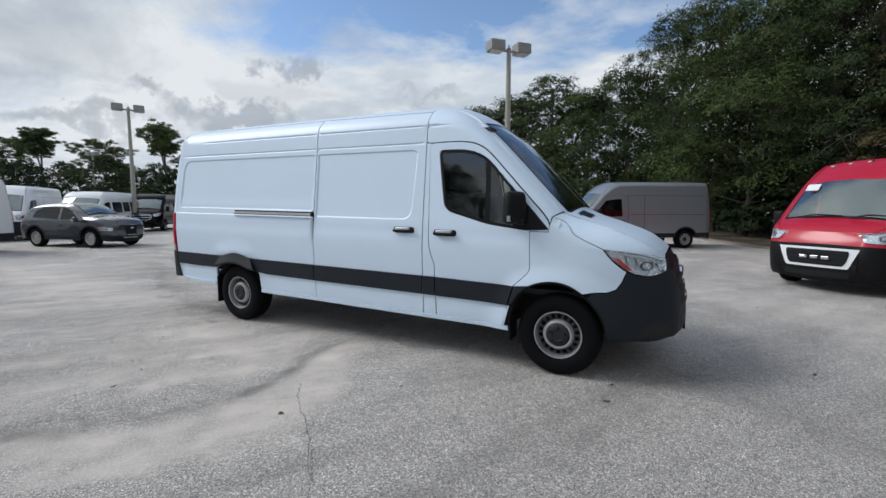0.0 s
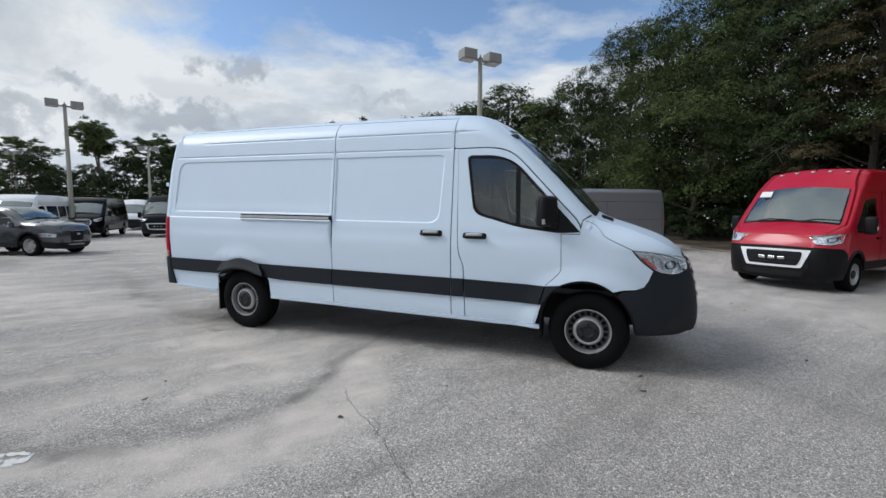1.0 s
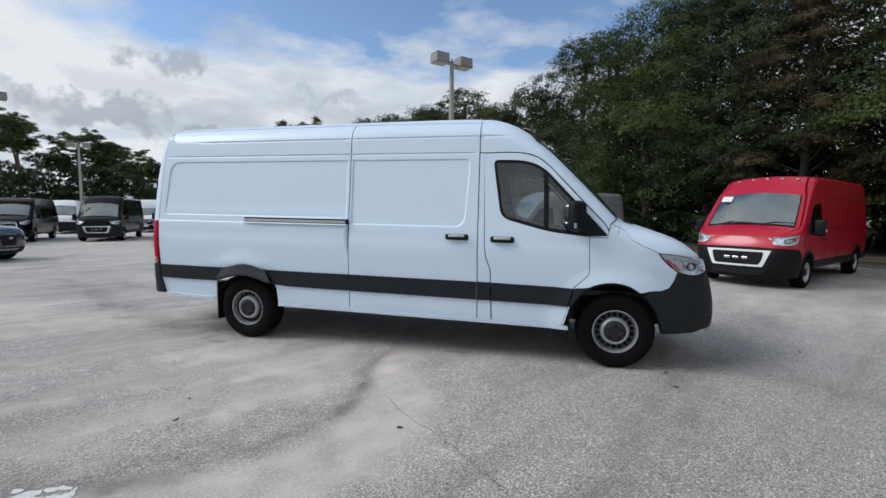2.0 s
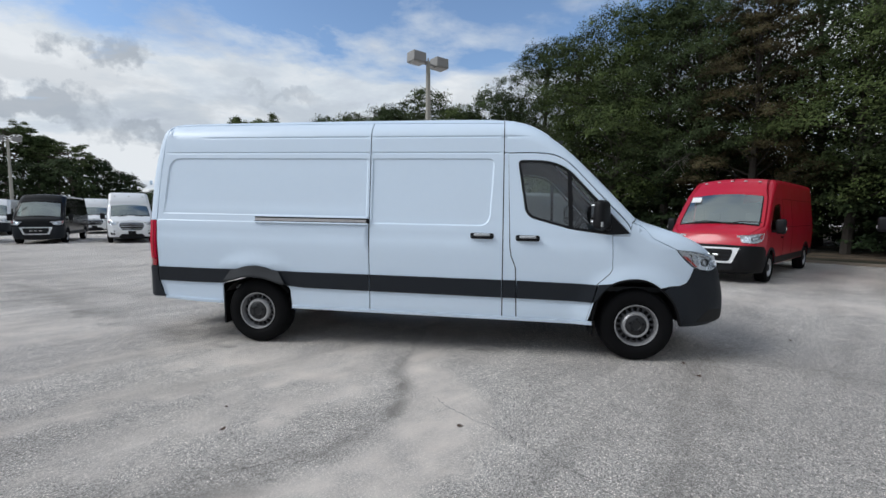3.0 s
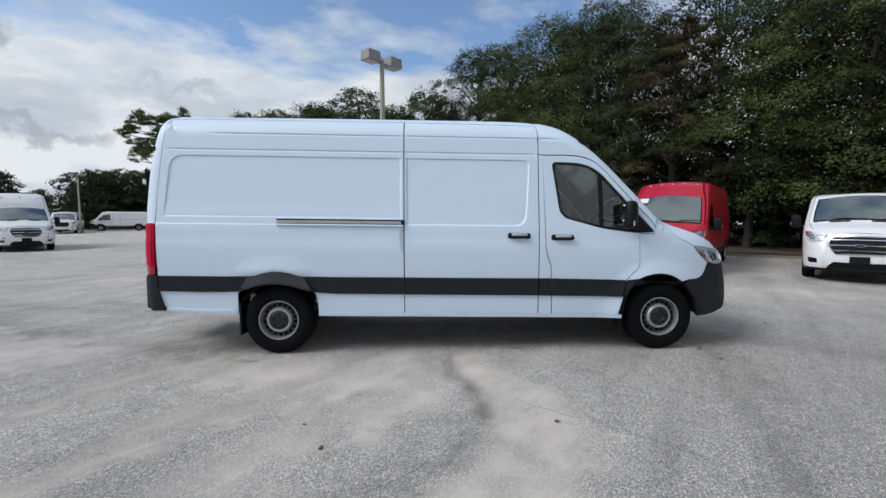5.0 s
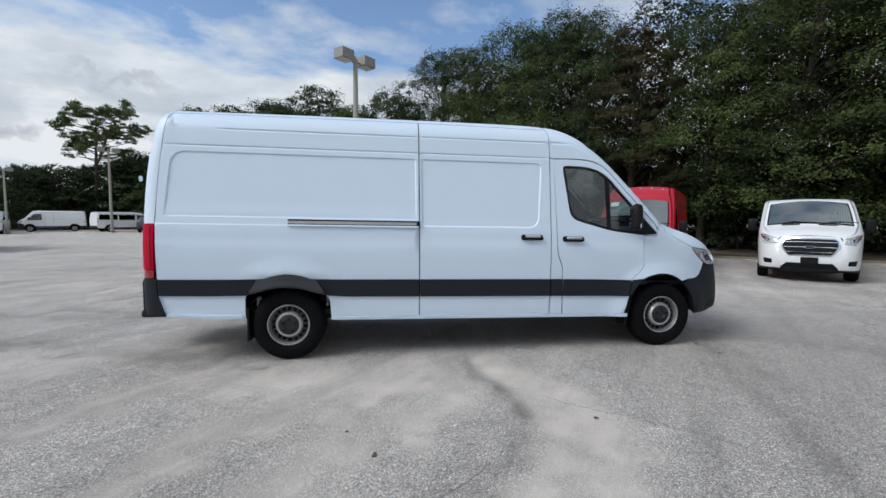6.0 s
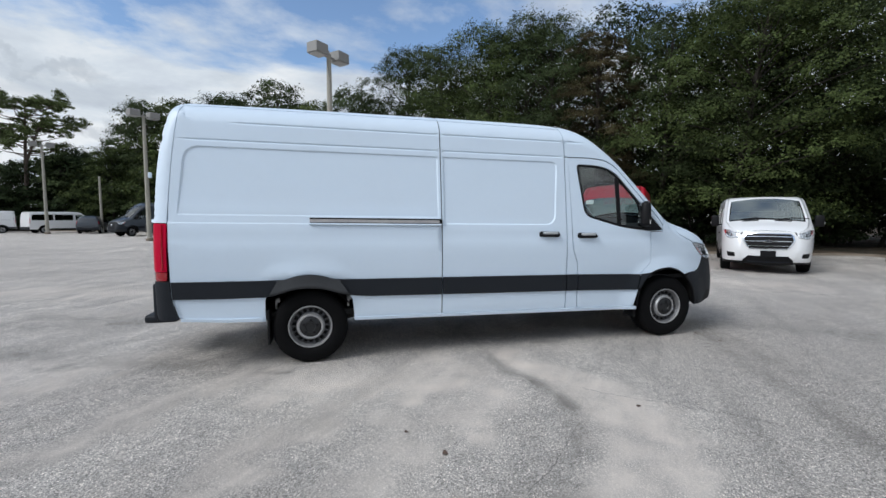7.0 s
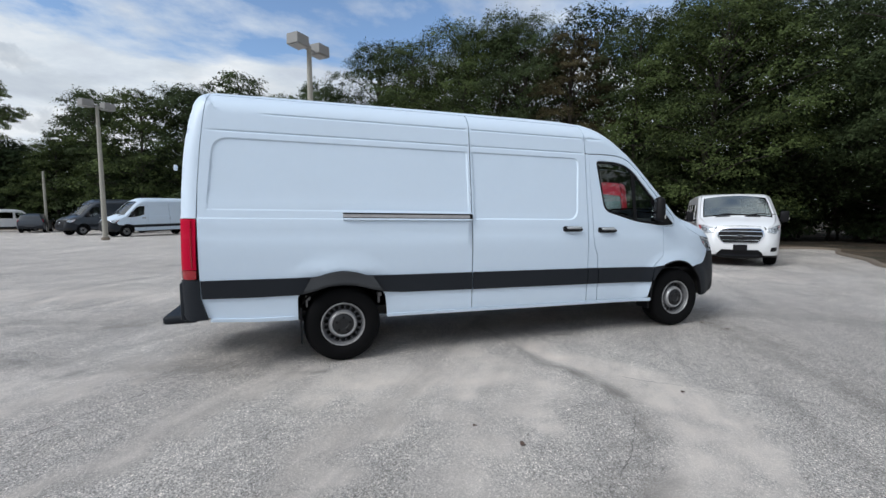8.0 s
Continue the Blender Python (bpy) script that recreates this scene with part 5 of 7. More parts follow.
CROSSOVER.update(r=0.355, rim=0.235, grille=(0.50, 0.83), clad=(0.31, 0.46), windows=[[(x, z * 1.065, q) for x, z, q in w] for w in CROSSOVER["windows"]])


def build_vehicle(P, name, label, category, color, wheel_mat=STEEL, cap=None, near=True, grille_frame=None, lower=PLASTIC, privacy=False, markers=0, group="", holes=8):
    car = thing(name, label, category, group)
    sh = Shape(P["half"], P["chain"], P["front"], P["nose"], P["tumble"], sub=8 if near else 5)
    top = sh.chain[:, :2]
    step = 0.06 if near else 0.15
    r, wb, sill = P["r"], P["wb"], P["sill"]
    ra = r + 0.085

    def arch(cx):
        a0 = math.asin(max(-1, min(1, (sill - r) / ra)))
        return [(cx + ra * math.cos(t), r + ra * math.sin(t)) for t in np.linspace(math.pi - a0, a0, 14)]

    wins = [rounded(w, 4) for w in P["windows"]]
    lamp = rounded(P["lamp"], 4)
    door = poly(*P["door"])
    ff = [(p[1], p[0]) for p in sh.front]
    bt = P["bumper_top"]
    fa = arch(0.0)
    arch_front_side = [p for p in fa if p[0] > 0.30][::-1]
    split = [p for p in fa if p[0] <= 0.30]
    zb = bt[-1][1]
    front_hi = [p for p in ff if p[1] > zb]
    front_lo = [p for p in ff if p[1] <= zb]
    tail = [tuple(p) for p in top]
    bottom = [(tail[-1][0], sill + 0.02), *arch(-wb), *split]
    rest = [p for p in arch_front_side[::-1] if p[1] > bt[0][1]]
    body = poly(*bottom, *rest, *bt, *front_hi, *tail)
    bumper = poly(*bt[::-1], *[p for p in fa if p[0] > 0.30 and p[1] <= bt[0][1]], (fa[-1][0] + 0.03, max(0.27, ff[0][1])), *front_lo)
    lining = poly(*bottom, *[p for p in fa if p[0] > 0.30], *ff, *tail)
    halves = {}
    for side in (-1, 1):
        S = lambda loops, **kw: [sh.panel(loops, side, step=step, **kw)]
        others = [w for w in wins[1:]]
        halves[side] = S([body, door, *others, lamp], gap=0.003, thick=0.012)
        halves[side, "b"] = S([bumper], gap=0.002, off=0.006, thick=0.02)
        dr = emit("front_door", S([door, wins[0]], gap=0.004, thick=0.02), color, car)
        emit("window_glass", S([wins[0]], off=-0.010, thick=0.0), WINDOW if not privacy else PRIVACY, dr)
        for hx, hz in P["handle"][:1]:
            yy = float(sh.place([hx], [hz], side)[0, 1])
            part("door_handle", box_bm(0.17, 0.03, 0.04, (hx, yy + side * 0.012, hz), 0.01), BLACK, dr)
        for w in others:
            emit("window_glass", S([w], off=-0.006, thick=0.0), PRIVACY, car)
        hl = new("headlamp")
        hl.parent = car
        emit("lens", S([shrink(lamp, 0.003)], thick=0.0), CLEAR, hl)
        emit("reflector_bowl", S([shrink(lamp, 0.003)], off=-0.045, thick=-0.042), LAMP_BOWL, hl)
        c = lamp.mean(0)
        emit("lamp_shroud", S([c + (lamp - c) * 0.46, c + (lamp - c) * 0.34], off=-0.02, thick=0.02), STEEL_DISC, hl)
        emit("indicator_strip", S([lamp[0] + (shrink(lamp, 0.006) - lamp[0]) * np.array([0.30, 0.55])], off=-0.014, thick=0.02), AMBER, hl, "amber indicator")
        if P.get("fog"):
            emit("fog_lamp", S([rounded([(0.80, 0.44, 0.02), (0.945, 0.44, 0.02), (0.955, 0.55, 0.02), (0.78, 0.565, 0.02)], 3)], off=0.004, thick=0.02), BLACK, car)
        if len(wins) == 1:
            for xs in (P["door"][0][0] - 0.10, -wb * 0.52, tail[-1][0] + 0.14):
                emit("panel_seam", S([poly((xs - 0.006, sill + 0.06), (xs + 0.006, sill + 0.06), (xs + 0.006, 2.02), (xs - 0.006, 2.02))], off=0.002, thick=0.004), SHUT, car)
            for z in (1.28, 1.98):
                emit("panel_seam", S([poly((tail[-1][0] + 0.25, z), (P["door"][0][0] - 0.12, z), (P["door"][0][0] - 0.12, z + 0.010), (tail[-1][0] + 0.25, z + 0.010))], off=0.002, thick=0.004), PLASTIC, car)
        c0, c1 = P["clad"]
        emit("side_cladding", S([poly((-wb + ra + 0.02, c0), (-ra - 0.02, c0), (-ra - 0.02, c1), (-wb + ra + 0.02, c1))], off=0.014, thick=0.02), lower if lower is not color else PLASTIC, car)
        if len(wins) == 1:
            xt = tail[-1][0] + 0.02
            emit("rear_cladding", S([poly((xt, sill + 0.03), (-wb - ra - 0.012, sill + 0.03), (-wb - ra - 0.012, c1 + 0.02), (xt, c1 + 0.02))], off=0.014, thick=0.02), PLASTIC, car)
        for cx in (0.0, -wb):
            lip = np.array(arch(cx))
            if len(wins) == 1 or P is CROSSOVER:
                grown = np.array([cx, r]) + (lip - np.array([cx, r])) * 1.13
                emit("arch_trim", S([np.vstack([lip, grown[::-1]])], off=0.012, thick=0.02), PLASTIC, car)
        # mirror
        mx, mz, mh = P["mirror"]
        mr = new("door_mirror")
        mr.parent = car
        ym = P["half"] - float(sh.inset([mx - 0.05], [mz])[0])
        hb = box_bm(0.12, 0.20 if mh > 0.25 else 0.17, mh, (mx, side * (ym + 0.17), mz + mh * 0.35), 0.045, 3)
        part("housing", hb, BLACK if mh > 0.25 or color is BLACK_PAINT else color, mr, smooth=True)
        part("arm", box_bm(0.06, 0.14, 0.05, (mx + 0.01, side * (ym + 0.04), mz), 0.015), BLACK, mr)
        part("indicator", box_bm(0.05, 0.02, 0.07, (mx, side * (ym + 0.272), mz + mh * 0.18), 0.008), LAMP_GLASS, mr)
        part("mirror_glass", box_bm(0.006, 0.15, mh * 0.7, (mx - 0.062, side * (ym + 0.17), mz + mh * 0.36), 0.01), MIRROR, mr)
        # tail lamp
        tz = min(1.5, P["chain"][-4][1])
        xr = np.interp([0.95, tz], [p[1] for p in tail[::-1]][:20], [p[0] for p in tail[::-1]][:20])
        emit("tail_lamp", S([poly((xr[0] + 0.008, 0.95), (xr[0] + 0.04, 0.95), (xr[1] + 0.04, tz), (xr[1] + 0.008, tz))], off=0.008, thick=0.02), TAIL_RED, car)
        emit("body_lining", S([lining, *[shrink(w, -0.003) for w in wins], shrink(lamp, -0.002)], off=-0.03, thick=0.0), SHUT, car)
    n = len(P["chain"]) - 1
    emit("body", halves[-1] + halves[1] + [sh.shell(P["ws"][1], n, nv=12), sh.shell(P["ws"][0], P["ws"][1], -1, -P["ws_v"], 3), sh.shell(P["ws"][0], P["ws"][1], P["ws_v"], 1, 3)], color, car)
    emit("bonnet", [sh.shell(0, P["ws"][0], nv=12)], color, car)
    emit("front_bumper", halves[-1, "b"] + halves[1, "b"] + [sh.nose_sheet(P["front"][0][0], zb, 0.05, off=0.006)], lower, car)
    emit("front_panel", [sh.nose_sheet(zb, P["front"][-1][0], 0.05)], color, car)
    g0, g1 = P["grille"]
    gw = P["grille_w"]
    gr = new("grille")
    gr.parent = car
    if P.get("oval"):
        # six-sided grille with thin bright bars and a bright rim
        def side_of(z, k=1.0):
            f = (np.asarray(z) - g0) / (g1 - g0)
            return gw * k * np.interp(f, [-0.2, 0.0, 0.12, 0.55, 0.90, 1.0, 1.2], [0.70, 0.74, 0.82, 1.0, 0.93, 0.84, 0.80])

        def band(z0, z1, a, b, off, rows=4, nv=14):
            z = np.linspace(z0, z1, rows)
            return sh.nose_sheet(z0, z1, 0.052, a * side_of(z), b * side_of(z), nv, off, rows)

        emit("mesh_panel", [band(g0, g1, -1, 1, 0.012, 9)], SHUT, gr)
        for k in range(3):
            z = g0 + (g1 - g0) * (k + 0.65) / 3.3
            emit("bar", [band(z - 0.009, z + 0.009, -0.93, 0.93, 0.030, 3)], CHROME, gr)
        emit("rim", [band(g1 - 0.014, g1 + 0.012, -1, 1, 0.022, 3), band(g0 - 0.012, g0 + 0.012, -1, 1, 0.022, 3), band(g0, g1, 0.955, 1.02, 0.022, 9, 2), band(g0, g1, -1.02, -0.955, 0.022, 9, 2)], CHROME, gr)
        zc = (g0 + g1) / 2 + 0.01
        xc = float(np.interp(zc, sh.front[:, 0], sh.front[:, 1])) + 0.085
        for nm, k, m in (("badge", 1.0, CHROME), ("badge_field", 0.86, DARK_BLUE)):
            ov = lathe_bm([(0.001, 0.014), (0.06, 0.014), (0.07, 0.0)], 20, "z")
            bmesh.ops.scale(ov, verts=ov.verts[:], vec=(0.62 * k, 1.6 * k, 1))
            bmesh.ops.rotate(ov, verts=ov.verts[:], matrix=Matrix.Rotation(radians(90), 3, "Y"))
            bmesh.ops.translate(ov, verts=ov.verts[:], vec=(xc + 0.004 * (1 - k) / 0.14, 0, zc))
            part(nm, ov, m, gr, smooth=True)
        part("plate_holder", box_bm(0.02, 0.33, 0.17, (P["front"][3][1] + 0.075, 0, g0 - 0.13), 0.01), BLACK, car)
        zi = np.linspace(0.30, 0.49, 6)
        wi = np.interp(zi, [0.30, 0.38, 0.49], [1.0, 0.94, 0.74])
        emit("lower_intake", [sh.nose_sheet(0.30, 0.49, 0.052, -wi, wi, 14, 0.012, 6)], BLACK, car)
        emit("intake_lip", [sh.nose_sheet(0.335, 0.37, 0.052, -0.8, 0.8, 14, 0.03, 3)], PLASTIC, car)
        for sd in (-1, 1):
            emit("bonnet_slot", [sh.shell(2.25, 2.7, *sorted((sd * 0.20, sd * 0.62)), 3, off=0.005)], SHUT, car)
    else:
        if grille_frame:
            zs = np.linspace(g0 - 0.045, g1 + 0.04, 8)
            wf = (gw + 0.10) * np.interp(np.linspace(0, 1, 8), [0, 0.12, 0.9, 1], [0.84, 0.88, 1.04, 1.06])
            emit("surround", [sh.nose_sheet(zs[0], zs[-1], 0.052, -wf, wf, off=0.010, rows=8)], grille_frame, gr)
        wm = (gw - 0.05) * np.interp(np.linspace(0, 1, 8), [0, 0.15, 0.4, 0.85, 1], [0.84, 0.91, 0.96, 1.0, 0.96])
        emit("mesh_panel", [sh.nose_sheet(g0, g1, 0.052, -wm, wm, off=0.016, rows=8)], SHUT, gr)
        for k in range(3):
            z = g0 + (g1 - g0) * (k + 0.5) / 3
            emit("bar", [sh.nose_sheet(z - 0.006, z + 0.006, 0.052, -gw * 0.86, gw * 0.86, off=0.03, rows=2)], PLASTIC, gr)
        if grille_frame:
            for sd in (-1, 1):
                emit("fog_slot", [sh.nose_sheet(g0 - 0.03, g0 + 0.035, 0.052, *sorted((sd * 0.99, sd * 0.90)), 3, 0.010, 3)], SHUT, car)
        if g0 > 0.49 and P["half"] > 1:
            emit("lower_grille", [sh.nose_sheet(0.31, 0.42, 0.052, -0.86, 0.86, 14, 0.012, 5)], SHUT, gr)
        xg = float(np.interp((g0 + g1) / 2, sh.front[:, 0], sh.front[:, 1])) + 0.09
        if P is CROSSOVER:
            for z, hw in ((g1 + 0.006, 0.55), (g0 - 0.004, 0.36)):
                emit("rim", [sh.nose_sheet(z - 0.009, z + 0.009, 0.052, -hw, hw, off=0.026, rows=3)], BAR_CHROME, gr)
            part("badge", box_bm(0.012, 0.13, 0.06, (xg, 0, g0 + (g1 - g0) * 0.72), 0.02, 3), CHROME, gr, smooth=True)
            emit("skid_strip", [sh.nose_sheet(0.37, 0.41, 0.052, -0.66, 0.66, off=0.016, rows=3)], ALLOY, car, "silver strip")
        if grille_frame:
            for k in (-1, 0, 1):
                part("badge_bar", box_bm(0.012, 0.12, 0.055, (xg, k * 0.17, (g0 + g1) / 2), 0.006), CHROME, gr)
    ws = new("windscreen")
    ws.parent = car
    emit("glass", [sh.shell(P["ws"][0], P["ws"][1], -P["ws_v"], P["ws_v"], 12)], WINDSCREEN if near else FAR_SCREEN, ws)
    emit("edge_band", [sh.shell(P["ws"][0], P["ws"][1], -P["ws_v"] - 0.005, -P["ws_v"] + 0.025, 1, off=0.002), sh.shell(P["ws"][0], P["ws"][1], P["ws_v"] - 0.025, P["ws_v"] + 0.005, 1, off=0.002), sh.shell(P["ws"][0], P["ws"][0] + 0.25, -P["ws_v"], P["ws_v"], 10, off=0.002)], BLACK, ws)
    if near:
        C = sh.chain[int(P["ws"][0] * sh.sub) + 1]
        for y0 in (-0.55, 0.25):
            part("wiper", tube_bm([(C[0] + 0.12, y0, C[1] + 0.05), (C[0] + 0.085, y0 + 0.25, C[1] + 0.105), (C[0] + 0.055, y0 + 0.66, C[1] + 0.085)], [0.017, 0.015, 0.010], 6), BLACK, ws)
        part("dashboard", box_bm(0.5, P["half"] * 1.6, 0.2, (C[0] - 0.35, 0, C[1] - 0.12), 0.06), CABIN, car)
        for y in (-0.42, 0.42):
            st = new("seat")
            st.parent = car
            z0 = C[1] - 0.25
            part("backrest", box_bm(0.16, 0.46, 0.7, (C[0] - 1.15, y, z0), 0.05), SEAT, st, smooth=True)
            part("headrest", box_bm(0.1, 0.27, 0.19, (C[0] - 1.2, y, z0 + 0.46), 0.04), SEAT, st, smooth=True)
    hb = P["chain"][8][1] * 0.6
    part("bulkhead", box_bm(0.03, P["half"] * 1.5, hb, (C0x(P) - 1.5, 0, 0.42 + hb / 2)), CABIN, car)
    part("floor_pan", box_bm(wb + 1.2, P["half"] * 1.75, 0.12, (-wb / 2 - 0.1, 0, sill + 0.10)), UNDER, car)
    part("engine_tray", box_bm(1.1, P["half"] * 1.2, 0.2, (0.2, 0, sill + 0.08)), UNDER, car)
    part("rear_bumper", box_bm(0.12, P["half"] * 1.8, 0.28, (tail[-1][0] - 0.02, 0, 0.50), 0.04), lower, car, smooth=True)
    if markers:
        C = sh.chain[int(6.9 * sh.sub)]
        h = P["half"] - float(sh.inset([C[0]], [C[1]])[0])
        for k in range(markers):
            v = -0.8 + 1.6 * k / (markers - 1)
            part("marker_lamp", box_bm(0.09, 0.07, 0.035, (C[0], v * h, C[1] + C[4] * (1 - v * v) + 0.012), 0.014), LAMP_GLASS, car, smooth=True)
    for x in (0.0, -wb):
        for side in (-1, 1):
            wheel(car, x, side * (P["half"] - 0.035), r, side, P["rim"], wheel_mat, cap, holes=holes, hole_at=0.72, width=0.22, seg=28, hub_r=0.42, fine=near)
    return car


def C0x(P):
    return P["chain"][3][0]


def park(car, x, y, heading):
    """Sets a vehicle's front axle at x, y, its nose pointing along heading (degrees from +x)."""
    car.matrix_world = pose(x, y, 0, 0, 0, heading)
    return car


def heading_of(dx, dy):
    return math.degrees(math.atan2(dy, dx))


LOT = "vehicles parked in the lot"
red_van = park(build_vehicle(PROMASTER, "red_cargo_van", "red high-roof cargo van with black bumper and white grille surround", "van", RED, markers=5, grille_frame=WHITE_FAR, lower=BLACK, group=LOT), 8.33, 6.97, -130.5)
part("windscreen_sheet", box_bm(0.004, 0.22, 0.17, (0, 0, 0)), PAPER, red_van)
ob = red_van.children[-1]
ob.matrix_basis = pose(0.005, -0.62, 1.965, 0, -42, 0)
part("antenna", tube_bm([(-0.62, 0.02, 2.46), (-0.72, 0.02, 2.62)], [0.01, 0.006], 6), BLACK, red_van)
park(build_vehicle(TRANSIT_LOW, "white_passenger_van", "white low-roof passenger van with chrome-barred oval grille", "van", WHITE_FAR, lower=BLACK, grille_frame=None, group=LOT), 11.90, 5.06, -134.4)
park(build_vehicle(PROMASTER_SHORT, "silver_cargo_van", "silver-grey high-roof cargo van beside the trees", "van", SILVER, lower=PLASTIC, privacy=True, group=LOT), 2.48, 13.8, -148)
park(build_vehicle(PROMASTER, "black_cargo_van", "black high-roof cargo van with bright grille surround", "van", BLACK_PAINT, grille_frame=LAMP_BOWL, near=False, group=LOT), -20.6, 14.2, -52.3)
suv = park(build_vehicle(CROSSOVER, "grey_crossover", "grey metallic compact crossover with dark lower trim", "car", GREY_PAINT, wheel_mat=ALLOY, cap=ALLOY, holes=5, near=True, privacy=True, group=LOT), -14.0, 5.2, 14.5)
black_tr = park(build_vehicle(TRANSIT_MID, "black_passenger_van", "black passenger van with chrome grille and tinted windows", "van", BLACK_PAINT, near=False, privacy=True, lower=BLACK, group=LOT), -23.86, 11.9, -45.8)
white_tr = park(build_vehicle(TRANSIT_HIGH, "white_high_roof_van", "white high-roof van with chrome-barred grille, parked facing the lane", "van", WHITE_FAR, near=False, lower=BLACK, markers=3, group=LOT), -17.0, 15.8, -43.6)
pass_van = park(build_vehicle(PASSENGER_VAN, "white_minibus", "white passenger van with dark side windows", "van", WHITE_FAR, near=False, group=LOT), -25.4, 48.0, 50)
far_pm = park(build_vehicle(PROMASTER_SHORT, "white_cargo_van", "white high-roof cargo van behind the grey crossover", "van", WHITE_FAR, near=False, group=LOT), -21.3, 4.35, -38)
park(build_vehicle(raised(PROMASTER_SHORT, -0.36), "white_cargo_van", "white low-roof cargo van parked before the trees", "van", WHITE_FAR, near=False, group=LOT), -35.0, 45.1, -150)


def park_copy(src, name, label, x, y, heading, color=None):
    c = copy_thing(src, pose(x, y, 0, 0, 0, heading))
    c.name = name
    c["label"], c["group"] = label, LOT
    if color:
        for o in c.children_recursive:
            if o.type == "MESH" and o.material_slots and o.material_slots[0].material in (WHITE, WHITE_FAR, GREY_PAINT):
                o.material_slots[0].link = "OBJECT"
                o.material_slots[0].material = color
            elif o.type == "MESH" and o.material_slots and o.material_slots[0].material is WINDSCREEN:
                o.material_slots[0].link = "OBJECT"
                o.material_slots[0].material = PRIVACY
    return c


park(build_vehicle(TRANSIT_MID, "white_window_van", "white passenger van with dark side windows beside a cargo van", "van", WHITE_FAR, near=False, privacy=True, lower=PLASTIC, group=LOT), -22.0, 7.6, -48)
park_copy(far_pm, "white_cargo_van", "white cargo van with its back to the lane", -18.65, 0.05, heading_of(-0.92, -0.39))
park_copy(far_pm, "white_cargo_van", "white cargo van seen behind the parked black vans", -31.8, 20.0, -46)
park_copy(white_tr, "white_high_roof_van", "white high-roof van at the back of the row", -28.1, 24.1, -46)
park_copy(pass_van, "white_minibus", "white passenger van at the far end of the lot", -33.1, 37.7, -58)
park_copy(black_tr, "black_passenger_van", "dark passenger van in the back row", -36.2, 23.9, -50)
park_copy(suv, "dark_crossover", "dark grey crossover parked before the trees", -23.2, 45.0, 105, DARK_BLUE)
park_copy(white_van, "white_cargo_van", "white high-roof cargo van parked by the far lamp post", -9.3, 34.4, -137)
park_copy(white_van, "dark_cargo_van", "dark slate high-roof cargo van parked before the trees", -13.7, 38.6, -132, DARK_BLUE)

# ---- ground, kerb, lamps ----
def build_ground():
    def axis(lo, hi, fine, far):
        a = list(np.arange(lo, hi + 1e-6, fine))
        up, dn, s = hi, lo, fine
        while up < far:
            s *= 1.22
            up += s
            dn -= s
            a = [dn, *a, up]
        return np.array(a)

    X, Y = axis(-5.0, 9.0, 0.06, 700), axis(-4.4, 2.6, 0.06, 700)
    G = np.array([(x, y) for x in X for y in Y])
    near = (G[:, 0] > -14) & (G[:, 0] < 16) & (G[:, 1] > -12) & (G[:, 1] < 14)
    wob = np.zeros(len(G))
    wob2 = np.zeros(len(G))
    for i in np.nonzero(near)[0]:
        p = Vector((G[i, 0], G[i, 1], 0))
        wob[i] = noise.fractal(p * 1.3, 1.0, 2.0, 4)
        wob2[i] = noise.fractal(p * 3.7 + Vector((5, 3, 0)), 0.9, 2.1, 4)
    sand, dirt = np.zeros(len(G)), np.zeros(len(G))

    def streak(pts, width, amount, mask, soft=1.0, w=0.12):
        d = np.full(len(G), 9.0)
        q = G[near] + np.stack([wob[near], wob2[near]], 1) * w
        d[near] = line_distance(q, smooth_line(pts, 4), closed=False)
        k = np.clip(1 - d / width, 0, 1)
        k = k * k * (3 - 2 * k) * amount * np.clip(0.75 + 0.6 * wob2, 0.1, 1.2)
        mask[:] = np.maximum(mask, k)

    flow = [(1.95, 1.2), (1.90, 0.30), (1.92, -0.40), (2.00, -0.90), (2.10, -1.25), (2.09, -1.60), (1.88, -2.02), (1.62, -2.28), (1.34, -2.52), (0.9, -2.85)]
    # pale sand washed along the run, widest where it bends
    streak([(2.10, -0.2), (2.20, -0.6), (2.33, -1.15), (2.36, -1.6), (2.24, -2.05)], 0.34, 1.0, sand, w=0.14)
    streak([(2.45, -1.1), (2.60, -1.7), (2.40, -2.2)], 0.42, 1.0, sand, w=0.24)
    streak([(2.24, -2.0), (1.95, -2.42), (1.60, -2.70), (1.25, -2.98), (0.6, -3.35)], 0.24, 0.9, sand, w=0.14)
    streak([(2.15, -2.2), (2.25, -2.5), (1.75, -2.9)], 0.42, 0.8, sand, w=0.28)
    streak([(0.0, -0.6), (0.7, -0.8), (1.35, -0.75)], 0.75, 0.85, sand, w=0.3)
    streak([(1.2, -0.2), (1.55, -1.0), (1.3, -1.6)], 0.45, 0.7, sand, w=0.3)
    streak([(0.9, -0.5), (0.2, -1.2), (-0.2, -1.8), (-0.7, -2.6)], 0.34, 0.65, sand, w=0.3)
    streak([(-0.6, -0.2), (-1.4, -1.1), (-2.0, -1.9), (-2.6, -2.8)], 0.36, 0.6, sand, w=0.3)
    streak([(-1.9, 0.6), (-2.8, -0.5), (-3.6, -1.6)], 0.5, 0.6, sand, w=0.4)
    streak([(0.5, -1.1), (0.7, -1.8), (0.3, -2.6)], 0.55, 0.5, sand, w=0.4)
    streak([(-9, 1.0), (-5.5, 0.2), (-3.0, 0.0)], 1.3, 0.65, sand, w=0.5)
    streak([(-6.5, 6.0), (-4.5, 5.4), (-2.0, 4.6)], 1.0, 0.6, sand, w=0.5)
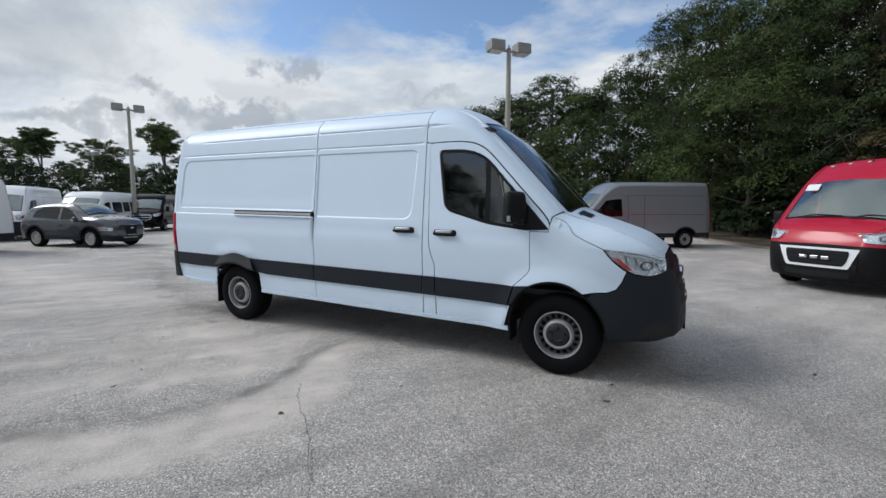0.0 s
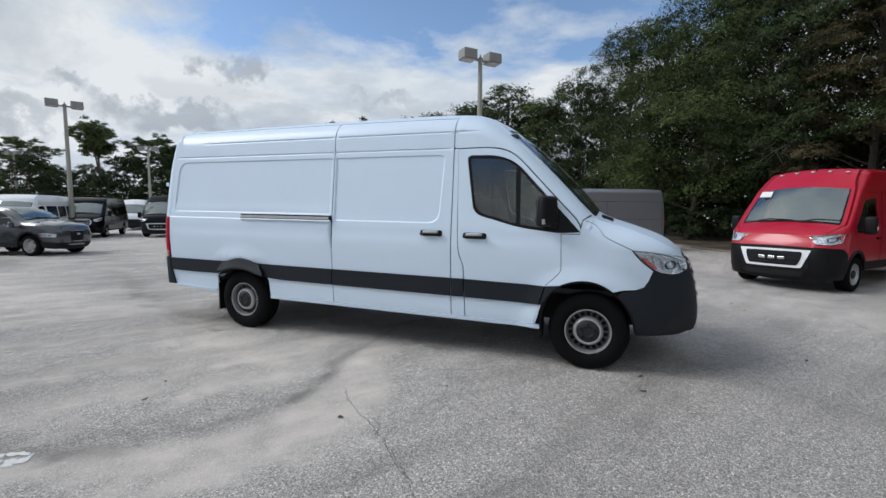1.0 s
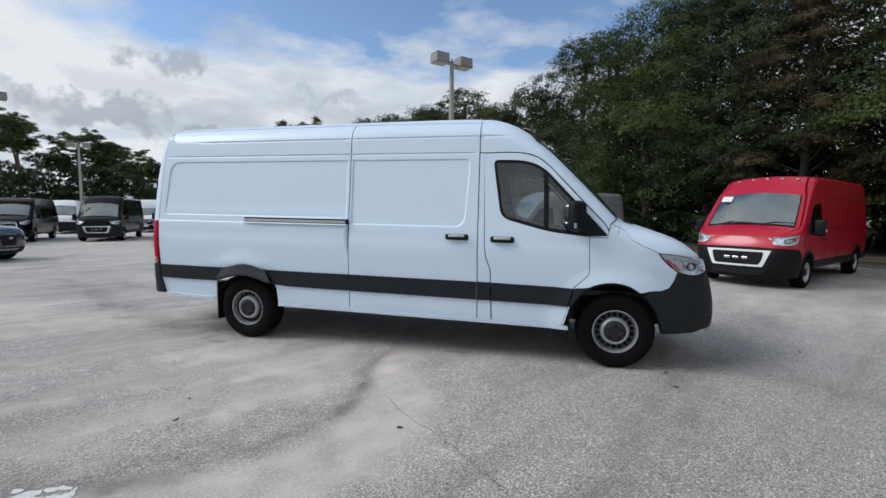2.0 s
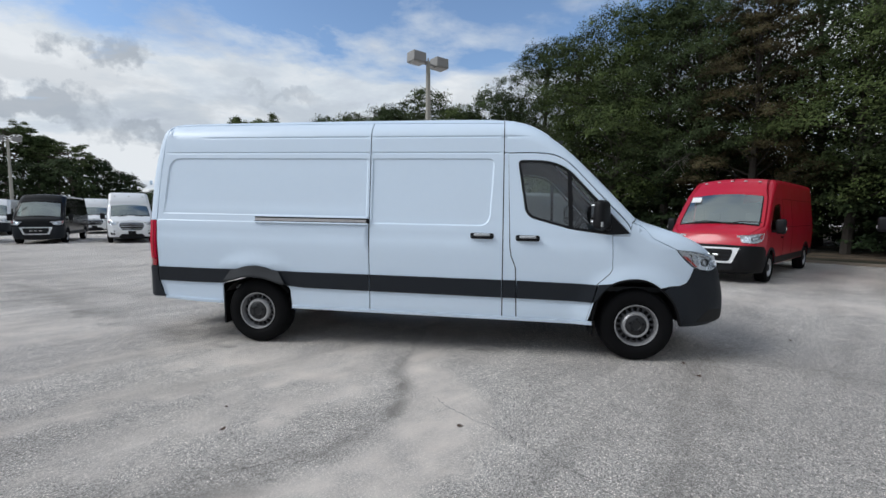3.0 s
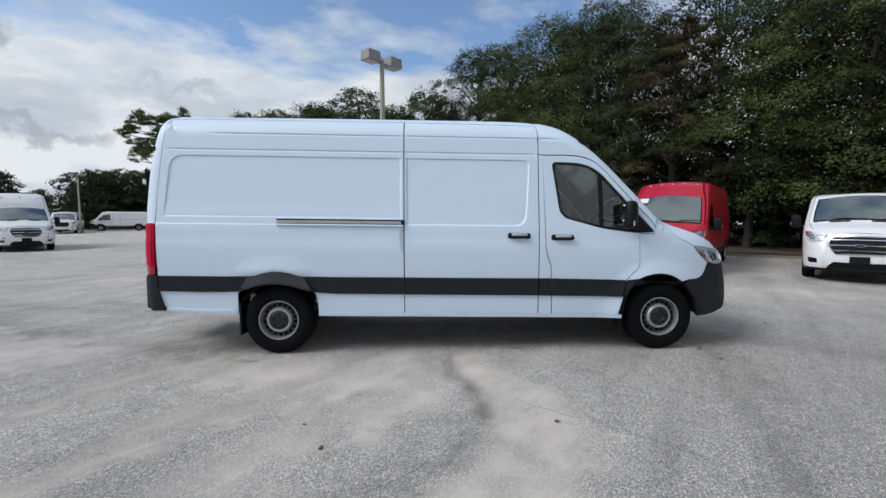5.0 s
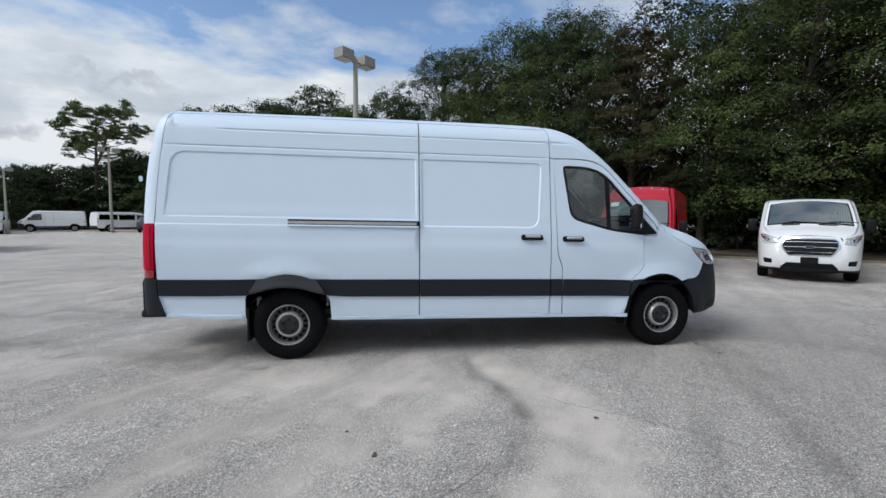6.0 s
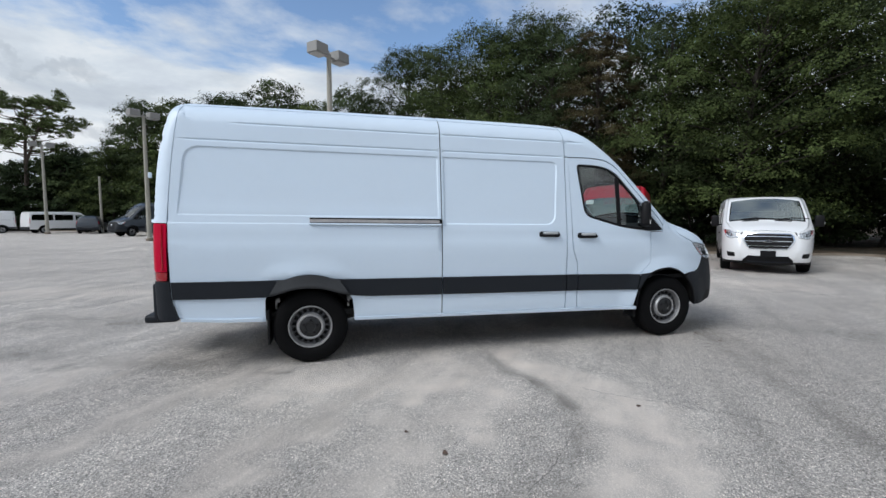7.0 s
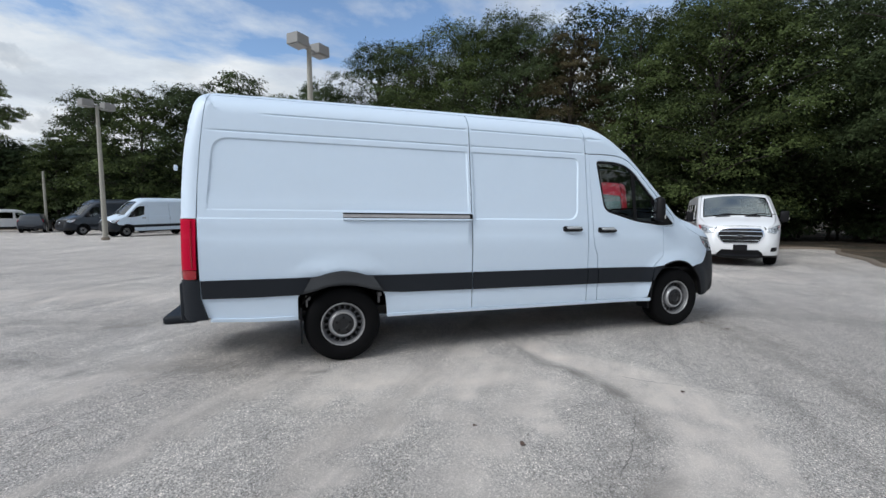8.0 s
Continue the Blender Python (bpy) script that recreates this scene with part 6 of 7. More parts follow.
    streak([(5.5, 5.2), (7.5, 4.0), (10.0, 2.8)], 1.3, 0.55, sand, w=0.5)
    streak([(9.0, 9.6), (11.5, 7.0), (15.0, 4.6)], 1.2, 0.5, sand, w=0.5)
    # darker silt in the run itself, a damp patch where it ends
    streak(flow[:4], 0.085, 0.42, dirt, w=0.12)
    streak(flow[2:6], 0.12, 0.85, dirt, w=0.14)
    streak(flow[5:], 0.12, 0.45, dirt, w=0.2)
    streak([(1.50, -2.66), (1.25, -2.80), (0.95, -2.86)], 0.17, 0.95, dirt, w=0.12)
    streak([(0.95, -2.86), (0.5, -3.1), (0.0, -3.4)], 0.26, 0.75, dirt, w=0.2)
    streak([(0.55, -0.9), (-0.1, -1.5), (-0.6, -2.2)], 0.16, 0.20, dirt, w=0.3)
    streak([(-0.9, -0.7), (-1.5, -1.5), (-2.1, -2.4)], 0.22, 0.24, dirt, w=0.3)
    streak([(-0.35, -0.9), (-0.9, -1.7), (-1.3, -2.6)], 0.2, 0.18, dirt, w=0.3)
    streak([(4.95, 0.2), (4.6, -0.7), (4.2, -1.6), (3.7, -2.6)], 0.2, 0.35, dirt)
    streak([(5.3, 0.5), (4.95, -0.5), (4.6, -1.4)], 0.2, 0.32, dirt)
    streak([(-4.8, 3.8), (-3.6, 2.9), (-2.4, 2.4)], 0.35, 0.45, dirt, w=0.3)
    streak([(-7.5, 3.2), (-4.5, 1.6), (-2.2, 0.6), (-0.8, 0.1)], 0.35, 0.5, dirt, w=0.3)
    streak([(-9, 4.6), (-6, 3.1), (-3.2, 2.3)], 0.3, 0.4, dirt, w=0.3)
    streak([(5.2, 0.66), (5.75, 0.22), (6.5, -0.33), (8.0, -1.5)], 0.55, 0.35, dirt, w=0.3)
    # drips, oil spots
    for x, y, rr in ((2.69, 0.10, 0.10), (-0.45, -0.22, 0.10), (-0.30, -0.24, 0.08), (-0.5, -1.2, 0.05)):
        streak([(x - rr, y), (x + rr, y - 0.01)], rr * 0.6, 0.75, dirt, w=0.03)
    # bare coarse aggregate, with less sand in it
    rise = lambda v, lo, hi: np.clip((v - lo) / (hi - lo), 0, 1)
    coarse = np.maximum(rise(G[:, 0] + wob * 0.7, 2.7, 4.3) * rise(9.0 - G[:, 0], 0, 3), rise(-G[:, 1] + wob * 0.5 + 0.12 * (G[:, 0] - 1.5), 1.9, 2.9)) * rise(3.2 - G[:, 1] + wob * 0.6, 0, 2.5)
    coarse *= 1 - 0.75 * np.clip(sand, 0, 1)
    w = len(Y)
    F = [(i * w + j, (i + 1) * w + j, (i + 1) * w + j + 1, i * w + j + 1) for i in range(len(X) - 1) for j in range(w - 1)]
    ob = mesh_object("ground", [(x, y, 0.0) for x, y in G], F, ASPHALT)
    for nm, data in (("sand", sand), ("dirt", dirt), ("coarse", coarse)):
        at = ob.data.attributes.new(nm, "FLOAT", "POINT")
        at.data.foreach_set("value", np.clip(data, 0, 1).astype(np.float32))
    return tagged(ob, "weathered grey asphalt lot with sandy stains and cracks", "asphalt", kind="structure")


build_ground()

def build_crack(pts, width, seed):
    rng = np.random.default_rng(seed)
    L = smooth_line(pts, 12)
    L = L + np.cumsum(rng.normal(size=L.shape) * 0.006, axis=0) * 0.5 + rng.normal(size=L.shape) * 0.006
    d = np.gradient(L, axis=0)
    side = np.stack([-d[:, 1], d[:, 0]], 1) / np.linalg.norm(d, axis=1)[:, None]
    w = width * rng.uniform(0.25, 1.2, size=(len(L), 1))
    w[0] = w[-1] = 0.0005
    V = [(*p, 0.003) for p in L + side * w] + [(*p, 0.003) for p in L - side * w]
    n = len(L)
    F = [(k, n + k, n + k + 1, k + 1) for k in range(n - 1)]
    tagged(mesh_object("crack", V, F, CRACK, smooth=False), "thin dark crack in the weathered asphalt", "crack", kind="structure")


for i, (pts, wd) in enumerate((([(1.92, -1.95), (1.72, -2.14), (1.55, -2.32), (1.30, -2.52)], 0.003), ([(2.78, -1.60), (2.95, -1.72), (3.02, -1.92)], 0.0025), ([(3.21, -1.13), (3.12, -1.5), (3.10, -1.9), (3.5, -2.3)], 0.002), ([(2.35, -1.25), (2.62, -1.52), (2.98, -1.81), (3.20, -2.01), (3.45, -2.27), (3.75, -2.6)], 0.003), ([(-2.9, -1.6), (-2.29, -0.97), (-1.89, -0.54), (-1.53, -0.13), (-1.14, 0.27), (-0.6, 0.9)], 0.004),
                               ([(5.19, 0.67), (5.74, 0.23), (6.13, -0.06), (6.49, -0.33), (7.5, -1.0)], 0.0035))):
    build_crack(pts, wd, 70 + i)

rm = np.random.default_rng(4)
V, F = [], []
for k in range(46):
    u, v = rm.uniform(-0.24, 0.24), rm.normal() * 0.045
    c = np.array([0.93 + 0.92 * u - 0.38 * v, -2.99 + 0.38 * u + 0.92 * v])
    s = rm.uniform(0.010, 0.034) * (1.2 - abs(u) * 2.4)
    n0, m = len(V), 9
    for t in np.linspace(0, 2 * math.pi, m, endpoint=False):
        q = s * rm.uniform(0.55, 1.3)
        V.append((c[0] + 1.5 * q * math.cos(t), c[1] + 0.9 * q * math.sin(t), 0.003 + 0.00004 * k))
    F.append(tuple(range(n0, n0 + m)))
tagged(mesh_object("paint_mark", V, F, MARK, smooth=False), "flaking patch of worn white paint on the asphalt", "paint mark", kind="structure")

KERB = smooth_line([(-120, 56), (-60, 55), (-36, 53), (-14, 46.5), (-2, 36), (4.2, 27), (7.2, 19.5), (9.2, 15.0), (12.8, 11.6), (16.2, 9.0), (19.2, 7.8), (19.6, 6.9), (17.9, 5.8), (16.2, 4.1), (14.6, 2.8), (13.9, 0.5), (14.0, -6), (14.2, -20), (8, -27), (-10, -27.5), (-40, -27), (-120, -30)], 8)


def build_kerb():
    d = np.gradient(KERB, axis=0)
    d /= np.linalg.norm(d, axis=1)[:, None]
    out = np.stack([-d[:, 1], d[:, 0]], 1)
    prof = [(0.0, 0.0), (0.02, 0.06), (0.05, 0.085), (0.15, 0.09), (0.155, 0.0)]
    V, F = [], []
    for p, o in zip(KERB, out):
        V += [(p[0] + o[0] * a, p[1] + o[1] * a, z) for a, z in prof]
    n = len(prof)
    for i in range(len(KERB) - 1):
        F += [(i * n + k, (i + 1) * n + k, (i + 1) * n + k + 1, i * n + k + 1) for k in range(n - 1)]
    tagged(mesh_object("kerb", V, F, CONCRETE, smooth=False), "low worn concrete kerb at the lot edge", "kerb", kind="structure")
    V, F = [], []
    dist = (0.153, 1.0, 3.0, 8.0, 20.0, 60.0)
    for p, o in zip(KERB, out):
        for a in dist:
            # the corner by the trees is tight, so the far rows fan out from one centre
            q = np.array([p[0] + o[0] * a, p[1] + o[1] * a])
            V.append((q[0], q[1], 0.078 + 0.05 * noise.noise(Vector((q[0] * 0.4, q[1] * 0.4, 0))) * min(1, a / 3)))
    n = len(dist)
    for i in range(len(KERB) - 1):
        F += [(i * n + k, (i + 1) * n + k, (i + 1) * n + k + 1, i * n + k + 1) for k in range(n - 1)]
    tagged(mesh_object("verge", V, F, VERGE), "leaf-littered soil verge under the trees", "soil", kind="structure")


build_kerb()


def build_lamp():
    lp = thing("street_lamp", "concrete lot lamp post with two box-shaped lamp heads", "street lamp", "lot lamps")
    H = 7.06
    part("pole", tube_bm([(0, 0, 0), (0, 0, 2.5), (0, 0, 5), (0, 0, H)], [0.13, 0.115, 0.095, 0.076], 12), POLE_MAT, lp, smooth=True)
    part("collar", lathe_bm([(0.2, 0.0), (0.2, 0.12), (0.15, 0.16)], 16, "z"), CONCRETE, lp)
    part("bracket", tube_bm([(-0.45, 0, H - 0.06), (0.45, 0, H - 0.06)], [0.045, 0.045], 8), LAMP_BOX, lp)
    part("finial", lathe_bm([(0.085, H - 0.02), (0.085, H + 0.03), (0.03, H + 0.06), (0.025, H + 0.15), (0.001, H + 0.16)], 12, "z"), LAMP_BOX, lp)
    for s in (-1, 1):
        hd = new("lamp_head")
        hd.parent = lp
        part("housing", box_bm(0.54, 0.47, 0.34, (s * 0.51, 0, H + 0.06), 0.018, 2, 0.97), LAMP_BOX, hd)
        part("lens", box_bm(0.46, 0.39, 0.03, (s * 0.51, 0, H - 0.125), 0.008), LAMP_GLASS, hd)
    return lp


lamp0 = build_lamp()
lamp0.matrix_world = pose(0.05, 11.15, 0, 0, 0, 47)
for x, y, a, k in ((-23.6, 11.1, 62, 1.04), (-36.0, 24.5, 58, 1.04), (-11.6, 26.7, 47, 1.12), (-25.8, 42.3, 30, 1.14), (-32.0, 38.3, 30, 0.80), (-52, 22, 10, 1.04), (-8.6, -24, 30, 1.04)):
    c = copy_thing(lamp0, pose(x, y, 0, 0, 0, a))
    c.scale = (k, k, k)
pole = thing("utility_pole", "bare concrete utility pole before the trees", "pole", at=(-21.9, 43.3, 0))
part("shaft", tube_bm([(0, 0, 0), (0, 0, 4), (0, 0, 5.4)], [0.11, 0.10, 0.08], 10), POLE_MAT, pole, smooth=True)

# ---- trees ----
def leaf_quads(centres, facing, size, rng, stretch=1.5, loose=0.36):
    """Many small pointed leaves, turned roughly the way their bough faces."""
    n = len(centres)
    nrm = rng.normal(size=(n, 3)) * loose + facing
    nrm /= np.linalg.norm(nrm, axis=1)[:, None]
    a = np.cross(nrm, rng.normal(size=(n, 3)))
    a /= np.maximum(np.linalg.norm(a, axis=1), 1e-6)[:, None]
    b = np.cross(nrm, a) * 0.7
    s = size * rng.uniform(0.6, 1.35, size=(n, 1))
    foot = centres - a * s * stretch * 0.75
    V = np.stack([foot - b * s * 1.25, foot + b * s * 1.25, centres + a * s * stretch * 1.15], 1).reshape(-1, 3)
    F = np.arange(n * 3).reshape(-1, 3)
    return V, F


def unit(d):
    return d / np.maximum(np.linalg.norm(d, axis=-1, keepdims=True), 1e-9)


def spray_leaves(centre, r, out, n, sprays, rng, flat=0.55):
    """Leaves of one bough: many small drooping sprays over its upper and outer side."""
    d = rng.normal(size=(sprays, 3))
    d[:, 2] = np.abs(d[:, 2]) * 0.9 - 0.2
    d = unit(unit(d) + out * 0.45)
    hub = centre + d * r * np.array([1.12, 1.12, flat]) * rng.uniform(0.55, 1.06, size=(sprays, 1))
    own = rng.integers(0, sprays, n)
    sr = r * rng.uniform(0.16, 0.34, size=sprays)[own][:, None]
    o = rng.normal(size=(n, 3)) * np.array([0.62, 0.62, 0.26]) * sr
    o += d[own] * np.abs(rng.normal(size=(n, 1))) * sr * 0.45
    o[:, 2] -= 0.28 * (o[:, 0] ** 2 + o[:, 1] ** 2) / sr[:, 0]
    return hub[own] + o, unit(d[own] * 0.8 + np.array([0, 0, 0.55]))


def quick_mesh(name, V, F, material, parent):
    me = bpy.data.meshes.new(name)
    me.vertices.add(len(V))
    me.vertices.foreach_set("co", np.asarray(V, np.float32).ravel())
    me.loops.add(len(F) * 3)
    me.loops.foreach_set("vertex_index", np.asarray(F, np.int32).ravel())
    me.polygons.add(len(F))
    me.polygons.foreach_set("loop_start", np.arange(len(F), dtype=np.int32) * 3)
    me.update(calc_edges=True)
    me.materials.append(material)
    ob = new(name, me)
    ob.parent = parent
    return ob


def build_broadleaf(seed, height, spread, leaf_mat, label, boughs=30, per=1400, low=0.2, size=0.05, name="tree"):
    """A trunk with limbs, each ending in a bough of leafy sprays; gaps stay open between the boughs."""
    rng = np.random.default_rng(seed)
    tree = thing(name, label, "tree", "trees round the lot")
    lean = rng.normal(size=2) * 0.35
    H = height
    ax = lambda f: np.array([lean[0] * f * 1.3, lean[1] * f * 1.3, H * f])
    bm = tube_bm([ax(-0.01), ax(0.2), ax(0.45) + [0.1, -0.08, 0], ax(0.7), ax(0.93)], [H * 0.018, H * 0.014, H * 0.010, H * 0.007, H * 0.003], 9)
    C, N = [], []
    turn = rng.uniform(0, 6.28)
    for k in range(boughs):
        f = low + (0.98 - low) * ((k + rng.uniform(0.1, 0.9)) / boughs) ** 0.85
        prof = math.sin(min(1, max(0, (f - low) / (1 - low))) * 2.45 + 0.60) ** 0.7
        ang = turn + k * 2.39996 + rng.normal() * 0.35
        r = spread * rng.uniform(0.24, 0.42) * (1.1 - 0.25 * f)
        rad = max(0.0, spread * prof * rng.uniform(0.55, 1.08) - r * 0.6)
        out = np.array([math.cos(ang), math.sin(ang), 0.0])
        tip = ax(f) + out * rad
        base = ax(max(0.10, f * 0.88 - 0.04))
        mid = base * 0.45 + tip * 0.55 + np.array([0, 0, 0.10 * rad]) + rng.normal(size=3) * 0.12
        tube_bm([base, mid, tip, tip + out * r * 0.5 + [0, 0, 0.1]], [H * 0.0042, H * 0.0026, H * 0.0013, 0.006], 5, bm)
        c, nn = spray_leaves(tip, r, out, int(per * (r / spread / 0.33) ** 1.7), 26, rng)
        C.append(c)
        N.append(nn)
    part("trunk", bm, BARK, tree, smooth=True)
    C, N = np.concatenate(C), np.concatenate(N)
    keep = C[:, 2] > 0.12
    V, F = leaf_quads(C[keep], N[keep], size, rng)
    quick_mesh("crown", V, F, leaf_mat, tree)
    return tree


def build_pine(seed, height, label, wide=0.25, fl=0.60):
    """A tall pine: a forked bare trunk, crooked limbs and round tufts of needles in an open, spreading crown."""
    rng = np.random.default_rng(seed)
    tree = thing("pine_tree", label, "tree", "trees round the lot")
    H = height
    lean = rng.normal(size=2) * 0.6
    ax = lambda f: np.array([lean[0] * f * f, lean[1] * f * f, H * f])
    bm = tube_bm([ax(f) for f in (0, 0.25, 0.5, 0.75, 0.95)], [H * 0.017, H * 0.014, H * 0.011, H * 0.007, H * 0.002], 9)
    a0 = rng.uniform(0, 6.28)
    fork = lambda f: ax(f) + np.array([math.cos(a0), math.sin(a0), 0]) * H * 0.42 * max(0, f - 0.48)
    tube_bm([fork(f) for f in (0.48, 0.6, 0.75, 0.86)], [H * 0.009, H * 0.008, H * 0.006, H * 0.002], 7, bm)
    C, N = [], []
    for k in range(44):
        stem = fork if k % 3 == 0 else ax
        f = fl + (0.98 - fl) * ((k + rng.uniform()) / 44) ** 0.9
        u = (f - fl) / (0.98 - fl)
        rad = H * wide * (0.72 + 0.56 * u if u < 0.5 else math.sqrt(max(0.12, 1 - ((u - 0.5) / 0.60) ** 2))) * rng.uniform(0.45, 1.08)
        ang = k * 2.39996 + rng.normal() * 0.4
        out = np.array([math.cos(ang), math.sin(ang), 0.0])
        base = stem(f - 0.06)
        tip = stem(f) + out * rad + np.array([0, 0, rng.normal() * 0.25])
        mid = base * 0.5 + tip * 0.5 + np.array([0, 0, -0.06 * rad]) + rng.normal(size=3) * 0.15
        tube_bm([base, mid, tip], [H * 0.005, H * 0.003, 0.015], 5, bm)
        for q in range(rng.integers(5, 10)):
            g = rng.uniform(0, 0.55) if q else 0.0
            hub = tip * (1 - g) + mid * g + rng.normal(size=3) * np.array([0.5, 0.5, 0.4]) * (1 if q else 0)
            r = H / 16 * rng.uniform(0.34, 0.74)
            n = int(270 * (r * 16 / H) ** 2) + 36
            d = unit(rng.normal(size=(n, 3)))
            d[:, 2] = np.where(d[:, 2] < -0.3, -d[:, 2] * 0.5, d[:, 2])
            C.append(hub + d * r * np.array([1, 1, 0.74]) * rng.uniform(0.25, 1.0, size=(n, 1)))
            N.append(unit(d + [0, 0, 0.4]))
    part("trunk", bm, PINE_BARK, tree, smooth=True)
    V, F = leaf_quads(np.concatenate(C), np.concatenate(N), 0.055, rng, stretch=2.3, loose=0.8)
    quick_mesh("crown", V, F, PINE_LEAF, tree)
    return tree


oaks = [build_broadleaf(11, 11.5, 4.3, OAK_LEAF, "tall dense dark green oak at the lot edge", 42, 1480, 0.20, 0.033),
        build_broadleaf(12, 12.5, 4.0, OAK_LEAF, "tall dense dark green oak with gaps in its crown", 42, 1400, 0.26, 0.033),
        build_broadleaf(13, 10.5, 4.6, BRIGHT_LEAF, "broad green tree with lighter leaves", 44, 1560, 0.13, 0.033),
        build_broadleaf(14, 11.8, 2.7, BROWN_LEAF, "slender tree with browning leaves among green ones", 44, 1700, 0.14, 0.030),
        build_broadleaf(15, 13.0, 4.6, SHADED_LEAF, "large dark tree in the second row of the wood", 40, 560, 0.12, 0.056)]


def far_set(seed, per, size):
    return [build_broadleaf(seed, 11.5, 4.2, OAK_LEAF, "dense dark green tree on the far side of the lot", 34, per, 0.10, size),
            build_broadleaf(seed + 1, 12.5, 3.9, OAK_LEAF, "tall green tree in the far row", 34, per, 0.14, size),
            build_broadleaf(seed + 2, 10.5, 4.6, BRIGHT_LEAF, "broad green tree in the far row", 34, per, 0.08, size),
            build_broadleaf(seed + 3, 11.8, 3.6, SHADED_LEAF, "dark slender tree in the far row", 32, per, 0.12, size),
            build_broadleaf(seed + 4, 13.0, 4.8, SHADED_LEAF, "large dark tree behind the far row", 36, per, 0.06, size)]


far_oaks, farther_oaks = far_set(41, 620, 0.064), far_set(51, 240, 0.115)
hedge = [build_broadleaf(61 + i, 7.4 + 0.6 * i, 3.6, m, "low dense tree in the wood beyond the lot", 28, 220, 0.02, 0.10) for i, m in enumerate((OAK_LEAF, SHADED_LEAF, SHADED_LEAF))]
bushes = [build_broadleaf(21, 3.4, 2.1, SHADED_LEAF, "dark green shrub under the trees", 16, 340, 0.06, 0.055, "shrub"),
          build_broadleaf(22, 4.4, 2.3, SHADED_LEAF, "tall leafy shrub under the trees", 18, 340, 0.06, 0.055, "shrub")]
pines = [build_pine(31, 16.0, "tall pine with a bare trunk and tufted crown", 0.15, 0.70), build_pine(32, 18.0, "tall spreading pine above the far trees", 0.31, 0.58)]

def plant(kinds, k, x, y, s, a):
    src = kinds[k]
    m = pose(x, y, 0.08, 0, 0, a)
    c = copy_thing(src, m)
    c.scale = (s, s, s * (0.94 + 0.12 * ((k * 7 + int(a)) % 10) / 10))
    return c


rngp = random.Random(5)
# kerb-side row from the corner round to the far side: place, kind, size
ROW1 = [(23.5, 6.5, 0, 1.0), (23.8, 11.8, 4, 0.98), (18.6, 12.4, 2, 1.05), (16.6, 14.8, 0, 0.95), (13.9, 16.0, 3, 0.94), (12.9, 18.4, 1, 0.98), (11.2, 19.6, 1, 1.02), (8.8, 23.2, 2, 1.27),
        (8.2, 27.6, 0, 1.14), (6.2, 32.0, 1, 1.06), (2.4, 36.0, 0, 1.08), (-1.6, 39.6, 2, 1.25), (-5.6, 42.5, 1, 1.15), (-10.4, 46, 0, 1.25), (-15.4, 47.5, 2, 1.3), (-20.6, 52.0, 1, 1.12), (-26, 54.0, 2, 0.9),
        (-31.5, 56.0, 0, 0.8)]
ROW2 = [(22.8, 13.0, 4, 1.1), (25.6, 8.4, 4, 1.12), (27.5, 10.0, 4, 1.1), (25.0, 14.5, 4, 1.1), (21.8, 17.2, 4, 1.12), (18.6, 19.8, 4, 1.1), (15.4, 23.0, 4, 1.05), (12.4, 27.6, 4, 1.0), (9.6, 33.5, 4, 0.95), (4.5, 40.5, 4, 0.95), (-3, 46, 4, 1.0), (-12, 51, 4, 1.15), (-22, 57, 4, 1.0), (-33, 61, 4, 0.75), (-44, 60, 4, 0.55)]
# The first two trees stand out of view, added to shade the right corner.
BEHIND = [(20.8, 3.6, 1, 1.05), (24.5, 2.0, 4, 1.0), (7, -36, 2, 0.42), (0, -36, 0, 0.45), (-7, -35, 1, 0.6), (-12, -31.5, 0, 1.1), (-18, -33, 1, 1.1), (-25, -31.5, 2, 1.1), (-32, -34, 1, 1.1), (-40, -33, 4, 1.1), (19, -15, 0, 1.0), (19, -6, 2, 1.0), (14, -35, 1, 0.42)]
# the low wood along the far left, set out on an arc
HEDGE = []
for i in range(19):
    th = radians(34 + i * 2.7)
    for R, sc in ((62 + 3 * math.sin(i * 1.7) + max(0, 6 - i) * 1.6, 0.86), (71 + max(0, 6 - i) * 1.2, 1.0)):
        HEDGE.append((3 - R * math.sin(th), -4.5 + R * math.cos(th), i % 3, sc * (0.80 + 0.20 * math.exp(-((math.degrees(th) - 51) / 6) ** 2) - 0.24 * math.exp(-((math.degrees(th) - 40) / 6) ** 2) + 0.2 * ((i * 5) % 7) / 7)))
for i in range(12):
    th = radians(10 + i * 2.5)
    drop = 0.31 * min(1, max(0, (math.degrees(th) - 29) / 6))
    HEDGE.append((3 - 70 * math.sin(th), -4.5 + 70 * math.cos(th), 1, 1.2 - drop))
    HEDGE.append((3 - 77 * math.sin(th + 0.02), -4.5 + 77 * math.cos(th + 0.02), 0, 1.3 - drop))
for x, y, k, s in HEDGE:
    plant(hedge, k, x, y, s, rngp.uniform(0, 360))
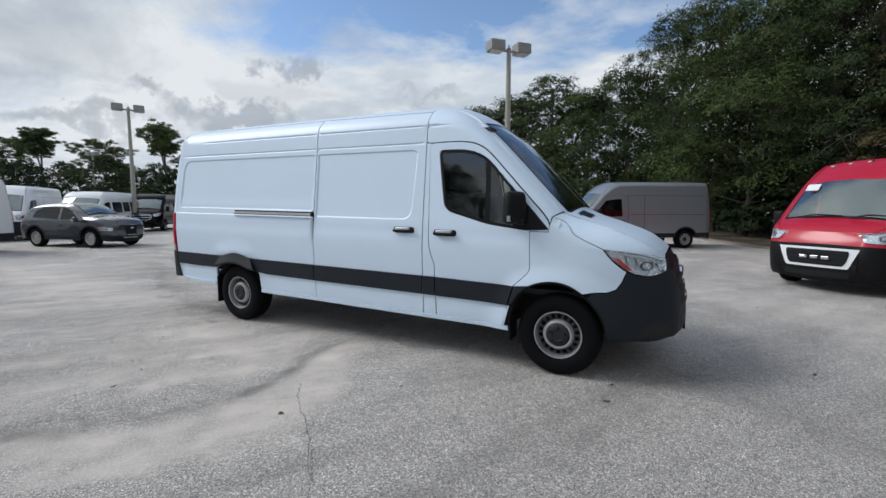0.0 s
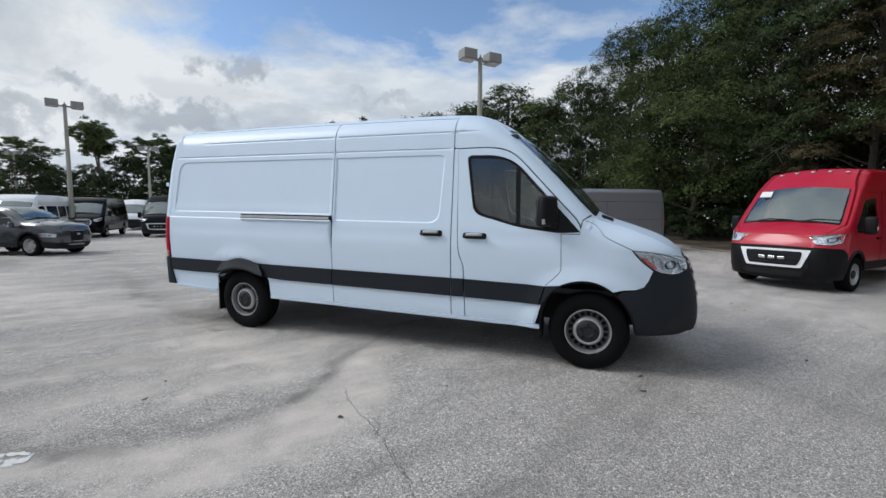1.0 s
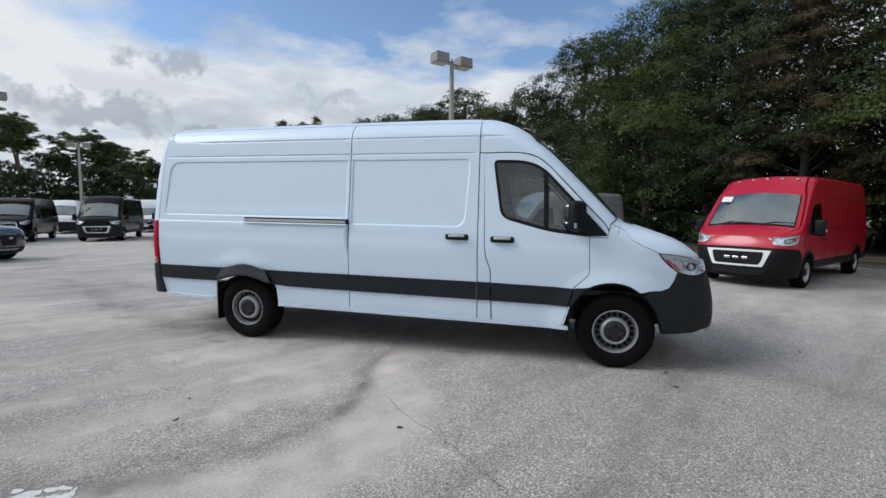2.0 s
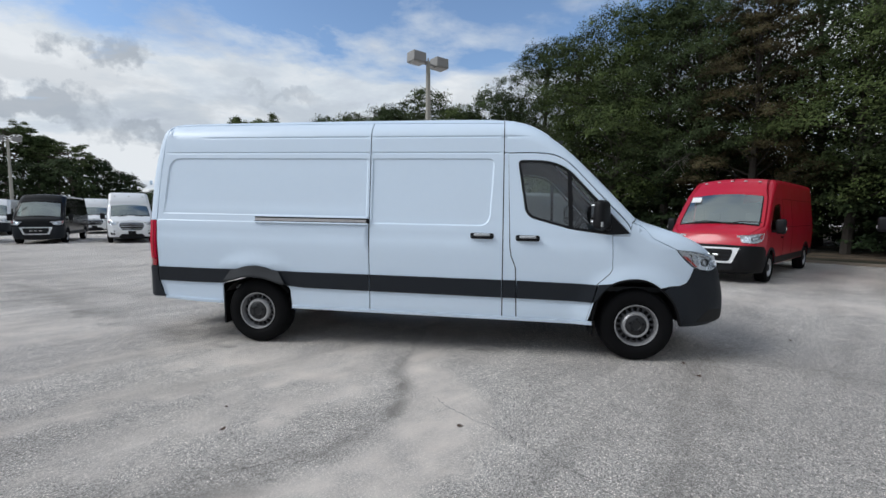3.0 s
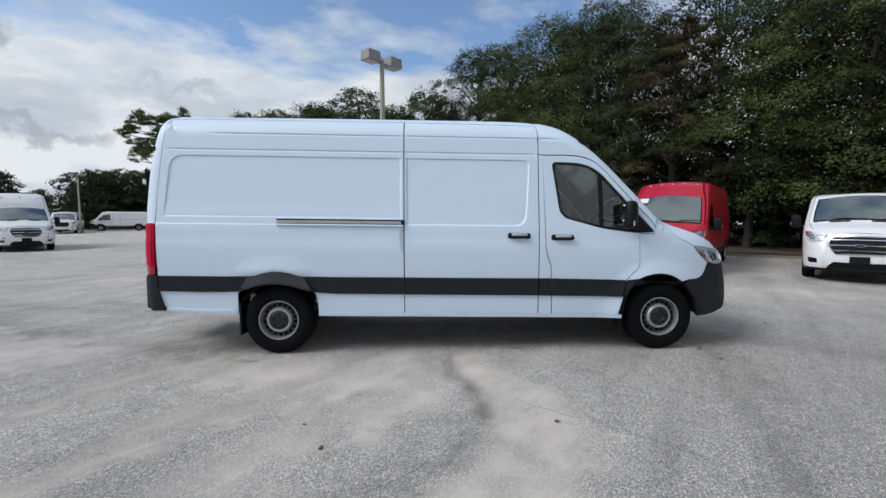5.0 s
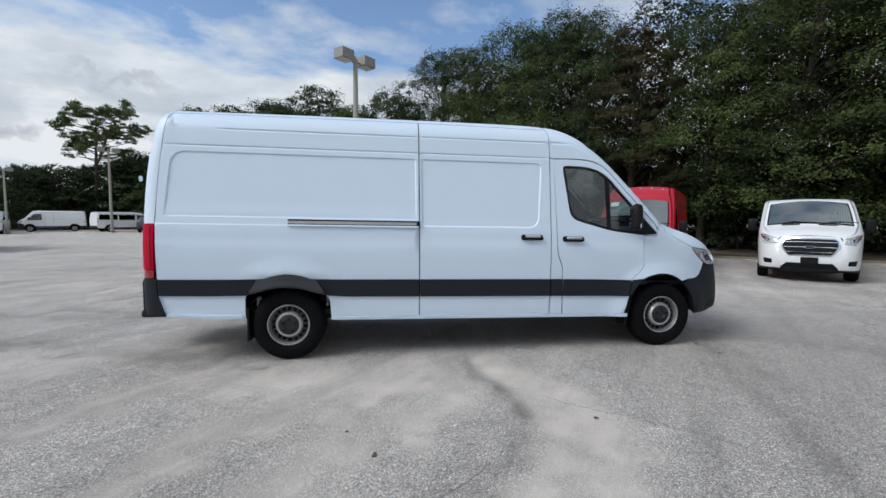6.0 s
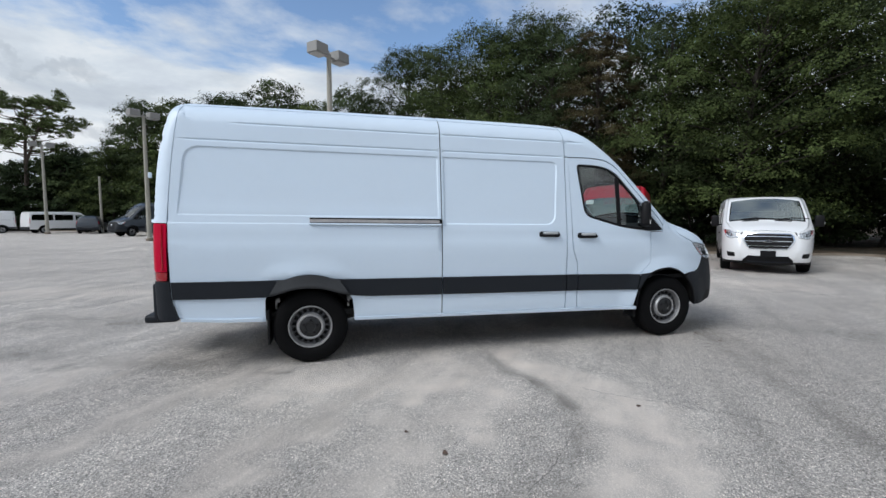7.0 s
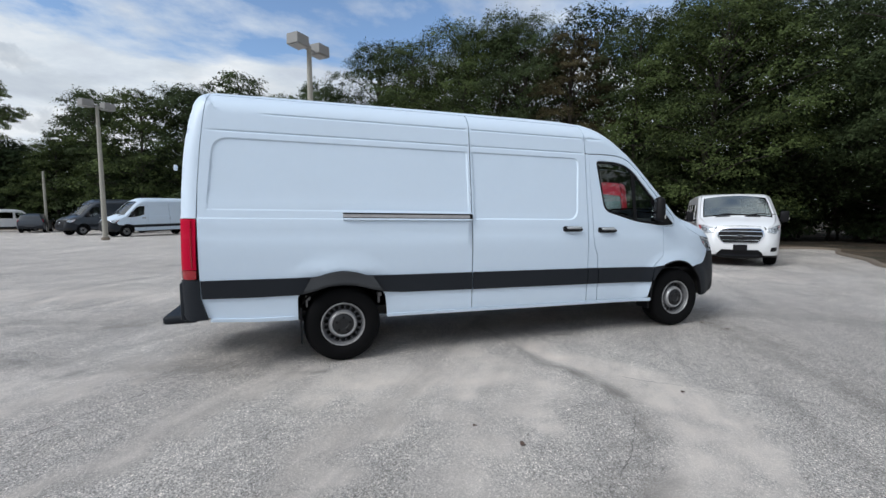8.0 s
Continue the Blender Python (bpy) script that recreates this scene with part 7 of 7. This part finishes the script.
# a low belt closes the wood at the back
for i in range(13):
    th = radians(6 + i * 6.2)
    plant(hedge, i % 3, 3 + 35 * math.sin(th), -4 + 35 * math.cos(th), 0.95, 40 * i)
for x, y, k, s in ROW1 + ROW2 + BEHIND:
    ring = math.hypot(x - 2, y + 4.5)
    plant(oaks if ring < 37 and y > -10 else farther_oaks if -25 < y < -10 or ring > 66 else far_oaks, k, x + rngp.uniform(-0.4, 0.4), y + rngp.uniform(-0.4, 0.4), s * rngp.uniform(0.95, 1.06), rngp.uniform(0, 360))
SHRUBS = [(24.4, 13.6), (26.6, 12.6), (22.2, 15.6), (28.2, 10.8), (29.2, 6.4), (20.2, 17.6), (23.4, 12.4), (25.2, 10.4), (21.6, 12.2), (17.4, 18.6), (30.2, 9.0), (26.4, 10.6), (28.2, 8.2), (26.0, 7.8), (19.6, 12.8), (17.0, 15.2), (14.6, 16.8), (12.6, 18.6), (11.8, 20.6), (11.0, 22.4), (9.8, 25.2), (8.4, 29.0), (4.6, 32.2), (1.0, 36.6), (-3.4, 40.0), (-8, 43.6), (-13, 46), (-18, 47.2), (-23, 51.6), (-28, 53.2), (-34, 54.6), (-40, 55.4), (-46, 56), (18.2, 14.2), (14.4, 18.4), (11.2, 24)]
for i, (x, y) in enumerate(SHRUBS):
    plant(bushes, i % 2, x, y, rngp.uniform(0.8, 1.15), rngp.uniform(0, 360))
PINES = [(-34.4, 54.6, 1, 0.89), (-50.8, 29.3, 0, 0.76), (-57.6, 25.9, 1, 0.56), (-64.8, 22.2, 0, 0.68), (-69.4, 19.9, 1, 0.62), (-51.5, 35.6, 1, 0.60), (-48.9, 37.0, 0, 0.67), (-46.8, 39.0, 1, 0.55)]
for x, y, k, s in PINES:
    plant(pines, k, x, y, s, rngp.uniform(0, 360))
for src in oaks + far_oaks + farther_oaks + hedge + bushes + pines:
    for o in (*src.children_recursive, src):
        bpy.data.objects.remove(o)

# bare grey branch hanging before the wood
rb = np.random.default_rng(8)
dead = thing("bare_branch", "leafless grey branch drooping from the wood's edge", "branch", at=(11.2, 17.4, 0))
bm = tube_bm([(1.8, 2.0, 4.9), (0.6, 0.6, 4.6), (-0.5, -0.4, 4.0)], [0.05, 0.035, 0.02], 6)
for k in range(26):
    s = np.array([1.2 - 0.065 * k, 1.2 - 0.062 * k, 4.75 - 0.028 * k])
    e = s + rb.normal(size=3) * np.array([0.5, 0.4, 0.35]) + np.array([-0.3, -0.3, -0.25])
    tube_bm([s, (s + e) / 2 + rb.normal(size=3) * 0.08, e], [0.014, 0.010, 0.005], 4, bm)
part("twigs", bm, DEAD_WOOD, dead)

# dry leaves on the asphalt
for i, (x, y, s) in enumerate([(4.80, -0.39, 1.0), (4.80, -0.03, 0.9), (0.95, -2.04, 0.8), (0.75, -1.71, 0.5), (2.63, -1.73, 0.7), (3.18, -0.9, 0.45), (6.52, 4.18, 1.0), (6.52, 5.84, 1.0), (6.57, 3.61, 0.9), (6.47, 1.08, 0.9), (9.35, 1.68, 1.0), (9.84, 1.66, 1.1),
                               (10.09, 2.51, 1.0), (9.35, 0.98, 1.0), (12.23, 1.94, 1.1), (13.0, 3.2, 1.2), (13.4, 3.6, 1.1), (12.6, 3.0, 1.0), (14.0, 4.3, 1.2), (13.1, 4.4, 1.2)]):
    bm = bmesh.new()
    L = 0.036 * s
    ring = [bm.verts.new((L * math.cos(t) * (1 + 0.2 * math.sin(3 * t + i)), 0.6 * L * math.sin(t) * (1 + 0.25 * math.cos(2 * t + i)), 0.006 + 0.005 * math.sin(2 * t + i))) for t in np.linspace(0, 2 * math.pi, 9, endpoint=False)]
    mid = bm.verts.new((0, 0, 0.004))
    for a, b in zip(ring, ring[1:] + ring[:1]):
        bm.faces.new((a, b, mid))
    lf = part("fallen_leaf", bm, DRY_LEAF, None)
    lf.matrix_world = pose(x, y, 0.0, 0, 0, 47 * i)
    tagged(lf, "small dry brown leaf lying on the asphalt", "leaf", "fallen leaves")
